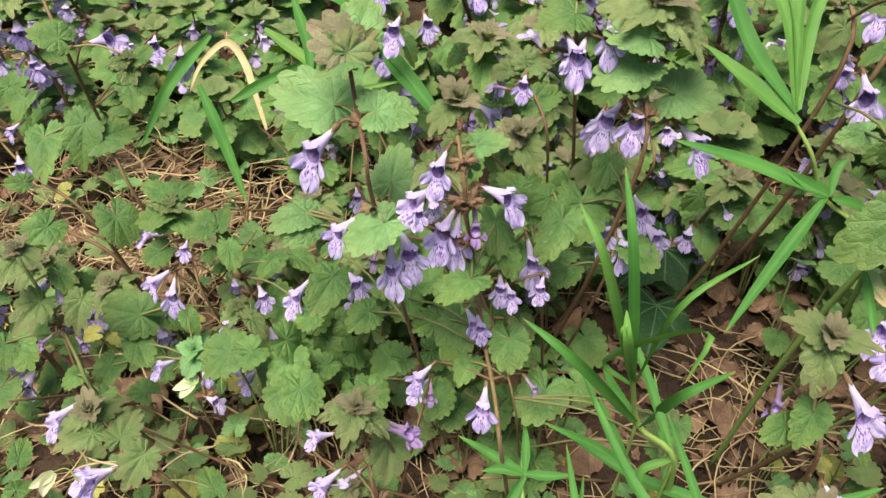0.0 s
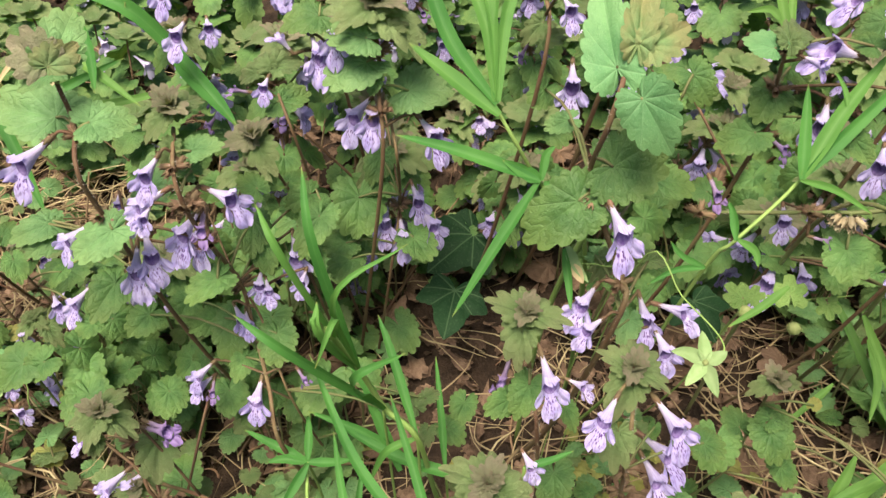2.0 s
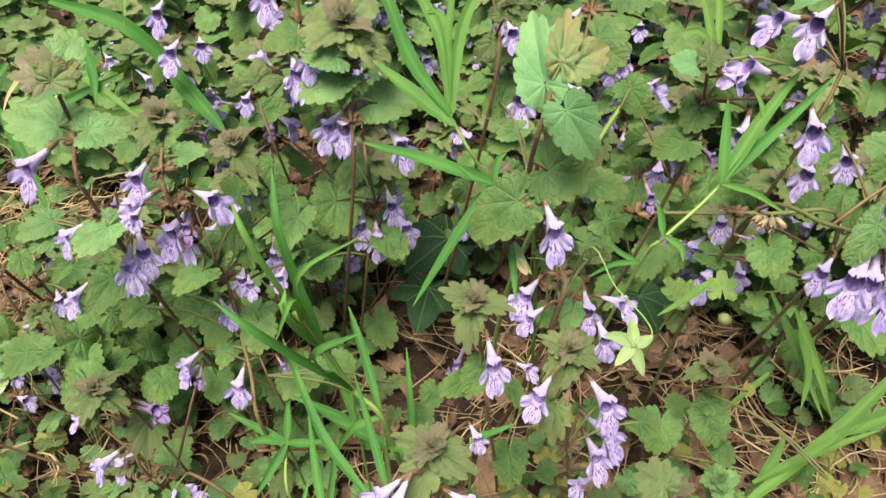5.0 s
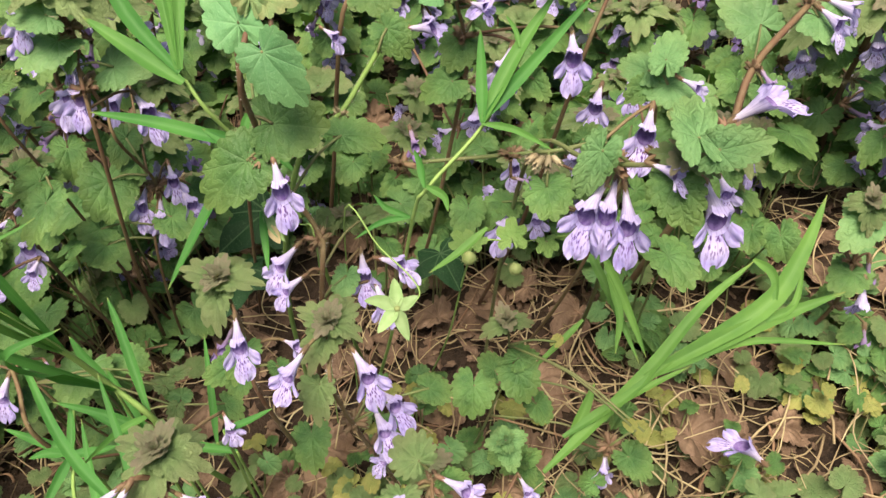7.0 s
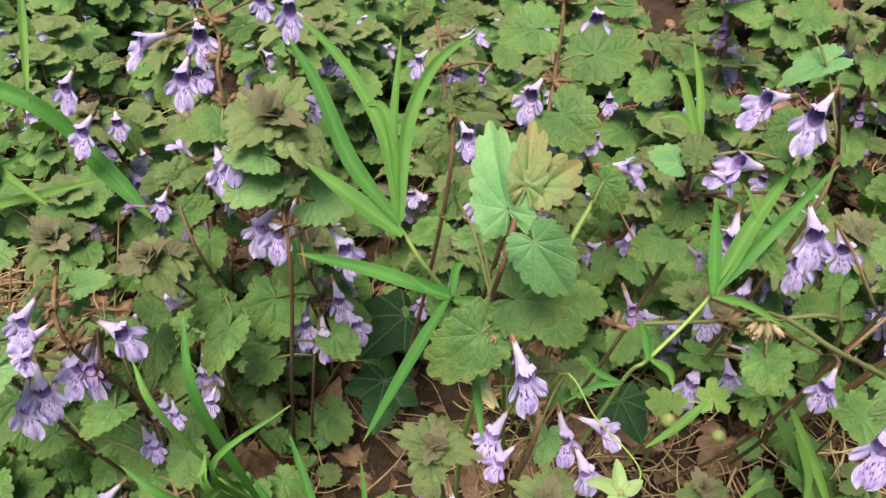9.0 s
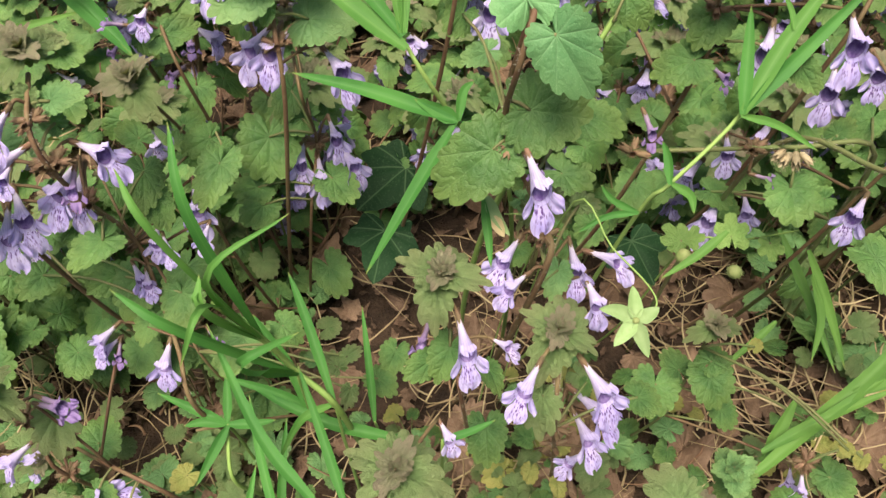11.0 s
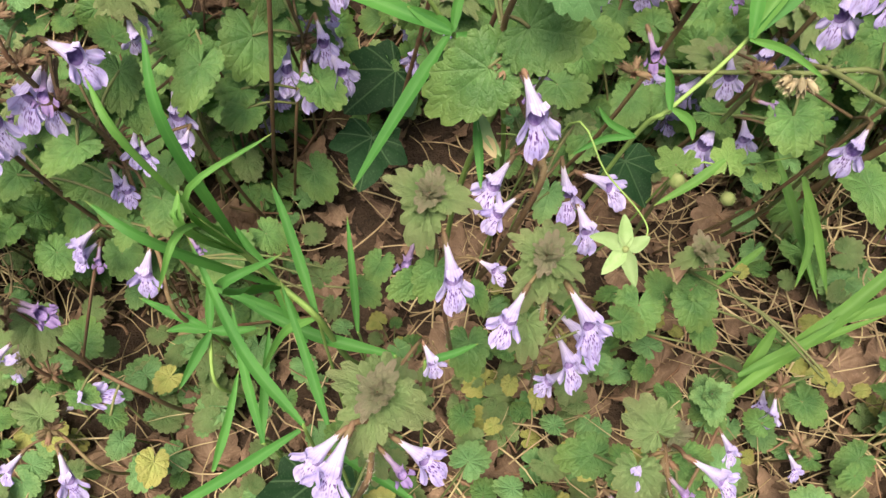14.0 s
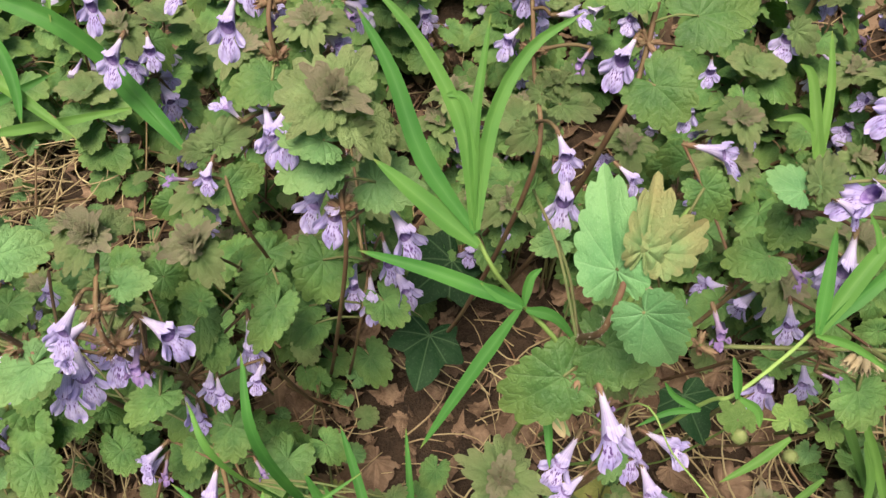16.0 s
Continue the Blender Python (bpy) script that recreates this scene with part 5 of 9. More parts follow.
p.stem([(0.0601, 0.1411, 0.0879), (0.0611, 0.1451, 0.0440), (0.0631, 0.1511, -0.0280)], 0.0005, 0.0006, "stalk", "stalk")
p.blade([(0.0645, 0.1378, 0.0538), (0.0584, 0.1493, 0.0665), (0.0527, 0.1591, 0.0775)], 0.0046, "blade", "leaf", (-0.06, -0.45, 0.89))
p.blade([(0.0698, 0.1391, 0.0552), (0.0527, 0.1474, 0.0644), (0.0336, 0.1535, 0.0712)], 0.0042, "blade", "leaf", (-0.21, -0.48, 0.85))
p.stem([(0.0698, 0.1391, 0.0552), (0.0708, 0.1431, 0.0276), (0.0728, 0.1491, -0.0280)], 0.0005, 0.0006, "stalk", "stalk")
p.blade([(0.0660, 0.0962, 0.0904), (0.0517, 0.1148, 0.0995), (0.0392, 0.1430, 0.1146)], 0.0038, "blade", "leaf", (0.14, -0.27, 0.95))
p.stem([(0.0660, 0.0962, 0.0904), (0.0670, 0.1002, 0.0452), (0.0690, 0.1062, -0.0280)], 0.0005, 0.0006, "stalk", "stalk")
p.blade([(0.0487, 0.1091, 0.0424), (0.0444, 0.1297, 0.0540), (0.0418, 0.1489, 0.0650)], 0.0036, "blade", "leaf", (-0.17, -0.25, 0.95))
p.stem([(0.0487, 0.1091, 0.0424), (0.0497, 0.1131, 0.0212), (0.0517, 0.1191, -0.0280)], 0.0005, 0.0006, "stalk", "stalk")
p.blade([(0.0726, 0.0953, 0.0907), (0.0684, 0.1112, 0.0995), (0.0630, 0.1298, 0.1098)], 0.0032, "blade", "leaf", (-0.21, -0.32, 0.93))
p.blade([(0.0816, 0.1502, 0.0339), (0.0815, 0.1679, 0.0443), (0.0811, 0.1871, 0.0555)], 0.0033, "blade", "leaf", (-0.02, -0.39, 0.92))
p.stem([(0.0816, 0.1502, 0.0339), (0.0826, 0.1542, 0.0169), (0.0846, 0.1602, -0.0280)], 0.0005, 0.0006, "stalk", "stalk")
p.blade([(0.0707, 0.1313, 0.0830), (0.0645, 0.1540, 0.0956), (0.0601, 0.1678, 0.1031)], 0.0036, "blade", "leaf", (0.03, -0.42, 0.91))
p.stem([(0.0707, 0.1313, 0.0830), (0.0717, 0.1353, 0.0415), (0.0737, 0.1413, -0.0280)], 0.0005, 0.0006, "stalk", "stalk")
p.blade([(0.0934, 0.1278, 0.0589), (0.0653, 0.1379, 0.0614), (0.0414, 0.1518, 0.0666)], 0.0047, "blade", "leaf", (0.11, -0.37, 0.92))
p.stem([(0.0934, 0.1278, 0.0589), (0.0944, 0.1318, 0.0295), (0.0964, 0.1378, -0.0280)], 0.0005, 0.0006, "stalk", "stalk")
p.blade([(0.0651, 0.0950, 0.0896), (0.0411, 0.0855, 0.0810), (0.0173, 0.0779, 0.0736)], 0.0035, "blade", "leaf", (0.33, -0.27, 0.90))
p.blade([(0.0741, 0.0887, 0.0870), (0.0851, 0.0814, 0.0841), (0.0958, 0.0735, 0.0807)], 0.0032, "blade", "leaf", (0.20, -0.24, 0.95))
p.stem([(0.0741, 0.0887, 0.0870), (0.0751, 0.0927, 0.0435), (0.0771, 0.0987, -0.0280)], 0.0005, 0.0006, "stalk", "stalk")
p.blade([(0.0989, 0.1028, 0.1082), (0.1061, 0.1036, 0.1095), (0.1128, 0.1050, 0.1112)], 0.0023, "blade", "leaf", (-0.27, -0.30, 0.91))
p.stem([(0.0989, 0.1028, 0.1082), (0.0999, 0.1068, 0.0541), (0.1019, 0.1128, -0.0280)], 0.0005, 0.0006, "stalk", "stalk")

p = Plant("stitchwort", (0.0357, 0.1552, -0.0322), "low green stitchwort with crossed narrow leaves", "plant", "stitchwort")
p.stem([(0.0357, 0.1552, -0.0322), (0.0325, 0.1445, 0.0006), (0.0293, 0.1392, 0.0273), (0.0292, 0.1548, 0.0365), (0.0307, 0.1702, 0.0458)], 0.0008, 0.0006, "stalk")
p.blade([(0.0297, 0.1529, 0.0401), (0.0210, 0.1549, 0.0402), (0.0143, 0.1547, 0.0392)], 0.0040, "blade", "leaf", (0.10, -0.45, 0.89))
p.stem([(0.0297, 0.1529, 0.0401), (0.0307, 0.1569, 0.0200), (0.0327, 0.1629, -0.0280)], 0.0005, 0.0006, "stalk", "stalk")
p.blade([(0.0297, 0.1529, 0.0401), (0.0385, 0.1517, 0.0405), (0.0469, 0.1516, 0.0415)], 0.0040, "blade", "leaf", (0.27, -0.35, 0.90))
p.blade([(0.0299, 0.1525, 0.0399), (0.0239, 0.1451, 0.0348), (0.0174, 0.1364, 0.0289)], 0.0043, "blade", "leaf", (0.34, -0.40, 0.85))
p.blade([(0.0298, 0.1532, 0.0403), (0.0176, 0.1597, 0.0426), (0.0056, 0.1661, 0.0449)], 0.0040, "blade", "leaf", (-0.03, -0.43, 0.90))
p.blade([(0.0298, 0.1532, 0.0403), (0.0305, 0.1613, 0.0452), (0.0304, 0.1682, 0.0492)], 0.0036, "blade", "leaf", (-0.04, -0.35, 0.93))
p.blade([(0.0271, 0.1105, 0.0149), (0.0336, 0.1250, 0.0242), (0.0388, 0.1397, 0.0335)], 0.0036, "blade", "leaf", (0.32, -0.23, 0.92))
p.stem([(0.0271, 0.1105, 0.0149), (0.0281, 0.1145, 0.0075), (0.0301, 0.1205, -0.0280)], 0.0005, 0.0006, "stalk", "stalk")
p.blade([(0.0450, 0.1166, 0.0207), (0.0476, 0.1351, 0.0319), (0.0508, 0.1517, 0.0421)], 0.0036, "blade", "leaf", (0.31, -0.24, 0.92))
p.stem([(0.0450, 0.1166, 0.0207), (0.0460, 0.1206, 0.0103), (0.0480, 0.1266, -0.0280)], 0.0005, 0.0006, "stalk", "stalk")

p = Plant("stitchwort", (0.1447, 0.2122, -0.0190), "tall yellowish green stitchwort with long upright leaves", "plant", "stitchwort")
p.stem([(0.1447, 0.2122, -0.0190), (0.1359, 0.1830, 0.0600), (0.1271, 0.1684, 0.1331), (0.1142, 0.1815, 0.1454), (0.1055, 0.1814, 0.1612), (0.1002, 0.1890, 0.1687)], 0.0009, 0.0006, "stalk")
p.blade([(0.1004, 0.1843, 0.1695), (0.0881, 0.1926, 0.1768), (0.0746, 0.2019, 0.1850)], 0.0066, "blade_light", "leaf", (0.20, -0.61, 0.77))
p.blade([(0.0998, 0.1866, 0.1719), (0.0874, 0.2005, 0.1853), (0.0802, 0.2160, 0.2011), (0.0724, 0.2271, 0.2121)], 0.0056, "blade", "leaf", (-0.04, -0.59, 0.80))
p.blade([(0.0994, 0.1872, 0.1725), (0.0978, 0.2037, 0.1902), (0.0881, 0.2195, 0.2060), (0.0754, 0.2312, 0.2169)], 0.0046, "blade_light", "leaf", (-0.08, -0.57, 0.82))
p.blade([(0.1000, 0.1871, 0.1725), (0.1001, 0.2022, 0.1890), (0.0977, 0.2098, 0.1969), (0.0928, 0.2108, 0.1973)], 0.0036, "blade_light", "leaf", (0.11, -0.65, 0.75))
p.blade([(0.1002, 0.1871, 0.1725), (0.1046, 0.2050, 0.1927), (0.1143, 0.2161, 0.2061), (0.1278, 0.2209, 0.2133)], 0.0043, "blade_light", "leaf", (0.12, -0.65, 0.75))
p.blade([(0.0991, 0.1878, 0.1731), (0.1004, 0.2044, 0.1914), (0.1051, 0.2229, 0.2122)], 0.0036, "blade_light", "leaf", (-0.40, -0.65, 0.65))
p.blade([(0.1135, 0.1788, 0.1483), (0.0904, 0.1873, 0.1543), (0.0692, 0.1936, 0.1580)], 0.0052, "blade", "leaf", (0.21, -0.60, 0.77))
p.blade([(0.1130, 0.1785, 0.1479), (0.0983, 0.1660, 0.1322), (0.0838, 0.1531, 0.1161)], 0.0045, "blade", "leaf", (-0.41, -0.50, 0.76))
p.blade([(0.1139, 0.1787, 0.1483), (0.1089, 0.1811, 0.1502), (0.1023, 0.1843, 0.1528)], 0.0052, "blade", "leaf", (-0.28, -0.65, 0.71))
p.blade([(0.1139, 0.1787, 0.1483), (0.1159, 0.1838, 0.1541), (0.1191, 0.1855, 0.1564)], 0.0031, "blade", "leaf", (0.08, -0.53, 0.85))
p.blade([(0.1147, 0.1780, 0.1477), (0.1223, 0.1759, 0.1464), (0.1286, 0.1704, 0.1413)], 0.0038, "blade", "leaf", (0.14, -0.62, 0.77))

p = Plant("stitchwort", (0.1457, 0.1976, -0.0192), "slender light green stitchwort with narrow folded leaves", "plant", "stitchwort")
p.stem([(0.1457, 0.1976, -0.0192), (0.1542, 0.1690, 0.0582), (0.1628, 0.1547, 0.1296), (0.1672, 0.1506, 0.1443), (0.1871, 0.1610, 0.1575), (0.2040, 0.1754, 0.1747)], 0.0007, 0.0005, "stalk")
p.blade([(0.1855, 0.1581, 0.1601), (0.1981, 0.1696, 0.1737), (0.2141, 0.1811, 0.1876)], 0.0054, "blade_light", "leaf", (-0.41, -0.59, 0.70))
p.blade([(0.1862, 0.1586, 0.1608), (0.2029, 0.1674, 0.1719), (0.2252, 0.1788, 0.1864)], 0.0044, "blade", "leaf", (-0.18, -0.74, 0.64))
p.blade([(0.1855, 0.1579, 0.1599), (0.1874, 0.1672, 0.1700), (0.1891, 0.1766, 0.1802)], 0.0040, "blade", "leaf", (-0.38, -0.69, 0.62))
p.blade([(0.1851, 0.1578, 0.1598), (0.1950, 0.1549, 0.1577), (0.2053, 0.1491, 0.1527)], 0.0025, "blade_light", "leaf", (-0.30, -0.67, 0.68))
p.blade([(0.1655, 0.1477, 0.1469), (0.1653, 0.1526, 0.1521), (0.1642, 0.1556, 0.1552)], 0.0027, "blade", "leaf", (-0.60, -0.57, 0.57))
p.blade([(0.1659, 0.1479, 0.1472), (0.1707, 0.1451, 0.1447), (0.1714, 0.1418, 0.1413)], 0.0027, "blade_light", "leaf", (-0.37, -0.59, 0.72))
p.blade([(0.1999, 0.1711, 0.1756), (0.1994, 0.1746, 0.1792), (0.1972, 0.1783, 0.1829)], 0.0017, "blade_light", "leaf", (-0.15, -0.75, 0.64))
p.blade([(0.1613, 0.1519, 0.1323), (0.1545, 0.1550, 0.1349), (0.1512, 0.1584, 0.1382)], 0.0021, "blade", "leaf", (-0.34, -0.59, 0.73))
p.blade([(0.1613, 0.1519, 0.1323), (0.1524, 0.1522, 0.1317), (0.1433, 0.1500, 0.1284)], 0.0021, "blade", "leaf", (-0.05, -0.63, 0.77))

p = Plant("ground_ivy", (0.1149, 0.1829, -0.0229), "tall ground ivy with broad pale heart-shaped leaves and hairy stem", "plant", "ground ivy")
p.stem([(0.1149, 0.1829, -0.0229), (0.1235, 0.1541, 0.0553), (0.1322, 0.1396, 0.1275), (0.1326, 0.1478, 0.1363), (0.1215, 0.1491, 0.1644), (0.1209, 0.1545, 0.1702), (0.1205, 0.1439, 0.1934), (0.1278, 0.1567, 0.2078)], 0.0010, 0.0007, hairs=320)
p.leaf((0.1270, 0.1430, 0.1990), (0.49, -0.52, -0.70), (-0.25, -0.75, 0.61), 0.0158, "pale", 0.92, stalk=(0.1223, 0.1471, 0.1970))
p.leaf((0.1222, 0.1508, 0.2030), (-0.22, 0.55, 0.78), (-0.45, -0.70, 0.50), 0.0205, "pale", 0.70, stalk=(0.1278, 0.1567, 0.2078))
p.leaf((0.1262, 0.1512, 0.2092), (0.16, 0.56, 0.80), (-0.10, -0.80, 0.58), 0.0150, "russet", 0.62, stalk=(0.1260, 0.1535, 0.2042))
p.leaf((0.1292, 0.1505, 0.2085), (0.86, 0.24, 0.42), (-0.40, -0.72, 0.55), 0.0118, "russet", 1.0, stalk=(0.1278, 0.1567, 0.2078))
# lower leaves turned away: their shade is put in with the darker leaf colour
p.leaf((0.1170, 0.1480, 0.1647), (-0.82, -0.28, -0.50), (-0.20, -0.69, 0.70), 0.0195, "leaf", 1.02, stalk=(0.1213, 0.1504, 0.1659))
p.leaf((0.1256, 0.1504, 0.1739), (0.95, -0.31, -0.02), (-0.22, -0.71, 0.68), 0.0161, "leaf", 1.33, stalk=(0.1208, 0.1519, 0.1760))
p.leaf((0.1438, 0.1646, 0.1573), (0.99, -0.10, 0.07), (-0.10, -0.25, 0.96), 0.0141, "leaf", 1.04, stalk=(0.1270, 0.1484, 0.1504))
p.flower((0.1241, 0.1460, 0.1670), (0.1264, 0.1203, 0.1638), stalk=(0.1215, 0.1491, 0.1644))
p.flower((0.1235, 0.1460, 0.1657), (0.1261, 0.1362, 0.1646), wilted=True)
p.flower((0.1282, 0.2117, 0.1719), (0.1222, 0.1808, 0.1682))
p.flower((0.1434, 0.2140, 0.1672), (0.1505, 0.2051, 0.1660))
p.leaf((0.1233, 0.1891, 0.1633), (-0.93, 0.00, -0.36), (-0.32, -0.46, 0.83), 0.0090, "fresh", 0.95, stalk=(0.1212, 0.1518, 0.1673))
p.leaf((0.1187, 0.2191, 0.1741), (0.82, 0.35, 0.46), (-0.27, -0.47, 0.84), 0.0107, "olive", 0.95)
p.leaf((0.1195, 0.2082, 0.1631), (-0.64, -0.63, -0.44), (0.06, -0.61, 0.79), 0.0100, "round", 0.89, stalk=(0.1212, 0.1518, 0.1673))
p.flower((0.1272, 0.1483, 0.1324), (0.1159, 0.1350, 0.1317), stalk=(0.1325, 0.1458, 0.1341))
p.flower((0.1278, 0.1386, 0.1279), (0.1168, 0.1310, 0.1286), stalk=(0.1322, 0.1396, 0.1275))
p.flower((0.1454, 0.1595, 0.1156), (0.1446, 0.1404, 0.1138), stalk=(0.1300, 0.1432, 0.1095))
p.flower((0.1490, 0.1557, 0.1137), (0.1614, 0.1446, 0.1184), stalk=(0.1300, 0.1432, 0.1095))
p.flower((0.1477, 0.1480, 0.1112), (0.1504, 0.1317, 0.1106), stalk=(0.1300, 0.1432, 0.1095))
p.leaf((0.1485, 0.1644, 0.1240), (0.96, 0.21, 0.16), (-0.05, -0.43, 0.90), 0.0084, "olive", 0.93, stalk=(0.1322, 0.1396, 0.1275))
p.leaf((0.1321, 0.1684, 0.1243), (0.78, -0.55, -0.32), (0.10, -0.39, 0.92), 0.0085, "fresh", 0.95, stalk=(0.1322, 0.1396, 0.1275))
p.leaf((0.1393, 0.1480, 0.1151), (-0.32, -0.84, -0.44), (-0.07, -0.44, 0.90), 0.0100, "fresh", 0.94, stalk=(0.1300, 0.1432, 0.1095))
p.leaf((0.1363, 0.1667, 0.1245), (-0.74, -0.66, -0.09), (0.08, -0.23, 0.97), 0.0090, "olive", 0.83, stalk=(0.1322, 0.1396, 0.1275))
p.rosette((0.1404, 0.1665, 0.1243), (-0.07, -0.17, 0.98), 0.0072, 101, ("olive", "purple",))
p.whorl((0.1215, 0.1491, 0.1644), (0, 0, 1), 7, 0.0170)
p.whorl((0.1325, 0.1458, 0.1341), (0, 0, 1), 6, 0.0181)

p = Plant("ground_ivy", (0.1206, 0.1574, -0.0228), "ground ivy with a cross of olive leaves and a lilac flower", "plant", "ground ivy")
p.stem([(0.1206, 0.1574, -0.0228), (0.1137, 0.1343, 0.0409), (0.1067, 0.1228, 0.0985), (0.1064, 0.1336, 0.1049), (0.1034, 0.1373, 0.1296)], 0.0008, 0.0006, hairs=320)
p.rosette((0.1031, 0.1361, 0.1336), (-0.03, -0.16, 0.99), 0.0127, 20, ("olive", "purple", "purple",))
p.flower((0.1061, 0.1286, 0.1277), (0.1074, 0.1085, 0.1265), stalk=(0.1042, 0.1364, 0.1235))
p.flower((0.1026, 0.1468, 0.1040), (0.0946, 0.1289, 0.1027), wilted=True, stalk=(0.1064, 0.1336, 0.1049))
p.flower((0.1162, 0.1325, 0.1079), (0.1213, 0.1273, 0.1094), stalk=(0.1064, 0.1336, 0.1049))
p.leaf((0.1051, 0.1309, 0.1079), (-0.50, -0.77, -0.40), (-0.08, -0.42, 0.90), 0.0114, "leaf", 1.04, stalk=(0.1056, 0.1346, 0.1111))
p.leaf((0.0995, 0.1314, 0.1007), (-0.86, -0.51, -0.04), (0.19, -0.39, 0.90), 0.0103, "leaf", 0.92, stalk=(0.1065, 0.1309, 0.1033))
p.leaf((0.1148, 0.1240, 0.1053), (0.37, -0.92, -0.15), (0.11, -0.12, 0.99), 0.0080, "leaf", 0.93, stalk=(0.1066, 0.1282, 0.1017))
p.whorl((0.1034, 0.1373, 0.1296), (0, 0, 1), 6, 0.0173)
p.whorl((0.1064, 0.1336, 0.1049), (0, 0, 1), 7, 0.0189)

p = Plant("ground_ivy", (0.1496, 0.1401, -0.0199), "olive ground ivy rosette with reddish centre above lilac flowers", "plant", "ground ivy")
p.stem([(0.1496, 0.1401, -0.0199), (0.1466, 0.1326, 0.0109), (0.1304, 0.1091, 0.1060), (0.1326, 0.1208, 0.1204)], 0.0008, 0.0006, hairs=320)
p.rosette((0.1315, 0.1206, 0.1248), (-0.07, -0.13, 0.99), 0.0126, 5, ("olive", "purple", "purple",))
p.flower((0.1253, 0.1127, 0.1261), (0.1151, 0.0991, 0.1256), stalk=(0.1326, 0.1208, 0.1204))
p.flower((0.1366, 0.1164, 0.1191), (0.1425, 0.0968, 0.1196), stalk=(0.1321, 0.1179, 0.1168))
p.flower((0.1409, 0.1270, 0.0849), (0.1522, 0.1090, 0.0878), stalk=(0.1345, 0.1150, 0.0822))
p.flower((0.1407, 0.1217, 0.0824), (0.1452, 0.1024, 0.0826), stalk=(0.1345, 0.1150, 0.0822))
p.flower((0.1495, 0.1183, 0.0567), (0.1376, 0.1120, 0.0584), stalk=(0.1385, 0.1209, 0.0585))
p.leaf((0.1264, 0.1101, 0.1112), (-0.38, -0.88, -0.29), (-0.26, -0.20, 0.94), 0.0106, "olive", 1.13, stalk=(0.1310, 0.1121, 0.1096))
p.leaf((0.1454, 0.1242, 0.0905), (-0.43, -0.80, -0.41), (-0.16, -0.38, 0.91), 0.0046, "leaf", 0.94, stalk=(0.1345, 0.1150, 0.0822))
p.leaf((0.1595, 0.1182, 0.0886), (0.91, -0.37, -0.17), (0.00, -0.41, 0.91), 0.0103, "round", 0.93, stalk=(0.1345, 0.1150, 0.0822))
p.whorl((0.1326, 0.1208, 0.1204), (0, 0, 1), 8, 0.0191)
p.whorl((0.1345, 0.1150, 0.0822), (0, 0, 1), 8, 0.0174)
p.whorl((0.1385, 0.1209, 0.0585), (0, 0, 1), 6, 0.0171)

p = Plant("ground_ivy", (0.0649, 0.1135, -0.0298), "large olive ground ivy rosette with purple heart and lilac flowers", "plant", "ground ivy")
p.stem([(0.0649, 0.1135, -0.0298), (0.0734, 0.0852, 0.0470), (0.0819, 0.0711, 0.1177), (0.0841, 0.0807, 0.1150), (0.0863, 0.0893, 0.1203)], 0.0008, 0.0006, hairs=320)
p.rosette((0.0860, 0.0886, 0.1245), (-0.01, -0.10, 1.00), 0.0140, 10, ("olive", "purple", "purple",))
p.flower((0.0801, 0.0831, 0.1234), (0.0714, 0.0669, 0.1234), stalk=(0.0852, 0.0850, 0.1177))
p.flower((0.0788, 0.0822, 0.1236), (0.0668, 0.0724, 0.1253), stalk=(0.0852, 0.0850, 0.1177))
p.flower((0.0886, 0.0814, 0.1162), (0.0992, 0.0715, 0.1197), stalk=(0.0846, 0.0829, 0.1163))
p.flower((0.0853, 0.0798, 0.1153), (0.0925, 0.0690, 0.1171), wilted=True)
p.leaf((0.0844, 0.0883, 0.0888), (-0.10, -0.96, -0.25), (0.05, -0.25, 0.97), 0.0100, "olive", 0.95, stalk=(0.0777, 0.0781, 0.0823))
p.flower((0.0986, 0.1089, 0.1087), (0.1020, 0.0994, 0.1090), stalk=(0.0863, 0.0893, 0.1203))
p.leaf((0.1186, 0.1328, 0.0530), (-0.12, -0.92, -0.36), (-0.22, -0.33, 0.92), 0.0140, "leaf", 1.14)
p.whorl((0.0852, 0.0850, 0.1177), (0, 0, 1), 7, 0.0199)

p = Plant("ground_ivy", (0.1764, 0.0899, -0.0180), "ground ivy with puckered olive leaves and one blue-violet flower", "plant", "ground ivy")
p.stem([(0.1764, 0.0899, -0.0180), (0.1715, 0.0734, 0.0293), (0.1665, 0.0651, 0.0706), (0.1518, 0.0634, 0.1103), (0.1516, 0.0733, 0.1161)], 0.0007, 0.0005, hairs=320)
p.leaf((0.1486, 0.0744, 0.1209), (-0.56, 0.79, 0.24), (-0.06, -0.32, 0.94), 0.0097, "olive", 1.33, stalk=(0.1516, 0.0733, 0.1161))
p.leaf((0.1432, 0.0675, 0.1170), (-0.28, -0.94, -0.19), (-0.21, -0.13, 0.97), 0.0105, "olive", 1.09, stalk=(0.1516, 0.0708, 0.1147))
p.leaf((0.1521, 0.0730, 0.1205), (0.94, 0.33, 0.12), (-0.08, -0.15, 0.99), 0.0060, "purple", 0.90, stalk=(0.1516, 0.0733, 0.1161))
p.leaf((0.1521, 0.0711, 0.1196), (0.89, 0.31, 0.34), (-0.35, -0.04, 0.94), 0.0032, "purple", 0.95, stalk=(0.1516, 0.0733, 0.1161))
p.leaf((0.1544, 0.0693, 0.1191), (0.90, -0.36, 0.25), (-0.32, -0.15, 0.94), 0.0068, "leaf", 0.95, stalk=(0.1516, 0.0708, 0.1147))
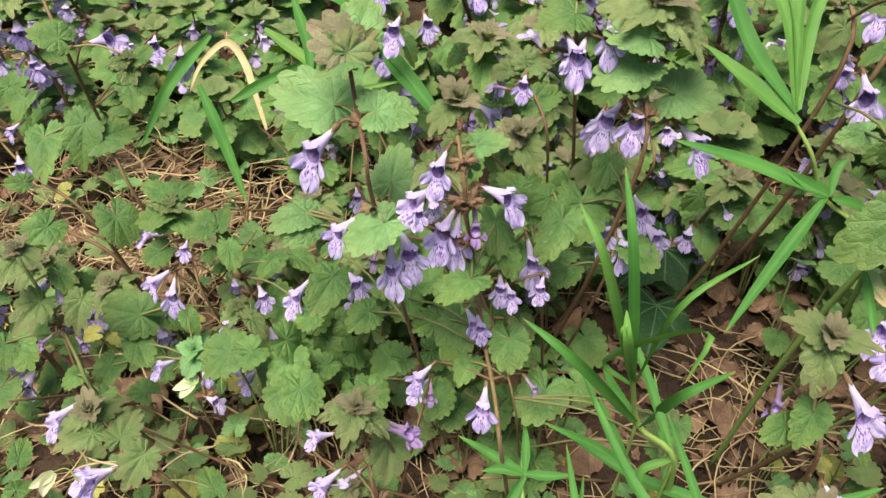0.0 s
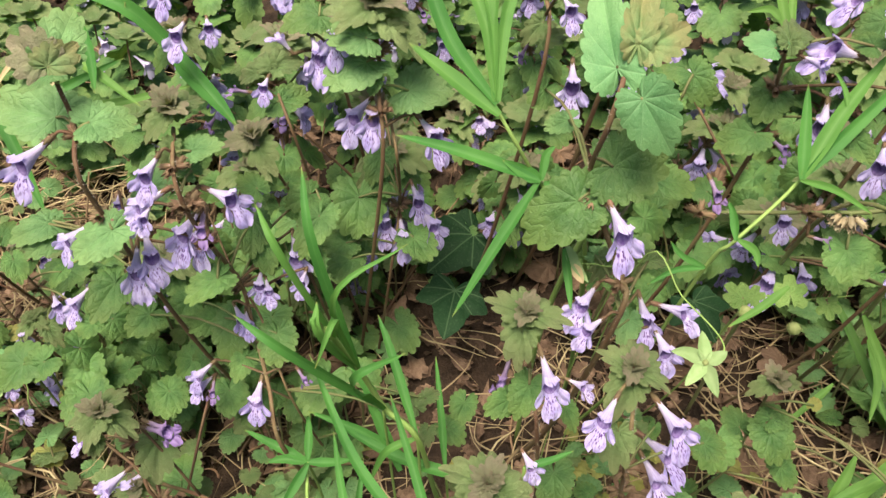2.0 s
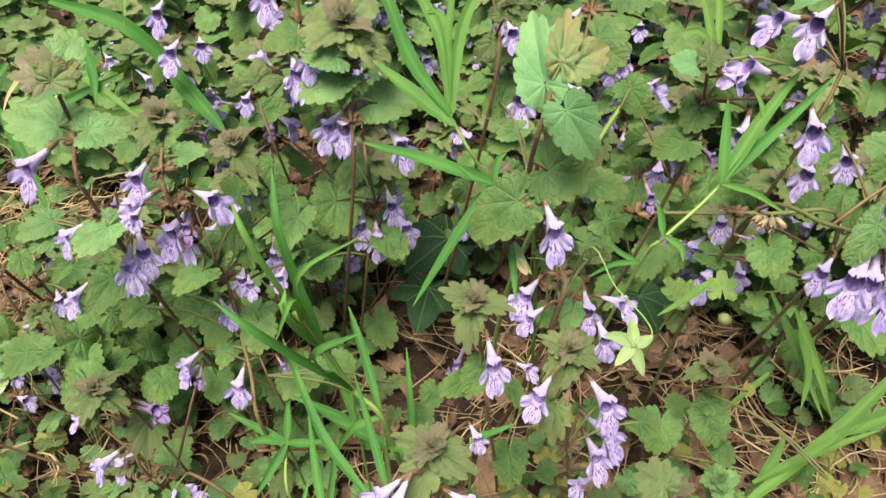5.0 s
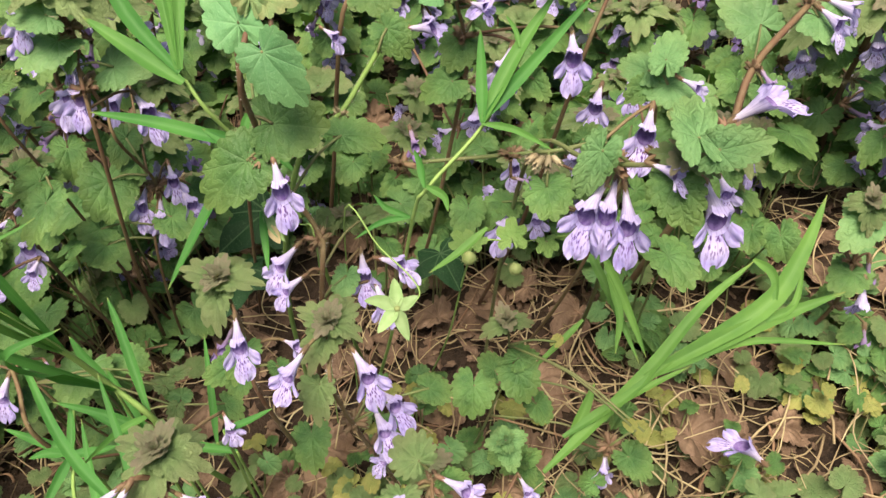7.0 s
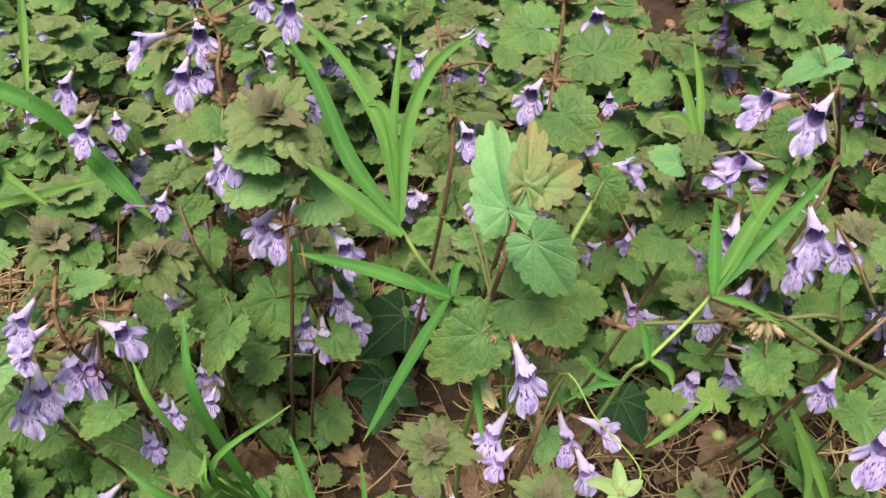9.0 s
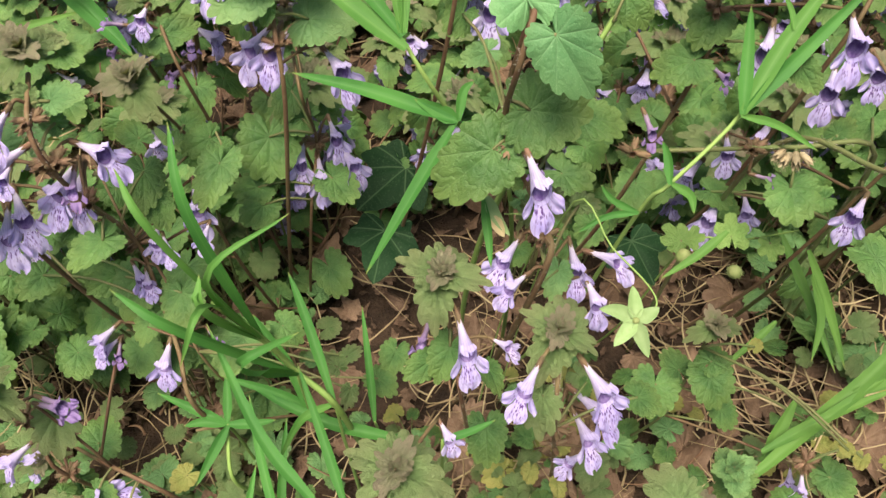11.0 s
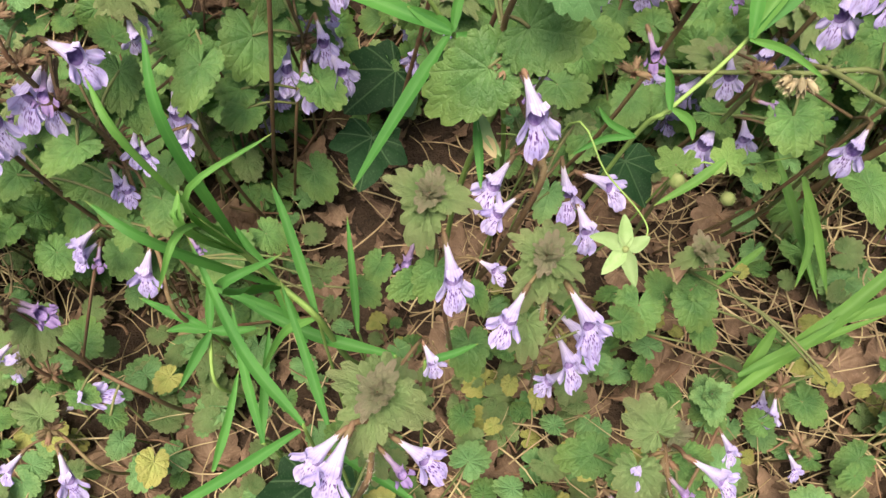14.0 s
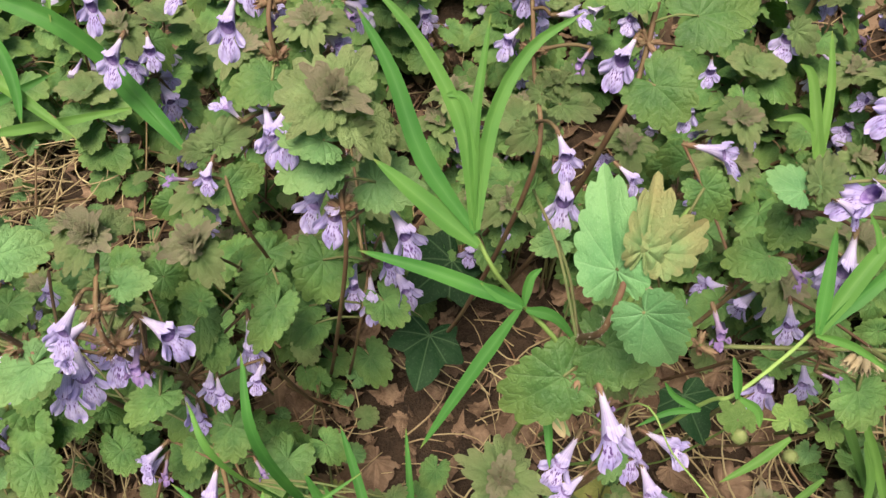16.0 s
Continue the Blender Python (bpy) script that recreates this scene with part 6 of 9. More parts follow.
p.leaf((0.1660, 0.0765, 0.0821), (0.93, -0.37, 0.09), (-0.18, -0.24, 0.95), 0.0092, "leaf", 0.95, stalk=(0.1628, 0.0647, 0.0805))
p.leaf((0.1425, 0.0802, 0.0878), (-0.99, 0.05, -0.16), (-0.17, -0.16, 0.97), 0.0114, "leaf", 1.14, stalk=(0.1591, 0.0642, 0.0905))
p.rosette((0.1775, 0.0916, 0.0922), (-0.11, -0.08, 0.99), 0.0080, 54, ("fresh", "fresh"))
p.flower((0.1478, 0.0704, 0.1166), (0.1418, 0.0662, 0.1171), stalk=(0.1516, 0.0708, 0.1147))
p.flower((0.1518, 0.0671, 0.1249), (0.1607, 0.0574, 0.1290), stalk=(0.1516, 0.0733, 0.1161))
p.flower((0.1502, 0.0670, 0.1143), (0.1536, 0.0601, 0.1155), wilted=True)
p.flower((0.1452, 0.0728, 0.0797), (0.1510, 0.0621, 0.0817), wilted=True, stalk=(0.1628, 0.0647, 0.0805))
p.flower((0.1792, 0.0841, 0.0866), (0.1800, 0.0799, 0.0868), stalk=(0.1628, 0.0647, 0.0805))
p.whorl((0.1516, 0.0708, 0.1147), (0, 0, 1), 6, 0.0178)

p = Plant("ground_ivy", (0.2323, 0.0997, -0.0117), "creeping ground ivy with small lilac flowers over dry litter", "plant", "ground ivy")
p.stem([(0.2323, 0.0997, -0.0117), (0.2295, 0.0905, 0.0173), (0.2268, 0.0859, 0.0402), (0.2241, 0.0961, 0.0458), (0.2209, 0.1095, 0.0533)], 0.0005, 0.0004)
p.flower((0.2193, 0.1045, 0.0512), (0.2139, 0.0931, 0.0505))
p.flower((0.2209, 0.0881, 0.0417), (0.2219, 0.0773, 0.0422), stalk=(0.2261, 0.0885, 0.0416))
p.leaf((0.2260, 0.0995, 0.0534), (0.48, -0.88, -0.03), (-0.33, -0.21, 0.92), 0.0115, "round", 0.95, stalk=(0.2225, 0.1028, 0.0496))
p.leaf((0.2314, 0.1068, 0.0576), (0.94, 0.28, 0.17), (-0.12, -0.19, 0.97), 0.0064, "yellow", 0.91, stalk=(0.2217, 0.1062, 0.0515))
p.leaf((0.2120, 0.0955, 0.0479), (-0.51, 0.83, -0.22), (-0.43, -0.02, 0.90), 0.0085, "round", 0.95, stalk=(0.2233, 0.0994, 0.0477))
p.whorl((0.2217, 0.1062, 0.0515), (0, 0, 1), 7, 0.0191)
p.whorl((0.2261, 0.0885, 0.0416), (0, 0, 1), 8, 0.0199)

p = Plant("ground_ivy", (0.1989, 0.1934, -0.0129), "overhanging ground ivy shoot with pale lilac trumpet flowers", "plant", "ground ivy")
p.stem([(0.1989, 0.1934, -0.0129), (0.2016, 0.1829, 0.0729), (0.2039, 0.1634, 0.1431), (0.2060, 0.1282, 0.1652), (0.2033, 0.1054, 0.1807), (0.2113, 0.0914, 0.1908), (0.2207, 0.0862, 0.2014)], 0.0008, 0.0006, "green_stem", hairs=320)
p.flower((0.2064, 0.1087, 0.1754), (0.1900, 0.0817, 0.1715))
p.flower((0.2071, 0.1064, 0.1743), (0.2000, 0.0799, 0.1706), stalk=(0.2040, 0.1111, 0.1768))
p.flower((0.2027, 0.1056, 0.1771), (0.1874, 0.0894, 0.1744))
p.flower((0.2289, 0.1386, 0.1726), (0.2144, 0.1140, 0.1693), stalk=(0.2060, 0.1282, 0.1652))
p.flower((0.2032, 0.0916, 0.1917), (0.2087, 0.0848, 0.1923), stalk=(0.2093, 0.0949, 0.1883))
p.flower((0.2185, 0.0932, 0.1849), (0.2144, 0.0701, 0.1823), stalk=(0.2093, 0.0949, 0.1883))
p.flower((0.2199, 0.0929, 0.1970), (0.2310, 0.0892, 0.2088), stalk=(0.2160, 0.0888, 0.1961))
p.flower((0.2243, 0.0962, 0.1820), (0.2238, 0.0883, 0.1810), stalk=(0.2073, 0.0984, 0.1858))
p.leaf((0.1982, 0.1027, 0.1874), (-0.56, -0.43, -0.71), (-0.39, -0.62, 0.68), 0.0124, "fresh", 0.76, stalk=(0.2053, 0.1019, 0.1832))
p.leaf((0.2084, 0.0870, 0.1891), (0.01, -0.78, -0.63), (-0.45, -0.57, 0.69), 0.0119, "leaf", 1.04, stalk=(0.2113, 0.0914, 0.1908))
p.leaf((0.2095, 0.0846, 0.2016), (0.13, 0.96, 0.23), (-0.18, -0.21, 0.96), 0.0144, "fresh", 0.68, stalk=(0.2160, 0.0888, 0.1961))
p.leaf((0.2122, 0.0809, 0.2009), (0.87, -0.29, 0.39), (-0.48, -0.56, 0.67), 0.0114, "fresh", 0.85, stalk=(0.2184, 0.0875, 0.1987))
p.rosette((0.2104, 0.0890, 0.1941), (-0.14, -0.17, 0.97), 0.0072, 87, ("purple", "purple",))
p.whorl((0.2033, 0.1054, 0.1807), (0, 0, 1), 5, 0.0190)
p.whorl((0.2093, 0.0949, 0.1883), (0, 0, 1), 7, 0.0171)
p.whorl((0.2184, 0.0875, 0.1987), (0, 0, 1), 8, 0.0169)

p = Plant("ground_ivy", (0.2171, 0.1978, -0.0114), "ground ivy with a pale green leafy crown", "plant", "ground ivy")
p.stem([(0.2171, 0.1978, -0.0114), (0.2262, 0.1677, 0.0699), (0.2352, 0.1527, 0.1452), (0.2415, 0.1578, 0.1518), (0.2337, 0.1504, 0.1762)], 0.0007, 0.0005)
p.leaf((0.2303, 0.1471, 0.1773), (-0.65, 0.73, 0.21), (-0.32, -0.52, 0.79), 0.0107, "fresh", 1.04, stalk=(0.2337, 0.1504, 0.1762))
p.leaf((0.2323, 0.1424, 0.1832), (0.44, 0.66, 0.61), (-0.48, -0.40, 0.78), 0.0118, "fresh", 0.90, stalk=(0.2337, 0.1504, 0.1762))
p.leaf((0.2345, 0.1426, 0.1751), (0.82, -0.57, 0.00), (-0.21, -0.31, 0.93), 0.0155, "fresh", 0.95, stalk=(0.2337, 0.1504, 0.1762))
p.leaf((0.2294, 0.1443, 0.1749), (-0.89, -0.25, -0.39), (-0.20, -0.55, 0.81), 0.0088, "leaf", 0.94, stalk=(0.2337, 0.1504, 0.1762))
p.flower((0.2353, 0.1403, 0.1789), (0.2393, 0.1341, 0.1786), stalk=(0.2337, 0.1504, 0.1762))
p.flower((0.2510, 0.1996, 0.1453), (0.2467, 0.1814, 0.1430), stalk=(0.2383, 0.1552, 0.1485))
p.leaf((0.2460, 0.1800, 0.1340), (-0.71, -0.56, -0.42), (-0.18, -0.44, 0.88), 0.0118, "leaf", 0.88, stalk=(0.2329, 0.1564, 0.1264))
p.whorl((0.2337, 0.1504, 0.1762), (0, 0, 1), 7, 0.0166)

p = Plant("ground_ivy", (0.1664, 0.2363, -0.0162), "ground ivy with pale crown and large violet flowers", "plant", "ground ivy")
p.stem([(0.1664, 0.2363, -0.0162), (0.1764, 0.2029, 0.0732), (0.1864, 0.1862, 0.1565), (0.1886, 0.1913, 0.1661), (0.1827, 0.1830, 0.1885)], 0.0008, 0.0006, hairs=320)
p.leaf((0.1775, 0.1801, 0.1901), (-0.72, 0.66, 0.18), (-0.20, -0.46, 0.86), 0.0097, "pale", 1.04, stalk=(0.1827, 0.1830, 0.1885))
p.leaf((0.1819, 0.1808, 0.1911), (0.62, 0.70, 0.35), (-0.10, -0.37, 0.93), 0.0130, "olive", 0.74, stalk=(0.1827, 0.1830, 0.1885))
p.leaf((0.1814, 0.1809, 0.1916), (-0.17, 0.87, 0.47), (-0.31, -0.50, 0.81), 0.0079, "olive", 0.86, stalk=(0.1827, 0.1830, 0.1885))
p.leaf((0.1872, 0.1893, 0.1702), (-0.58, -0.67, -0.46), (-0.10, -0.50, 0.86), 0.0125, "leaf", 1.11, stalk=(0.1871, 0.1892, 0.1717))
p.leaf((0.1819, 0.1838, 0.1588), (-0.95, 0.04, -0.31), (-0.29, -0.54, 0.79), 0.0128, "leaf", 1.14, stalk=(0.1864, 0.1862, 0.1565))
p.leaf((0.1926, 0.1939, 0.1758), (0.54, -0.81, -0.23), (-0.38, -0.48, 0.79), 0.0081, "leaf", 0.93, stalk=(0.1871, 0.1892, 0.1717))
p.flower((0.1857, 0.1810, 0.1872), (0.1923, 0.1735, 0.1873))
p.flower((0.2056, 0.1797, 0.1858), (0.1872, 0.1778, 0.1931), stalk=(0.1842, 0.1851, 0.1829))
p.flower((0.2017, 0.1833, 0.1705), (0.1900, 0.1628, 0.1677), stalk=(0.1871, 0.1892, 0.1717))
p.flower((0.2180, 0.1769, 0.1766), (0.2106, 0.1502, 0.1731), stalk=(0.1871, 0.1892, 0.1717))
p.flower((0.2430, 0.2024, 0.1388), (0.2320, 0.1840, 0.1361))
p.flower((0.1744, 0.2352, 0.1516), (0.1907, 0.2248, 0.1572), stalk=(0.1839, 0.1904, 0.1357))
p.flower((0.1873, 0.1862, 0.1565), (0.1924, 0.1739, 0.1547), wilted=True)
p.leaf((0.2059, 0.1788, 0.1903), (-0.55, 0.82, 0.16), (-0.36, -0.40, 0.84), 0.0087, "leaf", 0.93, stalk=(0.1827, 0.1830, 0.1885))
p.leaf((0.2040, 0.1678, 0.1662), (0.18, -0.92, -0.34), (-0.50, -0.39, 0.77), 0.0094, "leaf", 0.89, stalk=(0.1875, 0.1888, 0.1613))
p.whorl((0.1827, 0.1830, 0.1885), (0, 0, 1), 7, 0.0189)
p.whorl((0.1871, 0.1892, 0.1717), (0, 0, 1), 5, 0.0179)
p.whorl((0.1864, 0.1862, 0.1565), (0, 0, 1), 5, 0.0167)

p = Plant("ground_ivy", (0.2488, 0.2005, -0.0078), "prostrate ground ivy stem with dry straw-coloured flower cups", "plant", "ground ivy")
p.stem([(0.2488, 0.2005, -0.0078), (0.2403, 0.1720, 0.0693), (0.2317, 0.1578, 0.1404), (0.2089, 0.1619, 0.1423), (0.1837, 0.1644, 0.1422), (0.1621, 0.1665, 0.1422)], 0.0009, 0.0006, "green_stem", hairs=320)
p.cup((0.2060, 0.1596, 0.1420), (0.1990, 0.1535, 0.1408))
p.cup((0.2084, 0.1602, 0.1414), (0.2046, 0.1511, 0.1401))
p.cup((0.2097, 0.1594, 0.1419), (0.2121, 0.1521, 0.1409))
p.cup((0.2040, 0.1601, 0.1430), (0.1968, 0.1558, 0.1425))
p.leaf((0.2062, 0.1535, 0.1348), (0.01, -0.91, -0.42), (-0.12, -0.42, 0.90), 0.0126, "leaf", 1.39, stalk=(0.2089, 0.1619, 0.1423))
p.flower((0.2300, 0.1510, 0.1320), (0.2175, 0.1393, 0.1299), stalk=(0.2339, 0.1614, 0.1226))
p.flower((0.1962, 0.1602, 0.1353), (0.2039, 0.1533, 0.1370), wilted=True, stalk=(0.1963, 0.1632, 0.1422))
p.flower((0.2062, 0.1822, 0.1046), (0.1929, 0.1654, 0.1018), stalk=(0.2360, 0.1649, 0.1048))
p.flower((0.2130, 0.1807, 0.1053), (0.2101, 0.1665, 0.1034), stalk=(0.2360, 0.1649, 0.1048))
p.flower((0.2083, 0.1952, 0.1195), (0.2037, 0.1800, 0.1177), stalk=(0.2339, 0.1614, 0.1226))
p.leaf((0.1993, 0.1783, 0.1094), (0.81, -0.58, -0.08), (-0.11, -0.28, 0.95), 0.0101, "round", 0.95, stalk=(0.2360, 0.1649, 0.1048))
p.leaf((0.2204, 0.1626, 0.1452), (0.81, 0.27, 0.52), (-0.42, -0.36, 0.84), 0.0076, "leaf", 0.95, stalk=(0.2203, 0.1599, 0.1413))
p.flower((0.1661, 0.1753, 0.1500), (0.1664, 0.1604, 0.1483), wilted=True, stalk=(0.1675, 0.1660, 0.1422))
p.whorl((0.1963, 0.1632, 0.1422), (0, 0, 1), 8, 0.0171)
p.whorl((0.1621, 0.1665, 0.1422), (0, 0, 1), 5, 0.0180)

p = Plant("ground_ivy", (0.1325, 0.2920, -0.0188), "ground ivy with dark green leaves and violet flowers in the thicket", "plant", "ground ivy")
p.stem([(0.1325, 0.2920, -0.0188), (0.1423, 0.2593, 0.0688), (0.1521, 0.2430, 0.1504), (0.1608, 0.2533, 0.1628), (0.1671, 0.2696, 0.1815), (0.1721, 0.2846, 0.1986)], 0.0011, 0.0008)
p.leaf((0.1645, 0.2475, 0.1660), (0.60, -0.77, -0.20), (-0.36, -0.48, 0.80), 0.0179, "round", 1.20, stalk=(0.1608, 0.2533, 0.1628))
p.leaf((0.1785, 0.2622, 0.1810), (0.98, 0.03, 0.19), (-0.15, -0.53, 0.84), 0.0219, "leaf", 1.14, stalk=(0.1655, 0.2655, 0.1768))
p.leaf((0.1589, 0.2718, 0.1878), (-0.92, 0.38, -0.07), (-0.26, -0.47, 0.84), 0.0184, "round", 1.13, stalk=(0.1683, 0.2734, 0.1858))
p.leaf((0.1899, 0.2732, 0.1943), (-0.94, 0.34, 0.05), (-0.13, -0.48, 0.87), 0.0127, "leaf", 0.95, stalk=(0.1708, 0.2809, 0.1943))
p.flower((0.1624, 0.2657, 0.1727), (0.1470, 0.2457, 0.1696), stalk=(0.1639, 0.2614, 0.1722))
p.flower((0.1840, 0.2845, 0.1925), (0.1780, 0.2593, 0.1890), stalk=(0.1708, 0.2809, 0.1943))
p.flower((0.1841, 0.2558, 0.1705), (0.1816, 0.2479, 0.1695), stalk=(0.1639, 0.2614, 0.1722))
p.flower((0.1794, 0.2490, 0.1604), (0.1735, 0.2376, 0.1588), stalk=(0.1608, 0.2533, 0.1628))
p.whorl((0.1639, 0.2614, 0.1722), (0, 0, 1), 6, 0.0180)
p.whorl((0.1708, 0.2809, 0.1943), (0, 0, 1), 6, 0.0164)

p = Plant("ground_ivy", (0.2051, 0.2329, -0.0120), "ground ivy with dark green leaves and violet flowers in the thicket", "plant", "ground ivy")
p.stem([(0.2051, 0.2329, -0.0120), (0.2151, 0.1993, 0.0779), (0.2252, 0.1825, 0.1619), (0.2375, 0.1954, 0.1776)], 0.0009, 0.0006)
p.flower((0.2272, 0.2093, 0.1909), (0.2071, 0.2042, 0.1940), stalk=(0.2375, 0.1954, 0.1776))
p.leaf((0.2226, 0.2008, 0.1865), (-0.77, -0.10, -0.64), (-0.55, -0.41, 0.73), 0.0121, "leaf", 1.14, stalk=(0.2375, 0.1954, 0.1776))
p.leaf((0.2295, 0.2219, 0.2113), (0.94, 0.13, 0.32), (-0.25, -0.41, 0.88), 0.0111, "leaf", 1.23, stalk=(0.2375, 0.1954, 0.1776))
p.leaf((0.2364, 0.2122, 0.2012), (-0.95, 0.06, -0.29), (-0.30, -0.32, 0.90), 0.0160, "pale", 0.76, stalk=(0.2375, 0.1954, 0.1776))
p.flower((0.2206, 0.1851, 0.2077), (0.2034, 0.1704, 0.2048), stalk=(0.2375, 0.1954, 0.1776))
p.leaf((0.1979, 0.2276, 0.2129), (-0.92, -0.18, -0.34), (-0.17, -0.59, 0.79), 0.0068, "olive", 0.95)
p.leaf((0.1852, 0.2220, 0.2050), (0.79, -0.49, -0.36), (-0.02, -0.61, 0.79), 0.0089, "olive", 0.95)

p = Plant("ground_ivy", (0.0936, 0.2614, -0.0237), "ground ivy with dark green leaves and violet flowers in the thicket", "plant", "ground ivy")
p.stem([(0.0936, 0.2614, -0.0237), (0.1052, 0.2226, 0.0793), (0.1169, 0.2032, 0.1763), (0.1176, 0.2207, 0.1955), (0.1173, 0.2349, 0.2108)], 0.0008, 0.0006)
p.leaf((0.1235, 0.2113, 0.1922), (0.98, -0.13, 0.12), (-0.17, -0.51, 0.85), 0.0112, "olive", 0.95, stalk=(0.1174, 0.2164, 0.1907))
p.leaf((0.1189, 0.2138, 0.1936), (-0.50, 0.78, 0.37), (-0.29, -0.55, 0.78), 0.0074, "olive", 0.88, stalk=(0.1174, 0.2164, 0.1907))
p.leaf((0.1162, 0.2074, 0.1870), (-0.76, -0.48, -0.43), (-0.07, -0.60, 0.80), 0.0087, "olive", 0.93, stalk=(0.1172, 0.2120, 0.1859))
p.leaf((0.1262, 0.2164, 0.1977), (0.99, 0.14, 0.06), (-0.01, -0.36, 0.93), 0.0080, "olive", 0.91, stalk=(0.1176, 0.2207, 0.1955))
p.rosette((0.1223, 0.2155, 0.1964), (-0.05, -0.23, 0.97), 0.0066, 156, ("olive", "olive",))
p.flower((0.1172, 0.1914, 0.2031), (0.1190, 0.1793, 0.2015), stalk=(0.1172, 0.2120, 0.1859))
p.flower((0.1322, 0.2226, 0.2012), (0.1263, 0.2152, 0.2002), wilted=True, stalk=(0.1175, 0.2243, 0.1993))
p.flower((0.1145, 0.2275, 0.2054), (0.1100, 0.2226, 0.2047))
p.flower((0.1215, 0.2282, 0.2074), (0.1273, 0.2253, 0.2099), stalk=(0.1174, 0.2314, 0.2070))
p.leaf((0.1126, 0.2336, 0.2147), (-0.84, -0.29, -0.45), (-0.14, -0.70, 0.70), 0.0075, "olive", 0.95, stalk=(0.1173, 0.2349, 0.2108))
p.leaf((0.1211, 0.2314, 0.2140), (0.87, -0.50, -0.01), (-0.28, -0.51, 0.81), 0.0079, "olive", 0.92, stalk=(0.1173, 0.2349, 0.2108))
p.whorl((0.1175, 0.2243, 0.1993), (0, 0, 1), 8, 0.0162)

p = Plant("ground_ivy", (0.0697, 0.3142, -0.0252), "ground ivy with dark green leaves and violet flowers in the thicket", "plant", "ground ivy")
p.stem([(0.0697, 0.3142, -0.0252), (0.0581, 0.2754, 0.0777), (0.0464, 0.2560, 0.1747), (0.0464, 0.2697, 0.1914), (0.0417, 0.2796, 0.2015)], 0.0009, 0.0006)
p.leaf((0.0453, 0.2477, 0.1726), (-0.95, -0.27, 0.14), (0.23, -0.35, 0.91), 0.0139, "leaf", 1.23, stalk=(0.0464, 0.2560, 0.1747))
p.leaf((0.0558, 0.2692, 0.1966), (-0.82, -0.44, -0.37), (0.02, -0.66, 0.75), 0.0086, "leaf", 0.94, stalk=(0.0464, 0.2697, 0.1914))
p.flower((0.0351, 0.2737, 0.1860), (0.0308, 0.2478, 0.1828), stalk=(0.0464, 0.2663, 0.1872))
p.flower((0.0318, 0.2753, 0.1932), (0.0147, 0.2645, 0.1936), stalk=(0.0440, 0.2747, 0.1964))
p.flower((0.0377, 0.2818, 0.1961), (0.0431, 0.2562, 0.1929), stalk=(0.0429, 0.2771, 0.1990))
p.flower((0.0732, 0.2828, 0.2036), (0.0701, 0.2605, 0.2004), stalk=(0.0440, 0.2747, 0.1964))
p.flower((0.0616, 0.2818, 0.2056), (0.0624, 0.2682, 0.2037), stalk=(0.0429, 0.2771, 0.1990))
p.flower((-0.0251, 0.3310, 0.1544), (-0.0293, 0.3040, 0.1513))
p.flower((-0.0177, 0.3157, 0.1414), (-0.0234, 0.2935, 0.1386))
p.flower((-0.0084, 0.3122, 0.1437), (-0.0052, 0.2976, 0.1418))
p.leaf((-0.0105, 0.3206, 0.1589), (0.69, 0.70, 0.21), (0.22, -0.47, 0.85), 0.0110, "olive", 0.89)
p.leaf((-0.0143, 0.3232, 0.1626), (-0.77, 0.27, 0.57), (0.39, -0.50, 0.77), 0.0068, "olive", 0.95)
p.leaf((-0.0087, 0.3168, 0.1565), (-0.53, -0.76, -0.38), (0.25, -0.57, 0.78), 0.0055, "leaf", 0.90)
p.flower((0.0351, 0.2433, 0.1607), (0.0290, 0.2448, 0.1696), stalk=(0.0493, 0.2609, 0.1505))
p.flower((0.0418, 0.2466, 0.1669), (0.0460, 0.2273, 0.1645), stalk=(0.0493, 0.2609, 0.1505))
p.leaf((0.0245, 0.2365, 0.1588), (-0.95, -0.16, -0.26), (-0.12, -0.61, 0.78), 0.0091, "olive", 0.95, stalk=(0.0493, 0.2609, 0.1505))
p.leaf((0.0298, 0.2382, 0.1608), (0.87, 0.47, 0.13), (0.12, -0.46, 0.88), 0.0076, "olive", 0.95, stalk=(0.0493, 0.2609, 0.1505))
p.leaf((0.0304, 0.2302, 0.1526), (0.99, -0.15, -0.09), (-0.00, -0.52, 0.86), 0.0101, "leaf", 0.95, stalk=(0.0493, 0.2609, 0.1505))
p.whorl((0.0464, 0.2663, 0.1872), (0, 0, 1), 6, 0.0199)
p.whorl((0.0440, 0.2747, 0.1964), (0, 0, 1), 6, 0.0190)
p.whorl((0.0464, 0.2560, 0.1747), (0, 0, 1), 6, 0.0184)

p = Plant("ground_ivy", (0.1803, 0.1522, -0.0163), "low ground ivy with round leaves on brown litter", "plant", "ground ivy")
p.stem([(0.1803, 0.1522, -0.0163), (0.1835, 0.1415, 0.0166), (0.1867, 0.1361, 0.0435), (0.1953, 0.1451, 0.0547), (0.1918, 0.1400, 0.0886)], 0.0006, 0.0004, "green_stem")
p.rosette((0.1904, 0.1376, 0.0917), (-0.07, -0.16, 0.99), 0.0082, 139, ("purple", "purple",))
p.leaf((0.1803, 0.1405, 0.0537), (-0.30, -0.84, -0.45), (-0.22, -0.40, 0.89), 0.0146, "round", 1.09, stalk=(0.1910, 0.1406, 0.0491))
p.leaf((0.1951, 0.1349, 0.0653), (0.13, -0.91, -0.38), (-0.16, -0.40, 0.90), 0.0139, "round", 1.04, stalk=(0.1944, 0.1438, 0.0632))
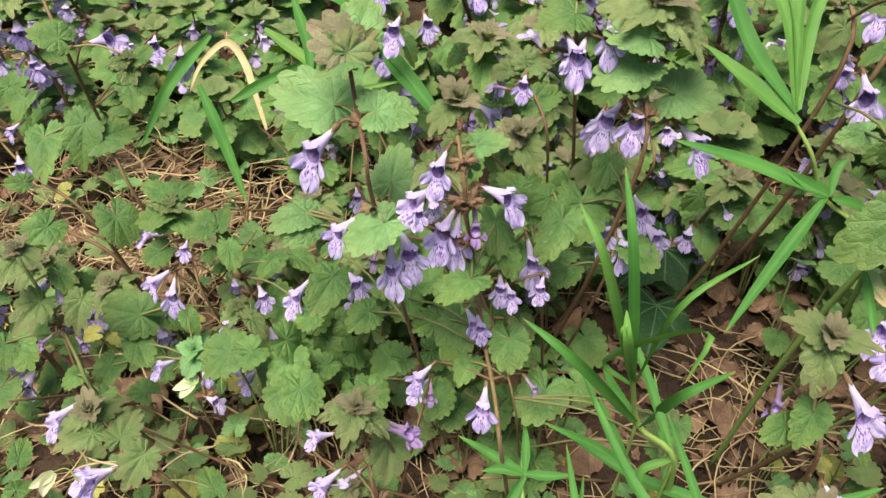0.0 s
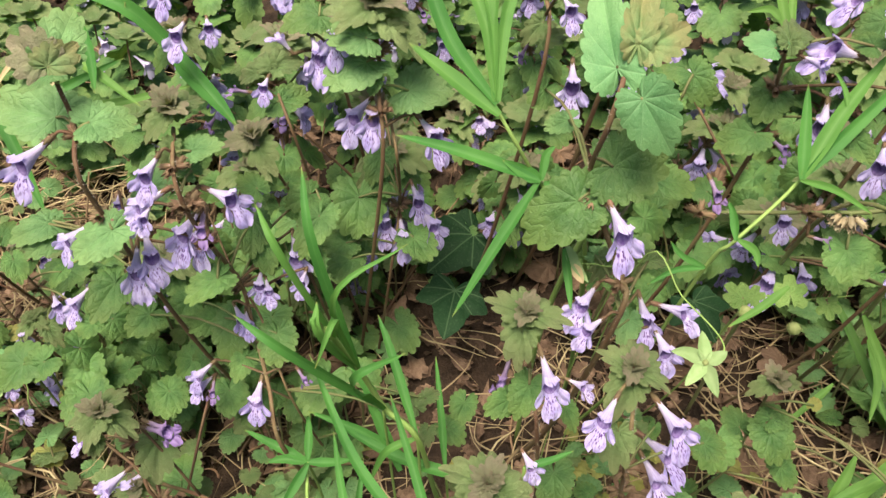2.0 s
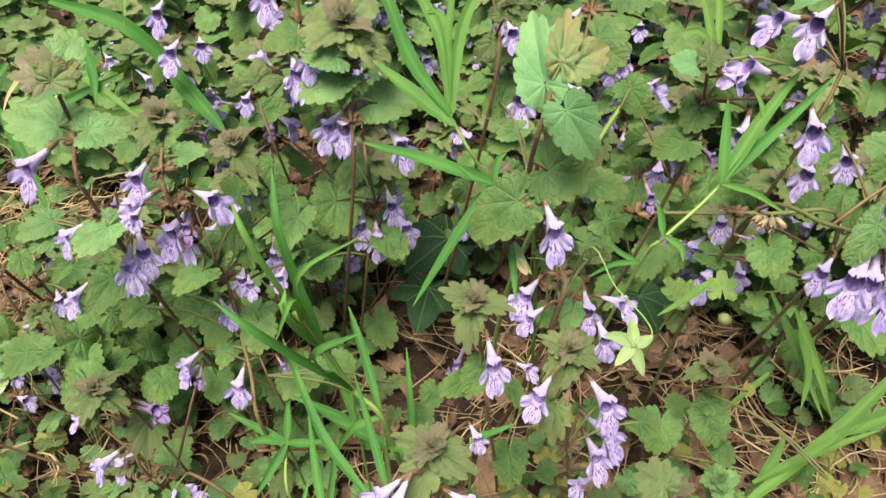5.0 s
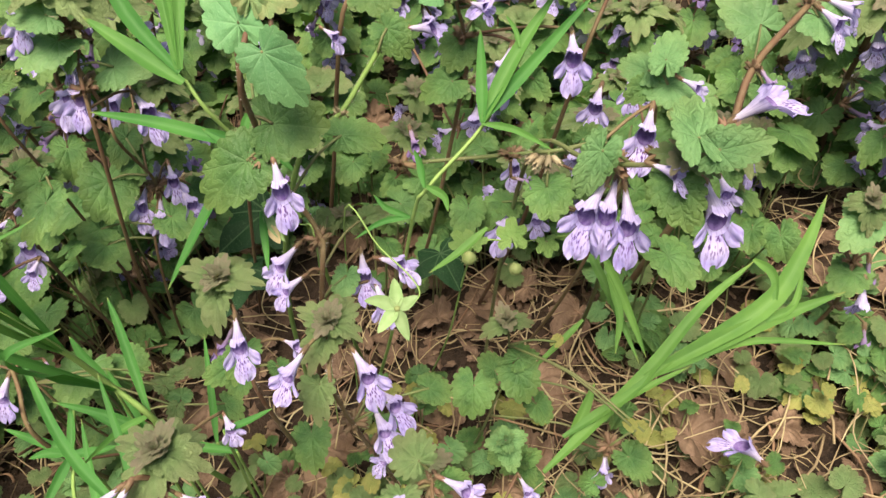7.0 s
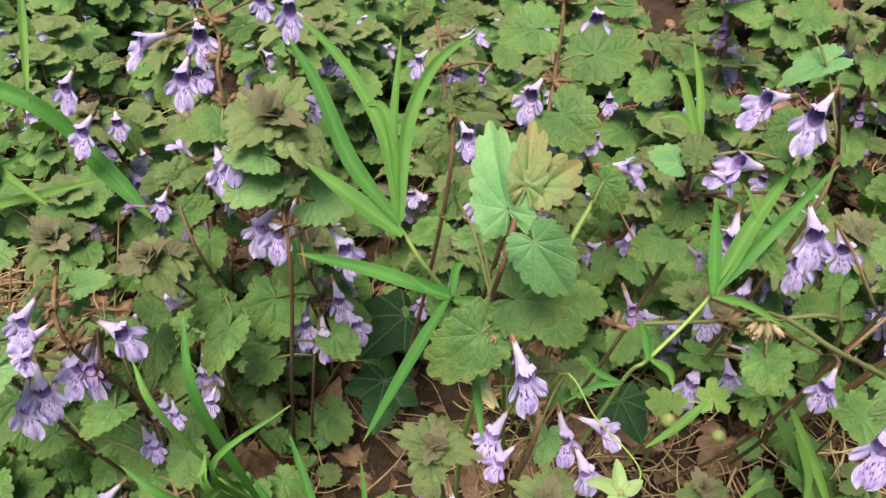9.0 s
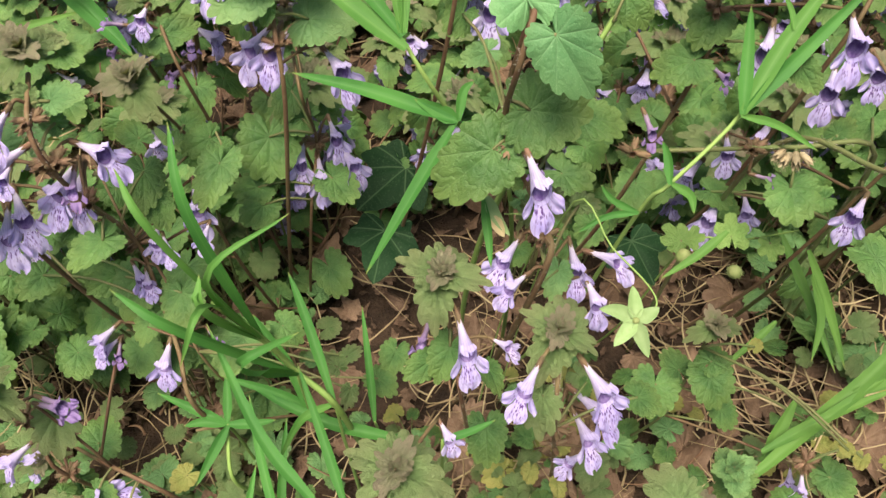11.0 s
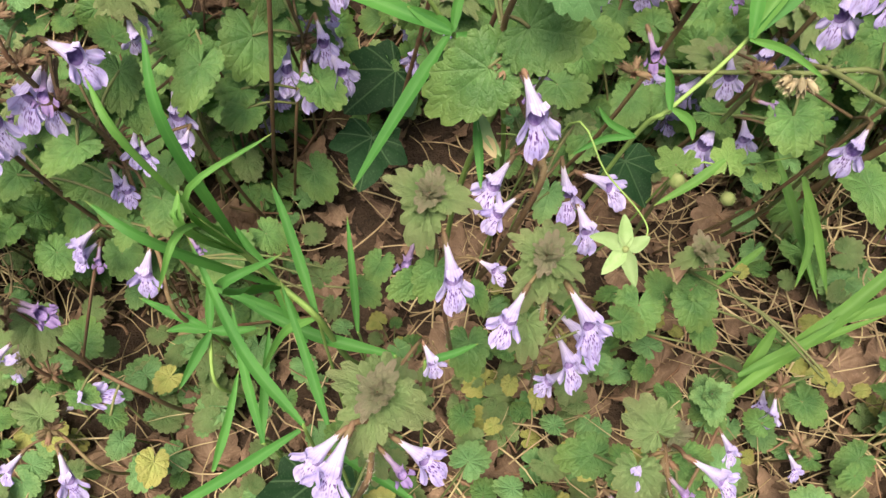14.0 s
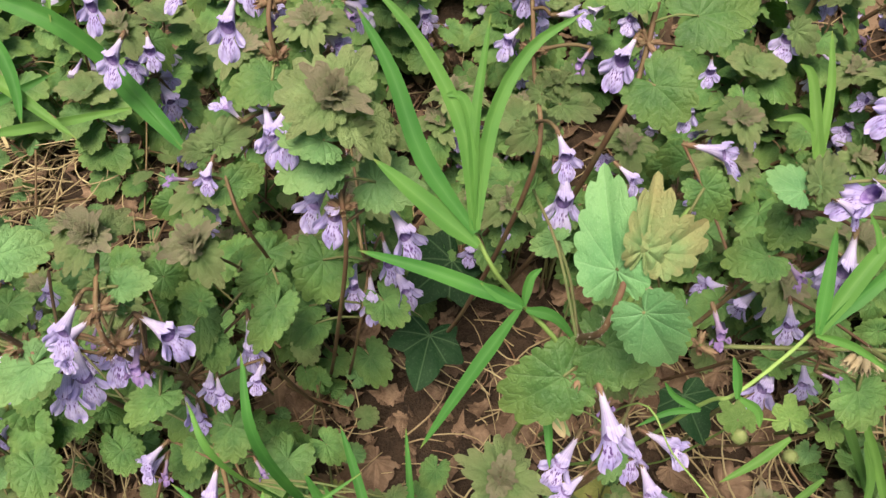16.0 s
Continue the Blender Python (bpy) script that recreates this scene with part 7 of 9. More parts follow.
p.leaf((0.1891, 0.1434, 0.0569), (-0.42, 0.84, 0.35), (-0.20, -0.46, 0.87), 0.0105, "round", 0.95, stalk=(0.1932, 0.1429, 0.0519))
p.leaf((0.1965, 0.1388, 0.0675), (0.88, 0.47, 0.03), (0.06, -0.18, 0.98), 0.0118, "round", 0.83, stalk=(0.1944, 0.1438, 0.0632))
p.leaf((0.2026, 0.1311, 0.0480), (0.40, -0.86, -0.31), (0.01, -0.33, 0.94), 0.0101, "round", 0.95, stalk=(0.1910, 0.1406, 0.0491))
p.rosette((0.1836, 0.0932, 0.0768), (-0.06, -0.12, 0.99), 0.0085, 53, ("leaf", "leaf",))
p.flower((0.2259, 0.1136, 0.0338), (0.2217, 0.1041, 0.0325), stalk=(0.1859, 0.1374, 0.0368))
p.flower((0.2671, 0.0833, 0.0593), (0.2544, 0.0896, 0.0745))
p.leaf((0.2270, 0.0972, 0.0724), (-0.63, -0.67, -0.40), (-0.30, -0.26, 0.92), 0.0047, "yellow", 0.94, stalk=(0.1936, 0.1425, 0.0717))
p.leaf((0.2608, 0.1009, 0.0824), (0.55, 0.69, 0.47), (-0.27, -0.39, 0.88), 0.0050, "yellow", 0.92)
p.leaf((0.2233, 0.0996, 0.0735), (-0.40, 0.88, 0.26), (-0.24, -0.37, 0.90), 0.0041, "yellow", 0.95, stalk=(0.1936, 0.1425, 0.0717))
p.leaf((0.2344, 0.0951, 0.0715), (0.89, 0.02, 0.46), (-0.46, -0.13, 0.88), 0.0044, "yellow", 0.95)
p.leaf((0.2108, 0.1398, 0.0722), (0.71, 0.57, 0.41), (-0.24, -0.36, 0.90), 0.0046, "yellow", 0.92, stalk=(0.1936, 0.1425, 0.0717))
p.leaf((0.2331, 0.1204, 0.0477), (-0.82, -0.39, -0.42), (-0.40, -0.12, 0.91), 0.0081, "leaf", 0.94, stalk=(0.1932, 0.1429, 0.0519))
p.leaf((0.2350, 0.1094, 0.0370), (0.62, -0.77, -0.15), (-0.03, -0.21, 0.98), 0.0096, "round", 0.95, stalk=(0.1859, 0.1374, 0.0368))

p = Plant("ground_ivy", (0.0168, 0.1518, -0.0343), "ground ivy trailing a brown stem over dead leaves", "plant", "ground ivy")
p.stem([(0.0168, 0.1518, -0.0343), (0.0129, 0.1387, 0.0044), (0.0089, 0.1321, 0.0372), (-0.0081, 0.1418, 0.0408), (-0.0397, 0.1728, 0.0046), (-0.0624, 0.1893, 0.0115)], 0.0008, 0.0006)
p.stem([(-0.0028, 0.1296, -0.0369), (-0.0061, 0.1187, -0.0036), (-0.0094, 0.1132, 0.0238), (-0.0215, 0.1247, 0.0290), (-0.0320, 0.1285, 0.0357)], 0.0007, 0.0005)
p.leaf((-0.0263, 0.1690, 0.0085), (0.00, 0.92, 0.39), (0.11, -0.39, 0.91), 0.0140, "round", 1.13, stalk=(-0.0397, 0.1728, 0.0046))
p.leaf((-0.0416, 0.1718, 0.0080), (-0.12, 0.97, 0.23), (0.04, -0.23, 0.97), 0.0102, "olive", 0.63, stalk=(-0.0397, 0.1728, 0.0046))
p.flower((-0.0211, 0.1310, 0.0310), (0.0002, 0.1337, 0.0469), stalk=(-0.0241, 0.1257, 0.0307))
p.flower((-0.0236, 0.1224, 0.0250), (-0.0144, 0.0996, 0.0256), stalk=(-0.0184, 0.1219, 0.0277))
p.flower((-0.0330, 0.1219, 0.0257), (-0.0410, 0.1109, 0.0272), stalk=(-0.0215, 0.1247, 0.0290))
p.leaf((-0.0238, 0.1270, 0.0402), (-0.61, 0.76, 0.20), (0.20, -0.10, 0.98), 0.0135, "olive", 0.99, stalk=(-0.0267, 0.1266, 0.0324))
p.flower((-0.0040, 0.1824, 0.0597), (-0.0125, 0.1723, 0.0605), stalk=(-0.0160, 0.1496, 0.0317))
p.flower((-0.0211, 0.1472, 0.0778), (-0.0059, 0.1395, 0.0829), wilted=True, stalk=(-0.0081, 0.1418, 0.0408))
p.flower((-0.0045, 0.1815, 0.0597), (-0.0046, 0.1685, 0.0587), wilted=True, stalk=(-0.0160, 0.1496, 0.0317))
p.leaf((-0.0026, 0.1261, 0.0367), (0.83, -0.47, -0.29), (0.30, -0.07, 0.95), 0.0080, "round", 0.95, stalk=(0.0004, 0.1370, 0.0390))
p.leaf((-0.0023, 0.1548, -0.0260), (0.73, -0.61, -0.30), (0.12, -0.32, 0.94), 0.0116, "round", 0.95, stalk=(0.0158, 0.1485, -0.0246))
p.leaf((-0.0232, 0.1337, -0.0402), (0.55, -0.82, -0.13), (0.24, 0.01, 0.97), 0.0206, "round", 0.92, stalk=(-0.0028, 0.1296, -0.0369))
p.leaf((-0.0121, 0.1336, 0.0400), (0.73, -0.60, -0.33), (0.22, -0.25, 0.94), 0.0090, "round", 0.95, stalk=(-0.0081, 0.1418, 0.0408))
p.whorl((-0.0241, 0.1257, 0.0307), (0, 0, 1), 8, 0.0189)

p = Plant("ground_ivy", (0.0360, 0.1946, -0.0314), "ground ivy with rounded green leaves in the shade below", "plant", "ground ivy")
p.stem([(0.0360, 0.1946, -0.0314), (0.0305, 0.1762, 0.0206), (0.0249, 0.1670, 0.0666), (0.0173, 0.1839, 0.0879), (0.0098, 0.1913, 0.1040), (-0.0006, 0.2132, 0.1179)], 0.0005, 0.0004)
p.leaf((0.0200, 0.1944, 0.1143), (0.45, -0.84, -0.31), (0.20, -0.25, 0.95), 0.0116, "leaf", 1.00, stalk=(0.0072, 0.1967, 0.1074))
p.leaf((-0.0017, 0.1938, 0.0793), (-0.81, -0.58, 0.01), (0.37, -0.50, 0.78), 0.0125, "leaf", 0.95, stalk=(0.0192, 0.1797, 0.0825))
p.leaf((0.0098, 0.1793, 0.0720), (-0.45, -0.89, -0.10), (0.09, -0.16, 0.98), 0.0098, "leaf", 1.11, stalk=(0.0230, 0.1712, 0.0719))
p.flower((0.0210, 0.1881, 0.1050), (0.0238, 0.1762, 0.1041), stalk=(0.0117, 0.1894, 0.0999))
p.flower((0.0353, 0.1930, 0.1031), (0.0320, 0.1815, 0.1019), stalk=(0.0135, 0.1876, 0.0959))
p.flower((0.0118, 0.1870, 0.0904), (0.0140, 0.1746, 0.0894), stalk=(0.0154, 0.1857, 0.0919))
p.leaf((0.0337, 0.2754, 0.0283), (-0.37, -0.89, -0.29), (0.16, -0.36, 0.92), 0.0152, "round", 0.90)
p.leaf((0.0440, 0.2354, 0.0055), (-0.63, 0.70, 0.32), (0.02, -0.41, 0.91), 0.0104, "round", 0.95, stalk=(0.0346, 0.1900, -0.0184))
p.leaf((0.0673, 0.2425, 0.0130), (0.46, -0.84, -0.29), (-0.03, -0.34, 0.94), 0.0182, "round", 0.92)
p.leaf((0.0842, 0.1697, 0.0312), (0.69, -0.73, -0.01), (-0.15, -0.16, 0.98), 0.0110, "round", 0.99, stalk=(0.0305, 0.1762, 0.0206))
p.leaf((0.0716, 0.1520, 0.0704), (-0.52, 0.78, 0.35), (0.08, -0.36, 0.93), 0.0080, "olive", 0.94, stalk=(0.0249, 0.1670, 0.0666))
p.leaf((0.0751, 0.1546, 0.0721), (0.75, 0.65, 0.14), (0.03, -0.25, 0.97), 0.0070, "olive", 0.93, stalk=(0.0249, 0.1670, 0.0666))
p.leaf((0.0750, 0.1450, 0.0672), (-0.31, -0.93, -0.22), (0.08, -0.25, 0.97), 0.0068, "olive", 0.93, stalk=(0.0249, 0.1670, 0.0666))
p.leaf((0.0920, 0.1775, 0.0365), (-0.46, -0.80, -0.38), (0.03, -0.45, 0.89), 0.0113, "round", 0.95)
p.leaf((0.0063, 0.1698, -0.0167), (-0.73, 0.69, -0.01), (-0.11, -0.10, 0.99), 0.0130, "round", 0.85, stalk=(0.0346, 0.1900, -0.0184))
p.whorl((0.0117, 0.1894, 0.0999), (0, 0, 1), 5, 0.0194)

p = Plant("ivy_vine", (0.0800, 0.2000, -0.0204), "dark green lobed ivy leaves with pale veins on the soil", "plant")
p.leaf((0.1073, 0.2756, 0.0400), (-0.81, -0.57, -0.17), (-0.03, -0.24, 0.97), 0.0310, "ivy", 1.25)
p.leaf((0.0936, 0.2330, 0.0450), (-0.30, -0.93, -0.22), (-0.02, -0.23, 0.97), 0.0245, "ivy", 1.25)
p.leaf((0.0640, 0.0960, 0.0378), (-0.21, -0.97, -0.08), (0.02, -0.09, 1.00), 0.0265, "ivy", 1.25)
p.leaf((0.1758, 0.1768, 0.0897), (0.21, -0.96, -0.16), (-0.11, -0.19, 0.98), 0.0174, "ivy", 1.25)

p = Plant("speedwell", (0.1699, 0.1937, -0.0166), "hairy light green speedwell with small lobed leaves and seed cups", "plant")
p.stem([(0.1699, 0.1937, -0.0166), (0.1770, 0.1700, 0.0485), (0.1841, 0.1582, 0.1075), (0.2001, 0.1569, 0.1088), (0.2294, 0.1672, 0.0979)], 0.0004, 0.0003, "stalk")
p.leaf((0.1809, 0.1574, 0.1112), (-0.50, 0.82, 0.28), (-0.16, -0.41, 0.90), 0.0095, "small", 0.95, stalk=(0.1841, 0.1582, 0.1075))
p.leaf((0.1837, 0.1569, 0.1113), (0.52, 0.75, 0.41), (-0.46, -0.16, 0.87), 0.0077, "small", 0.92, stalk=(0.1841, 0.1582, 0.1075))
p.leaf((0.1966, 0.1559, 0.1123), (0.15, 0.86, 0.48), (-0.25, -0.44, 0.86), 0.0098, "small", 1.04, stalk=(0.1961, 0.1572, 0.1085))
p.leaf((0.2077, 0.1519, 0.1117), (-0.12, -0.96, -0.27), (-0.15, -0.25, 0.96), 0.0073, "small", 0.98, stalk=(0.2074, 0.1595, 0.1060))
p.leaf((0.1800, 0.1562, 0.1104), (-0.84, 0.54, 0.07), (-0.07, -0.23, 0.97), 0.0064, "small", 0.95, stalk=(0.1841, 0.1582, 0.1075))
p.seed_cup((0.1809, 0.1532, 0.1088), 0.0033)
p.seed_cup((0.1955, 0.1466, 0.1068), 0.0030)

p = Plant("stitchwort_seed_head", (0.1367, 0.1817, -0.0200), "pale green star-shaped stitchwort seed head on a curved stalk", "plant")
p.stem([(0.1367, 0.1817, -0.0200), (0.1395, 0.1712, 0.0679), (0.1417, 0.1517, 0.1398), (0.1497, 0.1395, 0.1336), (0.1573, 0.1298, 0.1288), (0.1589, 0.1246, 0.1260), (0.1543, 0.1221, 0.1240)], 0.0003, 0.0002, "stalk")
p.blade([(0.1514, 0.1199, 0.1270), (0.1518, 0.1238, 0.1293), (0.1521, 0.1276, 0.1316)], 0.0046, "sepal", "sepal", (0.01, -0.43, 0.90))
p.blade([(0.1514, 0.1199, 0.1270), (0.1474, 0.1226, 0.1281), (0.1427, 0.1239, 0.1282)], 0.0046, "sepal", "sepal", (-0.21, -0.50, 0.84))
p.blade([(0.1514, 0.1199, 0.1270), (0.1483, 0.1176, 0.1253), (0.1449, 0.1152, 0.1234)], 0.0046, "sepal", "sepal", (-0.13, -0.40, 0.91))
p.blade([(0.1516, 0.1196, 0.1268), (0.1523, 0.1159, 0.1247), (0.1532, 0.1114, 0.1222)], 0.0046, "sepal", "sepal", (-0.35, -0.47, 0.81))
p.blade([(0.1517, 0.1201, 0.1271), (0.1550, 0.1206, 0.1278), (0.1580, 0.1218, 0.1289)], 0.0046, "sepal", "sepal", (-0.59, -0.39, 0.70))
p.seed_cup((0.1515, 0.1199, 0.1270), 0.0013)

p = Plant("stitchwort_bud", (0.1265, 0.1770, -0.0212), "cream stitchwort bud nodding on a thin green stalk", "plant", "stitchwort buds")
p.stem([(0.1265, 0.1770, -0.0212), (0.1293, 0.1665, 0.0639), (0.1315, 0.1470, 0.1335), (0.1284, 0.1518, 0.1359), (0.1228, 0.1531, 0.1360)], 0.0003, 0.0002, "stalk")
p.blade([(0.1182, 0.1553, 0.1414), (0.1198, 0.1502, 0.1386), (0.1228, 0.1452, 0.1360)], 0.0037, "sepal", "sepal", (-0.27, -0.58, 0.77))
p.blade([(0.1191, 0.1503, 0.1385), (0.1202, 0.1476, 0.1371), (0.1213, 0.1450, 0.1358)], 0.0037, "straw", "leaf", (-0.29, -0.60, 0.74))
p.blade([(0.1171, 0.1548, 0.1410), (0.1172, 0.1462, 0.1359), (0.1168, 0.1387, 0.1315)], 0.0028, "blade", "leaf", (-0.38, -0.51, 0.77))

p = Plant("stitchwort_bud", (-0.1018, 0.2380, -0.0451), "cream stitchwort bud nodding on a thin green stalk", "plant", "stitchwort buds")
p.stem([(-0.1018, 0.2380, -0.0451), (-0.0991, 0.2275, -0.0126), (-0.0968, 0.2080, 0.0139), (-0.0981, 0.2147, 0.0213), (-0.1055, 0.2180, 0.0250), (-0.1093, 0.2139, 0.0204)], 0.0003, 0.0002, "stalk")
p.blade([(-0.1077, 0.2115, 0.0238), (-0.1121, 0.2089, 0.0208), (-0.1178, 0.2072, 0.0190)], 0.0054, "white", "petal", (0.39, -0.45, 0.80))
p.blade([(-0.1072, 0.2108, 0.0230), (-0.1116, 0.2072, 0.0190), (-0.1146, 0.2048, 0.0163)], 0.0054, "white", "petal", (0.13, -0.52, 0.85))
p.blade([(-0.1067, 0.2115, 0.0238), (-0.1092, 0.2102, 0.0223), (-0.1129, 0.2095, 0.0216)], 0.0064, "sepal", "sepal", (0.18, -0.54, 0.82))

p = Plant("stitchwort_bud", (-0.1384, 0.1834, -0.0502), "cream stitchwort bud nodding on a thin green stalk", "plant", "stitchwort buds")
p.stem([(-0.1384, 0.1834, -0.0502), (-0.1357, 0.1729, -0.0054), (-0.1334, 0.1534, 0.0312), (-0.1397, 0.1576, 0.0359), (-0.1450, 0.1569, 0.0351)], 0.0003, 0.0002, "stalk")
p.blade([(-0.1430, 0.1547, 0.0387), (-0.1471, 0.1527, 0.0363), (-0.1523, 0.1506, 0.0340)], 0.0050, "white", "petal", (0.48, -0.45, 0.75))
p.blade([(-0.1424, 0.1543, 0.0382), (-0.1461, 0.1513, 0.0348), (-0.1471, 0.1485, 0.0317)], 0.0050, "white", "petal", (0.45, -0.44, 0.78))

p = Plant("grass_tuft", (0.2069, 0.1093, -0.0083), "bent light green grass blades lying over dry litter", "grass", "grass tufts")
p.blade([(0.2069, 0.1093, 0.0510), (0.2373, 0.1207, 0.0689), (0.2617, 0.1330, 0.0867), (0.2822, 0.1400, 0.0980)], 0.0053, "grass", "blade", (-0.54, -0.38, 0.75))
p.blade([(0.2379, 0.1203, 0.0686), (0.2814, 0.1278, 0.0850), (0.2979, 0.1373, 0.0983), (0.3110, 0.1504, 0.1146)], 0.0082, "grass", "blade", (-0.16, -0.45, 0.88))
p.blade([(0.2379, 0.1203, 0.0686), (0.2744, 0.1241, 0.0799), (0.3123, 0.1260, 0.0893)], 0.0073, "grass", "blade", (-0.15, -0.45, 0.88))
p.blade([(0.2403, 0.1201, 0.0689), (0.2739, 0.1214, 0.0769), (0.3098, 0.1134, 0.0756)], 0.0033, "grass", "blade", (-0.23, -0.44, 0.87))
p.blade([(0.2819, 0.1405, 0.0984), (0.2881, 0.1350, 0.0939), (0.2865, 0.1261, 0.0843)], 0.0037, "grass", "blade", (-0.61, -0.38, 0.70))
p.blade([(0.2829, 0.1246, 0.0820), (0.2937, 0.1268, 0.0864), (0.2994, 0.1363, 0.0976)], 0.0029, "grass", "blade", (-0.40, -0.39, 0.83))
p.blade([(0.2081, 0.1101, 0.0520), (0.2146, 0.1166, 0.0601), (0.2200, 0.1227, 0.0676)], 0.0049, "grass", "blade", (-0.06, -0.37, 0.93))

p = Plant("grass_tuft", (0.2353, 0.1651, -0.0040), "bent light green grass blades lying over dry litter", "grass", "grass tufts")
p.blade([(0.2353, 0.1651, 0.0893), (0.2412, 0.1504, 0.0750), (0.2460, 0.1346, 0.0595)], 0.0039, "grass", "blade", (-0.36, -0.57, 0.74))
p.blade([(0.2363, 0.1589, 0.0830), (0.2385, 0.1479, 0.0719), (0.2347, 0.1380, 0.0608)], 0.0035, "grass", "blade", (-0.13, -0.51, 0.85))
p.blade([(0.1952, 0.1006, 0.0530), (0.2223, 0.1128, 0.0635), (0.2549, 0.1250, 0.0747)], 0.0044, "grass", "blade", (-0.45, -0.26, 0.86))
p.blade([(0.2044, 0.1089, 0.0590), (0.2262, 0.1146, 0.0651), (0.2543, 0.1195, 0.0714)], 0.0040, "grass", "blade", (-0.40, -0.24, 0.88))
p.blade([(0.2337, 0.1808, 0.0832), (0.2391, 0.1579, 0.0704), (0.2434, 0.1343, 0.0571)], 0.0039, "grass", "blade", (-0.24, -0.44, 0.87))
p.blade([(0.1838, 0.1422, 0.1319), (0.1744, 0.1378, 0.1281), (0.1637, 0.1341, 0.1246)], 0.0030, "grass", "blade", (-0.66, -0.44, 0.61))
p.blade([(0.2266, 0.1528, 0.0658), (0.2162, 0.1474, 0.0614), (0.1995, 0.1395, 0.0546)], 0.0028, "grass", "blade", (-0.55, -0.43, 0.71))

p = Plant("grass_tuft", (-0.0772, 0.3263, -0.0352), "green grass blades with a dry brown one among them", "grass", "grass tufts")
p.blade([(-0.0772, 0.3263, 0.1565), (-0.0430, 0.3147, 0.1489), (-0.0227, 0.3112, 0.1238), (0.0002, 0.2886, 0.1025)], 0.0084, "blade", "blade", (0.43, -0.78, 0.45))
p.blade([(-0.0273, 0.3143, 0.1265), (-0.0195, 0.3066, 0.1193), (-0.0083, 0.2967, 0.1102), (0.0001, 0.2884, 0.1024)], 0.0099, "blade", "blade", (0.28, -0.77, 0.57))
p.blade([(-0.0770, 0.3087, 0.1374), (-0.0593, 0.2984, 0.1288), (-0.0373, 0.2844, 0.1167)], 0.0061, "grass", "blade", (0.57, -0.65, 0.50))
p.blade([(-0.0825, 0.3013, 0.1044), (-0.0526, 0.3016, 0.1091), (-0.0175, 0.3030, 0.1156)], 0.0049, "grass", "blade", (0.29, -0.63, 0.72))
p.blade([(-0.0414, 0.3473, 0.1845), (-0.0417, 0.3297, 0.1654), (-0.0420, 0.3138, 0.1480)], 0.0038, "grass", "blade", (0.27, -0.87, 0.41))
p.blade([(-0.1047, 0.3209, 0.1287), (-0.1230, 0.3059, 0.1120), (-0.1357, 0.2869, 0.0909)], 0.0066, "blade", "blade", (0.31, -0.69, 0.65))
p.blade([(-0.1098, 0.3059, 0.1120), (-0.0976, 0.2872, 0.0913), (-0.0879, 0.2699, 0.0720)], 0.0061, "blade", "blade", (0.11, -0.76, 0.65))
p.blade([(-0.0950, 0.3008, 0.1064), (-0.0772, 0.3076, 0.1139), (-0.0493, 0.3161, 0.1234)], 0.0056, "blade", "blade", (0.14, -0.84, 0.52))
p.blade([(-0.0631, 0.3115, 0.1492), (-0.0571, 0.2988, 0.1350), (-0.0559, 0.2876, 0.1226)], 0.0057, "blade", "blade", (0.16, -0.86, 0.49))
p.blade([(-0.0872, 0.3217, 0.0778), (-0.0928, 0.3338, 0.0913), (-0.0979, 0.3437, 0.1023), (-0.1060, 0.3505, 0.1098), (-0.1144, 0.3473, 0.1062), (-0.1213, 0.3413, 0.0996), (-0.1253, 0.3338, 0.0913)], 0.0042, "straw", "blade", (-0.14, -0.73, 0.67))

p = Plant("grass_tuft", (0.1943, 0.1906, -0.0080), "thin green grass blades between the leaves", "grass", "grass tufts")
p.blade([(0.1943, 0.1906, 0.1721), (0.1922, 0.2027, 0.1849), (0.1901, 0.2136, 0.1965), (0.1869, 0.2163, 0.1990)], 0.0035, "grass", "blade", (-0.35, -0.55, 0.76))
p.blade([(0.1908, 0.1910, 0.1721), (0.1948, 0.2094, 0.1927), (0.1946, 0.2213, 0.2055)], 0.0028, "grass", "blade", (-0.38, -0.61, 0.69))
p.blade([(0.1907, 0.2040, 0.1862), (0.1875, 0.2068, 0.1888), (0.1805, 0.2071, 0.1881)], 0.0028, "grass", "blade", (-0.12, -0.76, 0.64))

p = Plant("ground_ivy", (0.1180, 0.1900, -0.0220), "hairy yellow-green ground ivy stem leaning across darker leaves", "plant", "ground ivy")
p.stem([(0.1180, 0.1900, -0.0220), (0.1180, 0.1700, 0.0900), (0.1310, 0.1650, 0.1520), (0.1450, 0.1780, 0.1560), (0.1550, 0.1900, 0.1620), (0.1650, 0.2000, 0.1700)], 0.0010, 0.0008, "stalk", hairs=320)
p.whorl((0.1450, 0.1780, 0.1560), (0.5, 0.6, 0.3), 5, 0.0120, True)
p.leaf((0.1640, 0.1985, 0.1720), (0.55, -0.60, -0.55), (-0.2, -0.6, 0.77), 0.0120, "leaf", 1.1, stalk=(0.1600, 0.1940, 0.1665))

p = Plant("ground_ivy", (0.2620, 0.2050, -0.0080), "ground ivy with thick hairy brown stem and withered flowers", "plant", "ground ivy")
p.stem([(0.2620, 0.2050, -0.0080), (0.2700, 0.1750, 0.0900), (0.2780, 0.1700, 0.1280), (0.2910, 0.1850, 0.1480), (0.3210, 0.2050, 0.1590), (0.3410, 0.2200, 0.1680)], 0.0015, 0.0011, hairs=320)
p.whorl((0.2910, 0.1850, 0.1480), (0.6, 0.5, 0.4), 6, 0.0150)
p.whorl((0.3210, 0.2050, 0.1590), (0.6, 0.5, 0.4), 6, 0.0150)
p.flower((0.3220, 0.2030, 0.1600), (0.3280, 0.1850, 0.1560))
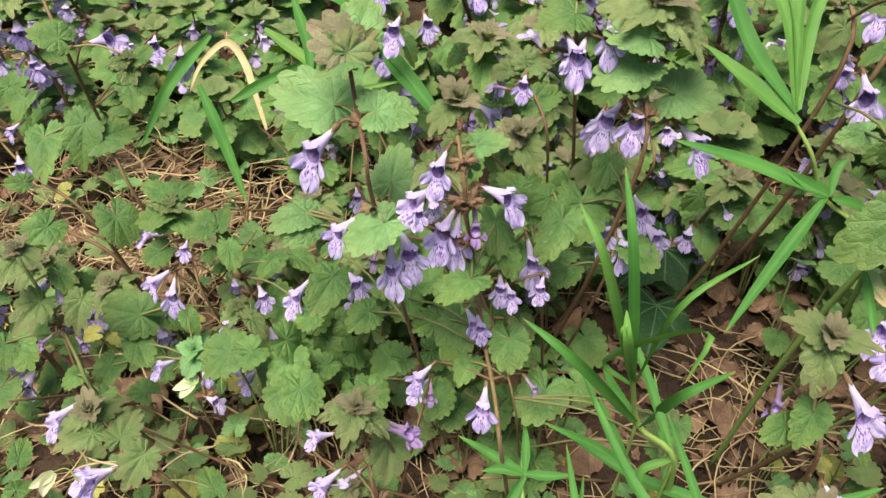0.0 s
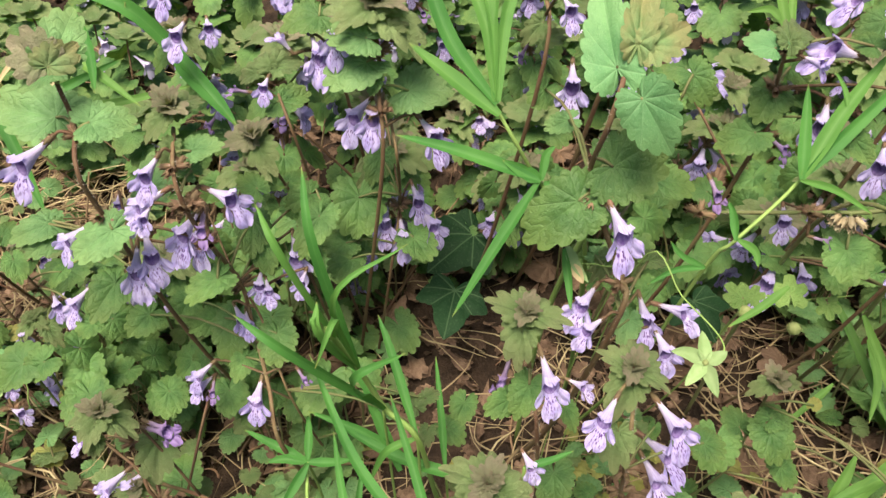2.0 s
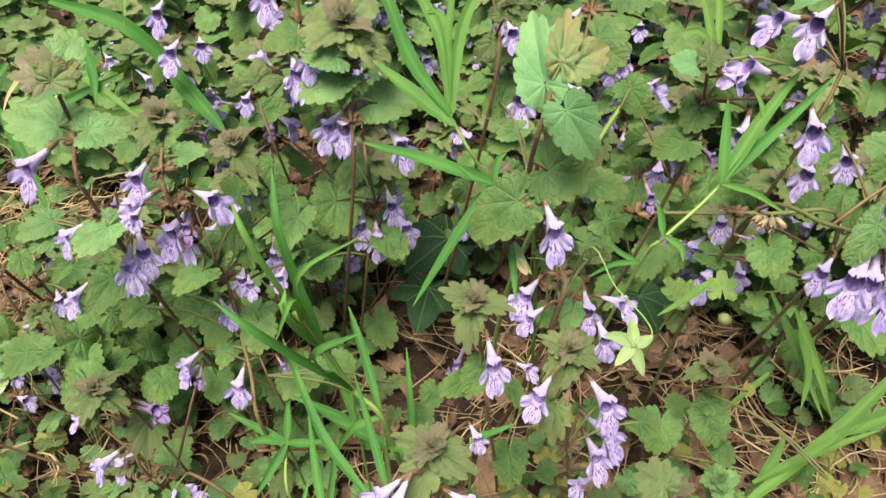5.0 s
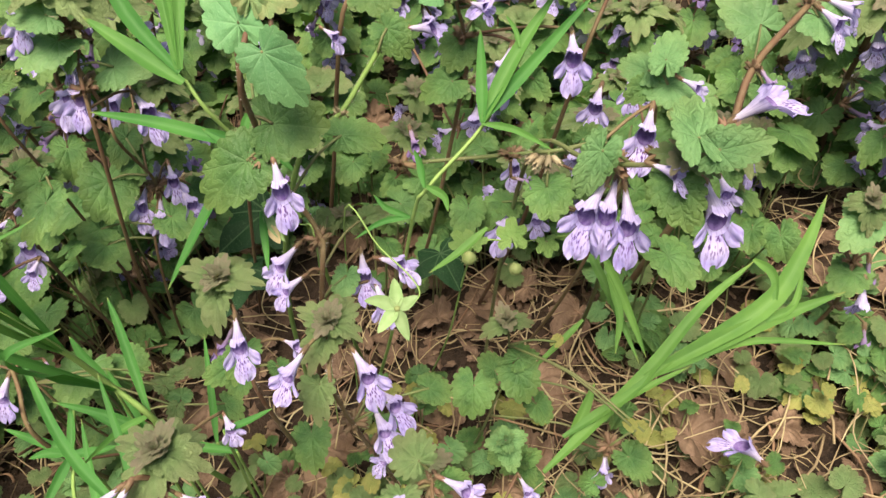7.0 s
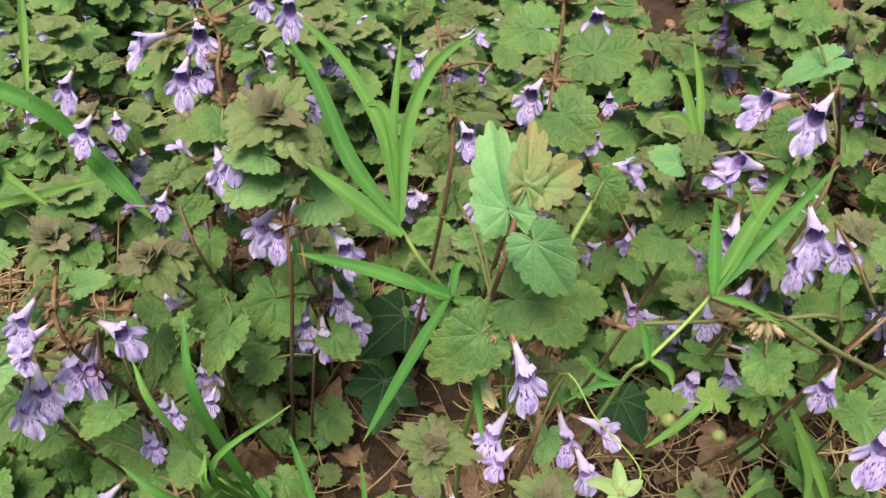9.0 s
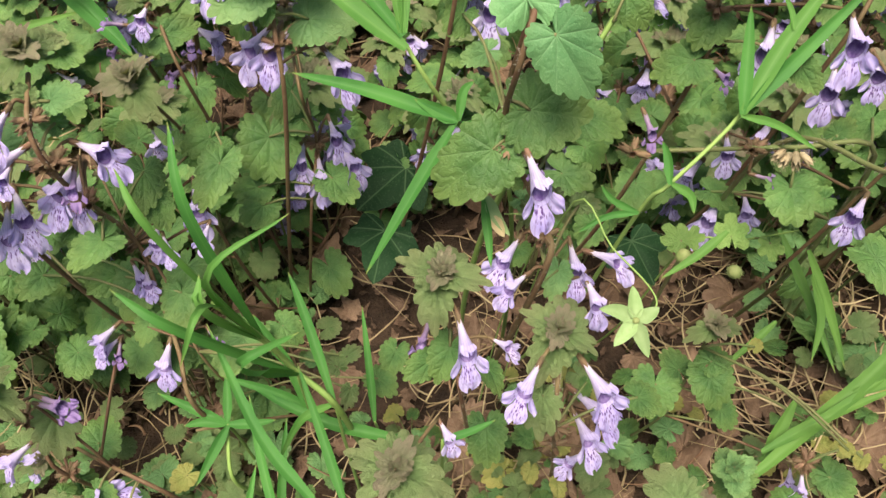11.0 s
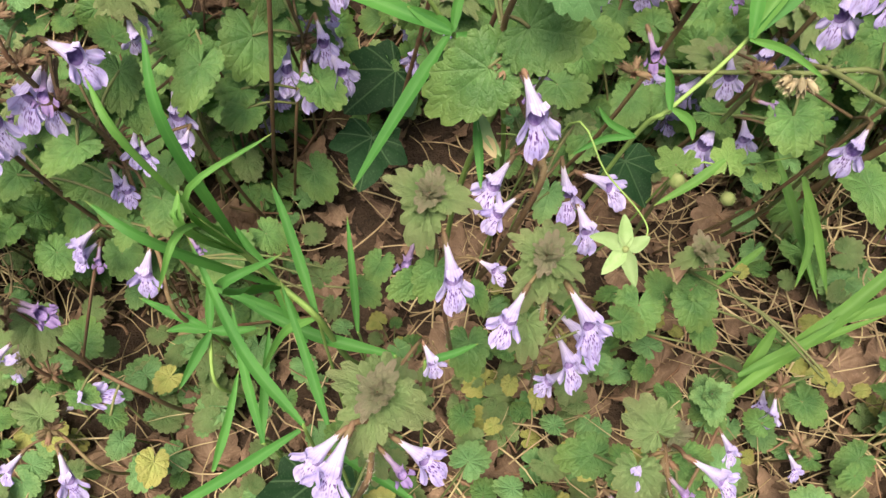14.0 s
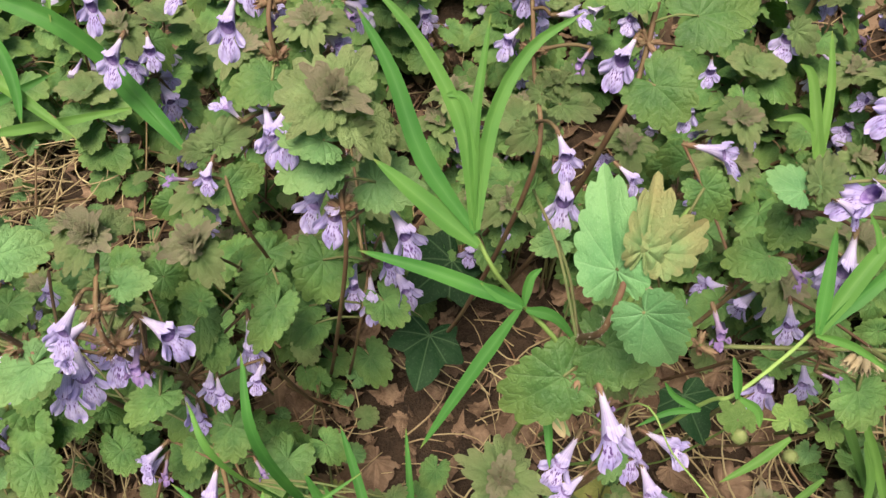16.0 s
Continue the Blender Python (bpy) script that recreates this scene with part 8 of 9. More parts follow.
p.flower((0.3250, 0.2060, 0.1610), (0.3400, 0.1930, 0.1590))
p.flower((0.2930, 0.1860, 0.1490), (0.2960, 0.1720, 0.1430), wilted=True)
p.leaf((0.3000, 0.2000, 0.1560), (-0.60, 0.40, 0.35), (-0.2, -0.5, 0.84), 0.0200, "fresh", 1.1, stalk=(0.2910, 0.1850, 0.1480))
p.leaf((0.3230, 0.2000, 0.1560), (0.75, -0.50, -0.30), (-0.1, -0.5, 0.84), 0.0190, "fresh", 1.1, stalk=(0.3210, 0.2050, 0.1590))
p.leaf((0.2950, 0.1800, 0.1420), (0.60, -0.60, -0.40), (-0.2, -0.5, 0.84), 0.0140, "leaf", 1.1, stalk=(0.2910, 0.1850, 0.1480))
p.leaf((0.3350, 0.2140, 0.1660), (-0.20, 0.80, 0.40), (-0.2, -0.6, 0.77), 0.0150, "olive", 1.1, stalk=(0.3350, 0.2140, 0.1660))

p = Plant("ground_ivy", (0.3400, 0.1650, 0.0020), "yellow-green ground ivy with drooping flowers at the edge of dry grass", "plant", "ground ivy")
p.stem([(0.3400, 0.1650, 0.0020), (0.3380, 0.1500, 0.0500), (0.3350, 0.1500, 0.0850), (0.3320, 0.1510, 0.1050)], 0.0009, 0.0006)
p.rosette((0.3320, 0.1505, 0.1070), (-0.15, -0.2, 0.95), 0.0110, 25, ("olive", "purple"))
p.leaf((0.3330, 0.1490, 0.1000), (-0.85, -0.45, -0.20), (-0.2, -0.4, 0.88), 0.0165, "fresh", 1.1, stalk=(0.3350, 0.1500, 0.0850))
p.leaf((0.3380, 0.1560, 0.0950), (0.30, 0.85, 0.30), (-0.2, -0.4, 0.88), 0.0150, "fresh", 1.1, stalk=(0.3350, 0.1500, 0.0850))
p.leaf((0.3360, 0.1480, 0.0720), (-0.70, -0.60, -0.20), (-0.2, -0.4, 0.88), 0.0140, "round", 1.1, stalk=(0.3370, 0.1500, 0.0650))
p.leaf((0.3420, 0.1330, 0.0250), (-0.60, 0.60, 0.20), (-0.2, -0.3, 0.92), 0.0140, "fresh", 1.1, stalk=(0.3390, 0.1560, 0.0300))
p.leaf((0.3480, 0.1330, 0.0230), (0.80, -0.30, 0.10), (-0.2, -0.3, 0.92), 0.0120, "yellow", 1.1, stalk=(0.3390, 0.1560, 0.0300))
p.flower((0.3410, 0.1490, 0.0800), (0.3440, 0.1420, 0.0620), wilted=True, stalk=(0.3360, 0.1500, 0.0760))
p.flower((0.3400, 0.1450, 0.0720), (0.3370, 0.1350, 0.0570), stalk=(0.3370, 0.1500, 0.0650))
p.flower((0.3460, 0.1400, 0.0480), (0.3480, 0.1330, 0.0340), wilted=True, stalk=(0.3380, 0.1500, 0.0500))
p.whorl((0.3360, 0.1500, 0.0760), (0, 0, 1), 6, 0.0150)
p.whorl((0.3380, 0.1500, 0.0500), (0, 0, 1), 6, 0.0150)


# ---- the undergrowth round about ----
def with_petiole(store, a, b, thick=0.0005):
    a, b = Vector(a), Vector(b)
    line = bend([a, a.lerp(b, 0.5) + Vector((0, 0, 0.12 * (b - a).length)), b], 3)
    store.append(tube(line, [thick] * len(line), 5))


def cup_ring(seed, source):
    """Five hairy cups round a node, joined, for plants further off."""
    r2 = random.Random(seed)
    pieces = []
    for k in range(5):
        a = 6.283 * (k + r2.uniform(-0.3, 0.3)) / 5
        m = facing((0.06 * math.cos(a), 0.06 * math.sin(a), 0), (math.cos(a), math.sin(a), r2.uniform(-0.2, 0.9)), (0, 0, 1), r2.uniform(0.8, 1.15))
        pieces.append(([tuple(m @ v.co) for v in source.vertices], [tuple(f.vertices) for f in source.polygons]))
    return mesh_from("calyx_whorl", *joined(pieces), source.materials[0])


CUP_RINGS = [cup_ring(1, CALYX), cup_ring(2, CALYX), cup_ring(3, CALYX), cup_ring(4, DRY_CUP)]


def ivy_template(seed, height):
    """A small ground ivy plant at the origin."""
    r2 = random.Random(seed)
    p = Plant("ground_ivy", (0, 0, 0), "green ground ivy with crenate leaves and violet flowers in the thicket", "plant", "ground ivy")
    lean = Vector((r2.uniform(-0.35, 0.35), r2.uniform(-0.45, 0.1), 1)).normalized()
    tip = lean * height
    line = bend([(0, 0, -0.006), lean * height * 0.5 + Vector((r2.uniform(-0.006, 0.006), r2.uniform(-0.006, 0.006), 0)), tip])
    stalks = [tube(line, [0.0012] * len(line), 7, 0.08)]
    leaves, flowers = [], []
    nodes = max(2, int(height / 0.021))
    for k in range(nodes):
        t = (k + 0.8) / (nodes + 0.3)
        at = lean * height * t
        a0 = (k % 2) * math.pi / 2 + r2.uniform(-0.4, 0.4)
        for h in range(2):
            a = a0 + math.pi * h + r2.uniform(-0.25, 0.25)
            out = Vector((math.cos(a), math.sin(a), 0))
            base = at + out * r2.uniform(0.008, 0.02) * (1.1 - 0.5 * t) + Vector((0, 0, r2.uniform(-0.002, 0.006)))
            nrm = Vector((out.x * 0.5 + r2.uniform(-0.3, 0.3), out.y * 0.3 - r2.uniform(0.2, 1.1), 1))
            leaves.append((base, out + Vector((0, -0.25, r2.uniform(-0.9, 0.0))), nrm, r2.uniform(0.012, 0.020) * (1.05 - 0.25 * t), "round" if t < 0.6 else "leaf"))
            with_petiole(stalks, at, base)
        if t > 0.35:
            for _ in range(r2.randint(1, 3)):
                a = r2.uniform(-2.9, -0.2) if r2.random() < 0.75 else r2.uniform(0, 6.3)
                out = Vector((math.cos(a), math.sin(a), r2.uniform(-0.9, 0.1))).normalized()
                flowers.append((at, at + out * r2.uniform(0.014, 0.020), r2.random() < 0.15))
    spin = r2.uniform(0, 3)
    for k in range(4):
        for h in range(2):
            a = spin + math.pi * h + math.pi / 2 * k
            out = Vector((math.cos(a), math.sin(a), 0))
            rise = (0.1, 0.3, 0.6, 0.9)[k]
            leaves.append((tip + out * 0.002 + lean * 0.001 * k, out * math.cos(rise) + lean * math.sin(rise), lean * math.cos(rise) - out * math.sin(rise),
                           (0.016, 0.014, 0.009, 0.007)[k], "olive" if k < 2 else "purple"))
    p.mesh("stem", *joined(stalks), "stem")
    for b, al, no, size, look_ in leaves:
        p.leaf(b, al, no, size, look_)
    for k in range(1, nodes):
        p.put("calyx_whorl", r2.choice(CUP_RINGS), facing(lean * height * (k + 0.8) / (nodes + 0.3), lean.orthogonal(), lean, r2.uniform(0.014, 0.018)))
    for b, mth, wl in flowers:
        d = mth - b
        p.put("flower", rng.choice(WHOLE_WILTED if wl else WHOLE), facing(b, d, (0, 0, 1), d.length / 0.92))
    return p.ob


def whole_flower(kit):
    """One flower with its lips and calyx in one mesh, for plants further off."""
    verts, faces, slots, mats = [], [], [], []
    for me in (*kit, CALYX):
        n = len(verts)
        verts += [tuple(v.co) for v in me.vertices]
        faces += [tuple(i + n for i in f.vertices) for f in me.polygons]
        slots += [len(mats)] * len(me.polygons)
        mats.append(me.materials[0])
    out = mesh_from("flower", verts, faces, mats[0])
    for m in mats[1:]:
        out.materials.append(m)
    out.polygons.foreach_set("material_index", slots)
    return out


WHOLE = [whole_flower(corolla(60 + k, 0.0, 9, 5, 5)) for k in range(5)]
WHOLE_WILTED = [whole_flower(corolla(70 + k, 1.0, 8, 4, 4)) for k in range(2)]


def low_template(seed, looks_=("low", "lowvivid", "low", "lowolive", "low")):
    """A creeping shoot with a few round leaves close to the soil."""
    r2 = random.Random(seed)
    p = Plant("ground_ivy_shoot", (0, 0, 0), "low creeping ground ivy shoot with round scalloped leaves", "plant", "ground ivy shoots")
    stalks = []
    for k in range(r2.randint(3, 6)):
        a = r2.uniform(0, 6.3)
        d = Vector((math.cos(a), math.sin(a), 0))
        root = d * r2.uniform(0, 0.008)
        base = root + d * r2.uniform(0.004, 0.016) + Vector((0, 0, r2.uniform(0.008, 0.04)))
        p.leaf(base, d + Vector((0, -0.2, r2.uniform(-0.4, 0.2))), (r2.uniform(-0.5, 0.5), r2.uniform(-0.8, 0.1), 1), r2.uniform(0.008, 0.014), r2.choice(looks_))
        with_petiole(stalks, root, base)
    p.mesh("stem", *joined(stalks), "green_stem")
    return p.ob


def middle_template(seed):
    """Round leaves held up on long stalks in the shade of the taller plants."""
    r2 = random.Random(seed)
    p = Plant("ground_ivy_shoot", (0, 0, 0), "shaded ground ivy shoot with round leaves on long stalks", "plant", "ground ivy shoots")
    stalks = []
    for k in range(r2.randint(4, 7)):
        a = r2.uniform(0, 6.3)
        d = Vector((math.cos(a), math.sin(a), 0))
        base = d * r2.uniform(0.004, 0.024) + Vector((0, 0, r2.uniform(0.025, 0.085)))
        p.leaf(base, d + Vector((0, -0.5, r2.uniform(-0.7, 0.1))), (r2.uniform(-0.5, 0.5), r2.uniform(-0.9, 0.0), 1), r2.uniform(0.011, 0.018), "low")
        with_petiole(stalks, d * r2.uniform(0, 0.006), base)
    p.mesh("stem", *joined(stalks), "green_stem")
    return p.ob


BACK = [ivy_template(31 + i, h) for i, h in enumerate((0.13, 0.15, 0.17, 0.14))]
TALL = [ivy_template(11 + i, h) for i, h in enumerate((0.06, 0.075, 0.09, 0.10, 0.12, 0.085))]
LOW = [low_template(50 + i) for i in range(8)]
DRY = [low_template(70 + i, ("yellow", "lowolive", "yellow", "low")) for i in range(3)]
LIGHT = [low_template(110 + i, ("lowvivid", "lowolive", "lowolive", "yellow", "lowvivid")) for i in range(5)]
MIDDLE = [middle_template(90 + i) for i in range(6)]
fill = random.Random(21)


def scatter(kit, count, area, size=(0.85, 1.15), keep=lambda x, y: True, sink=0.0):
    x0, x1, y0, y1 = area
    done = 0
    while done < count:
        x, y = fill.uniform(x0, x1), fill.uniform(y0, y1)
        if not keep(x, y):
            continue
        s = fill.uniform(*size)
        m = pose(x, y, ground_z(x, y) - sink, fill.uniform(-8, 8), fill.uniform(-8, 8), fill.uniform(-60, 60)) @ Matrix.Diagonal((s, s, s, 1))
        copy_thing(fill.choice(kit), m)
        done += 1


def clearing(x, y):
    """Pale dry grass lies open here."""
    return ((x + 0.2) / 0.09) ** 2 + ((y - 0.38) / 0.1) ** 2 < 1


def gap(x, y):
    """The dark hollows round the ivy vine and under the overhanging shoot stay open."""
    return not (0.07 < x < 0.135 and 0.15 < y < 0.29) and not (0.135 < x < 0.26 and 0.135 < y < 0.235)


scatter(BACK, 18, (-0.02, 0.5, 0.33, 0.46))
scatter(BACK, 4, (-0.36, -0.06, 0.42, 0.52))
scatter(BACK, 10, (0.32, 0.52, 0.21, 0.33))
scatter(TALL, 38, (-0.3, 0.5, 0.27, 0.36), (0.7, 1.0), lambda x, y: not clearing(x, y) and (x > -0.06 or fill.random() < 0.4))
scatter(TALL, 5, (-0.4, -0.17, 0.19, 0.31))
scatter(TALL, 14, (0.31, 0.58, 0.19, 0.32))
scatter(LOW, 45, (-0.3, 0.5, 0.18, 0.42), (0.75, 1.15), lambda x, y: gap(x, y) and not clearing(x, y) and (x > -0.06 or fill.random() < 0.5))
scatter(LIGHT, 10, (-0.36, -0.1, 0.42, 0.62), (1.0, 1.5))
scatter(LIGHT, 17, (-0.12, 0.06, 0.08, 0.19), (0.7, 1.1))
scatter(LIGHT, 6, (0.0, 0.13, 0.03, 0.1), (0.7, 1.0))
scatter(LIGHT, 8, (0.13, 0.25, 0.08, 0.15), (0.6, 0.9))
scatter(LIGHT, 28, (-0.34, -0.03, 0.1, 0.5), (0.8, 1.3))
scatter(LIGHT, 30, (0.2, 0.5, 0.03, 0.26), (0.6, 1.1), gap)
scatter(LOW, 38, (-0.25, 0.17, 0.03, 0.18), (0.7, 1.05))
scatter(TALL, 8, (-0.12, 0.12, 0.26, 0.32), (0.6, 0.85), gap)
scatter(LOW, 40, (0.15, 0.45, 0.02, 0.18), (0.5, 1.0), gap)
scatter(DRY, 46, (0.12, 0.45, 0.02, 0.18), (0.45, 0.8))
scatter(DRY, 10, (-0.2, 0.15, 0.05, 0.2), (0.5, 0.8))
scatter(DRY, 26, (-0.32, -0.08, 0.12, 0.36), (0.7, 1.1))
scatter(MIDDLE, 18, (-0.08, 0.12, 0.19, 0.30), keep=gap)
scatter(MIDDLE, 30, (0.12, 0.42, 0.18, 0.30), keep=gap)
for k, ob in enumerate(TALL + BACK + LOW + DRY + LIGHT + MIDDLE):
    ob.matrix_basis = pose(-0.6 + 0.07 * k, 1.0, ground_z(-0.6 + 0.07 * k, 1.0))


def thicket(name, count, area, label, kit="far", keep=lambda x, y: True):
    """The plants further off, leaf by leaf, in one object."""
    r2 = random.Random(5)
    mats = ["leaf", "olive", "stem", "petal"]
    verts, faces, slots, uvs = [], [], [], []

    def lay(me, m, slot):
        n = len(verts)
        if slot < 2:
            layer = me.uv_layers[0].data
            flat = {}
            for lp in me.loops:
                flat[lp.vertex_index] = tuple(layer[lp.index].uv)
            uvs.extend(flat[i] for i in range(len(me.vertices)))
        else:
            uvs.extend((0.1, 0.1) for _ in me.vertices)
        verts.extend(tuple(m @ v.co) for v in me.vertices)
        faces.extend(tuple(i + n for i in f.vertices) for f in me.polygons)
        slots.extend([slot] * len(me.polygons))

    blossom = [joined_flower(k) for k in range(3)]
    x0, x1, y0, y1 = area
    for _ in range(count):
        x, y = r2.uniform(x0, x1), r2.uniform(y0, y1)
        if not keep(x, y):
            continue
        foot = Vector((x, y, ground_z(x, y)))
        lean = Vector((r2.uniform(-0.35, 0.35), r2.uniform(-0.45, 0.1), 1)).normalized()
        height = r2.uniform(0.05, 0.11)
        v, f = tube([foot, foot + lean * height], [0.0009, 0.0006], 5)
        n = len(verts)
        verts.extend(v)
        uvs.extend((0.1, 0.1) for _ in v)
        faces.extend(tuple(i + n for i in q) for q in f)
        slots.extend([2] * len(f))
        for k in range(5):
            at = foot + lean * height * (0.2 + 0.17 * k)
            for h in range(3):
                a = k * 1.57 + h * 2.1 + r2.uniform(-0.4, 0.4)
                out = Vector((math.cos(a), math.sin(a), 0))
                lay(r2.choice(LEAF[kit]), facing(at + out * r2.uniform(0.005, 0.02), out + Vector((0, -0.15, r2.uniform(-0.7, 0.2))),
                    Vector((out.x * 0.45, out.y * 0.45 - 0.3, 1)), r2.uniform(0.012, 0.021)), 0)
            if k > 1:
                for _f in range(r2.randint(0, 2)):
                    a = r2.uniform(-2.9, -0.2)
                    d = Vector((math.cos(a), math.sin(a), r2.uniform(-0.7, 0.1)))
                    lay(r2.choice(blossom), facing(at + d * 0.004, d, (0, 0, 1), r2.uniform(0.014, 0.019)), 3)
        for k in range(6):
            a = k * 1.57 + r2.uniform(-0.2, 0.2)
            out = Vector((math.cos(a), math.sin(a), 0.1 + 0.15 * k))
            lay(r2.choice(LEAF[kit if kit == "edge" else "farolive"]), facing(foot + lean * height + out * 0.002, out, lean - out * 0.2, 0.016 - 0.0014 * k), 1)
    me = mesh_from(name, verts, faces, MAT[mats[0]], uvs)
    for key in mats[1:]:
        me.materials.append(MAT[key])
    me.polygons.foreach_set("material_index", slots)
    return tagged(new(name, me), label, "plant", kind="stuff")


def joined_flower(k):
    parts_ = corolla(80 + k, 0.0, 6, 3, 3)
    return mesh_from("blossom", *joined([([tuple(v.co) for v in me.vertices], [tuple(f.vertices) for f in me.polygons]) for me in parts_]), MAT["petal"])


thicket("ground_ivy_thicket", 300, (-0.6, 0.95, 0.36, 0.95), "dense green ground ivy with violet flowers behind", keep=lambda x, y: not clearing(x, y) and (x > -0.1 or noise.noise((x * 14, y * 14, 2.0)) > -0.35))
thicket("surrounding_ground_ivy", 900, (-1.3, 1.6, -1.0, 1.8), "ground ivy going on all round on the bank", "edge",
        lambda x, y: not (-0.6 < x < 0.95 and -0.15 < y < 0.95))


# ---- litter on the soil ----
def straws(name, count, area, mat, length, width, lift, label, keep=lambda x, y: True):
    """Dry stalks lying criss-cross, bent and split."""
    pieces, uvs = [], []
    x0, x1, y0, y1 = area
    for _ in range(count):
        x, y = fill.uniform(x0, x1), fill.uniform(y0, y1)
        if not keep(x, y):
            continue
        a, ln = fill.uniform(0, 6.3), fill.uniform(*length)
        up = fill.uniform(0, lift)
        d = Vector((math.cos(a), math.sin(a), 0))
        pts = []
        side = Vector((-d.y, d.x, 0)) * fill.uniform(-1.1, 1.1)
        for t in (-0.5, -0.17, 0.17, 0.5):
            q = Vector((x, y, 0)) + d * (ln * t) + side * (ln * t * t)
            q.z = ground_z(q.x, q.y) + up + (t + 0.5) * fill.uniform(-0.002, 0.006) + 0.001
            pts.append(q)
        w = fill.uniform(*width)
        pieces.append(tube(bend(pts, 2), [w, w, w * 0.95, w * 0.9, w * 0.8, w * 0.6, w * 0.3], 5))
    v, f = joined(pieces)
    u = [((i % 5) / 5, (i // 5 % 7) / 7 * 0.9) for i in range(len(v))]
    return tagged(new(name, mesh_from(name, v, f, MAT[mat], u)), label, "litter", kind="stuff")


straws("dry_grass_litter", 520, (0.12, 0.5, 0.0, 0.24), "straw", (0.008, 0.045), (0.00018, 0.00055), 0.012, "pale dry grass stalks matted on the soil")
straws("straw_litter", 800, (-0.4, 0.6, 0.0, 0.5), "straw", (0.012, 0.05), (0.00018, 0.0005), 0.014, "scattered pale straw between the plants")
straws("twig_litter", 900, (-0.4, 0.6, 0.0, 0.6), "twig", (0.01, 0.05), (0.0002, 0.0007), 0.012, "thin brown twigs and dead stems on the soil")
straws("bleached_grass_litter", 380, (0.2, 0.5, 0.03, 0.26), "straw", (0.01, 0.05), (0.00018, 0.0006), 0.022, "bleached dry grass heaped on the soil")
straws("clearing_straw_litter", 520, (-0.31, -0.1, 0.28, 0.5), "straw", (0.01, 0.045), (0.0002, 0.0008), 0.02, "heaped pale dry grass in a clearing")
straws("pale_straw_litter", 800, (-0.42, -0.04, 0.14, 0.62), "straw", (0.015, 0.06), (0.0002, 0.0006), 0.03, "pale dry grass matted between the plants")
straws("bent_straw_litter", 420, (-0.1, 0.3, 0.05, 0.25), "straw", (0.015, 0.06), (0.0002, 0.0005), 0.018, "long pale dry grass stalks between the shoots", lambda x, y: not (0.14 < x < 0.27 and 0.155 < y < 0.235))


def seedlings(name, count, area, label, keep=lambda x, y: True):
    """Small round leaves just above the litter, each on a thread of a stalk."""
    mats = ["fresh", "leaf", "olive", "green_stem"]
    kit = [LEAF["lowvivid"], LEAF["low"], LEAF["lowolive"]]
    verts, faces, slots, uvs = [], [], [], []
    x0, x1, y0, y1 = area
    for _ in range(count):
        x, y, a = fill.uniform(x0, x1), fill.uniform(y0, y1), fill.uniform(0, 6.3)
        if not keep(x, y):
            continue
        foot = Vector((x, y, ground_z(x, y)))
        head = foot + Vector((fill.uniform(-0.008, 0.008), fill.uniform(-0.01, 0.004), fill.uniform(0.006, 0.026)))
        slot = fill.choice((0, 0, 0, 1, 2, 2, 2))
        me = fill.choice(kit[slot])
        m = facing(head, (math.cos(a), math.sin(a) - 0.2, fill.uniform(-0.35, 0.15)), (fill.uniform(-0.5, 0.5), fill.uniform(-0.8, 0.1), 1), fill.uniform(0.005, 0.0115))
        n = len(verts)
        verts += [tuple(m @ v.co) for v in me.vertices]
        uvs += [(v.co.x, v.co.y) for v in me.vertices]
        faces += [tuple(i + n for i in f.vertices) for f in me.polygons]
        slots += [slot] * len(me.polygons)
        v, f = tube([foot, foot.lerp(head, 0.5) + Vector((0, 0.001, 0.001)), head], [0.00045, 0.0004, 0.00035], 5)
        n = len(verts)
        verts += v
        uvs += [(0.1, 0.1)] * len(v)
        faces += [tuple(i + n for i in q) for q in f]
        slots += [3] * len(f)
    me = mesh_from(name, verts, faces, MAT[mats[0]], uvs)
    for key in mats[1:]:
        me.materials.append(MAT[key])
    me.polygons.foreach_set("material_index", slots)
    return tagged(new(name, me), label, "plant", kind="stuff")


seedlings("ground_ivy_seedlings", 330, (-0.13, 0.44, 0.03, 0.25), "small light green round leaves sprouting through the litter", gap)
seedlings("bank_seedlings", 200, (-0.34, -0.06, 0.14, 0.44), "small yellow-green leaves sprouting between straw on the bank")


def bare_stem(x, y):
    """One leafless stem leaning among the leaves."""
    a, ln = fill.uniform(0, 6.3), fill.uniform(0.04, 0.10)
    d = Vector((math.cos(a), math.sin(a), fill.uniform(0.35, 1.1))).normalized()
    side = d.orthogonal().normalized() * fill.uniform(-0.25, 0.25)
    line = bend([(d * ln * t + side * (ln * t * (1 - t))) for t in (0, 0.35, 0.7, 1)], 2)
    w = fill.uniform(0.0006, 0.0010)
    v, f = tube(line, [w * (1 - 0.4 * k / len(line)) for k in range(len(line))], 6)
    ob = new("bare_stem", mesh_from("bare_stem", v, f, MAT["stem"]))
    ob.location = (x, y, ground_z(x, y) - 0.003)
    return tagged(ob, "bare brown leaning stem rooted among ground ivy leaves", "stem", "bare stems")


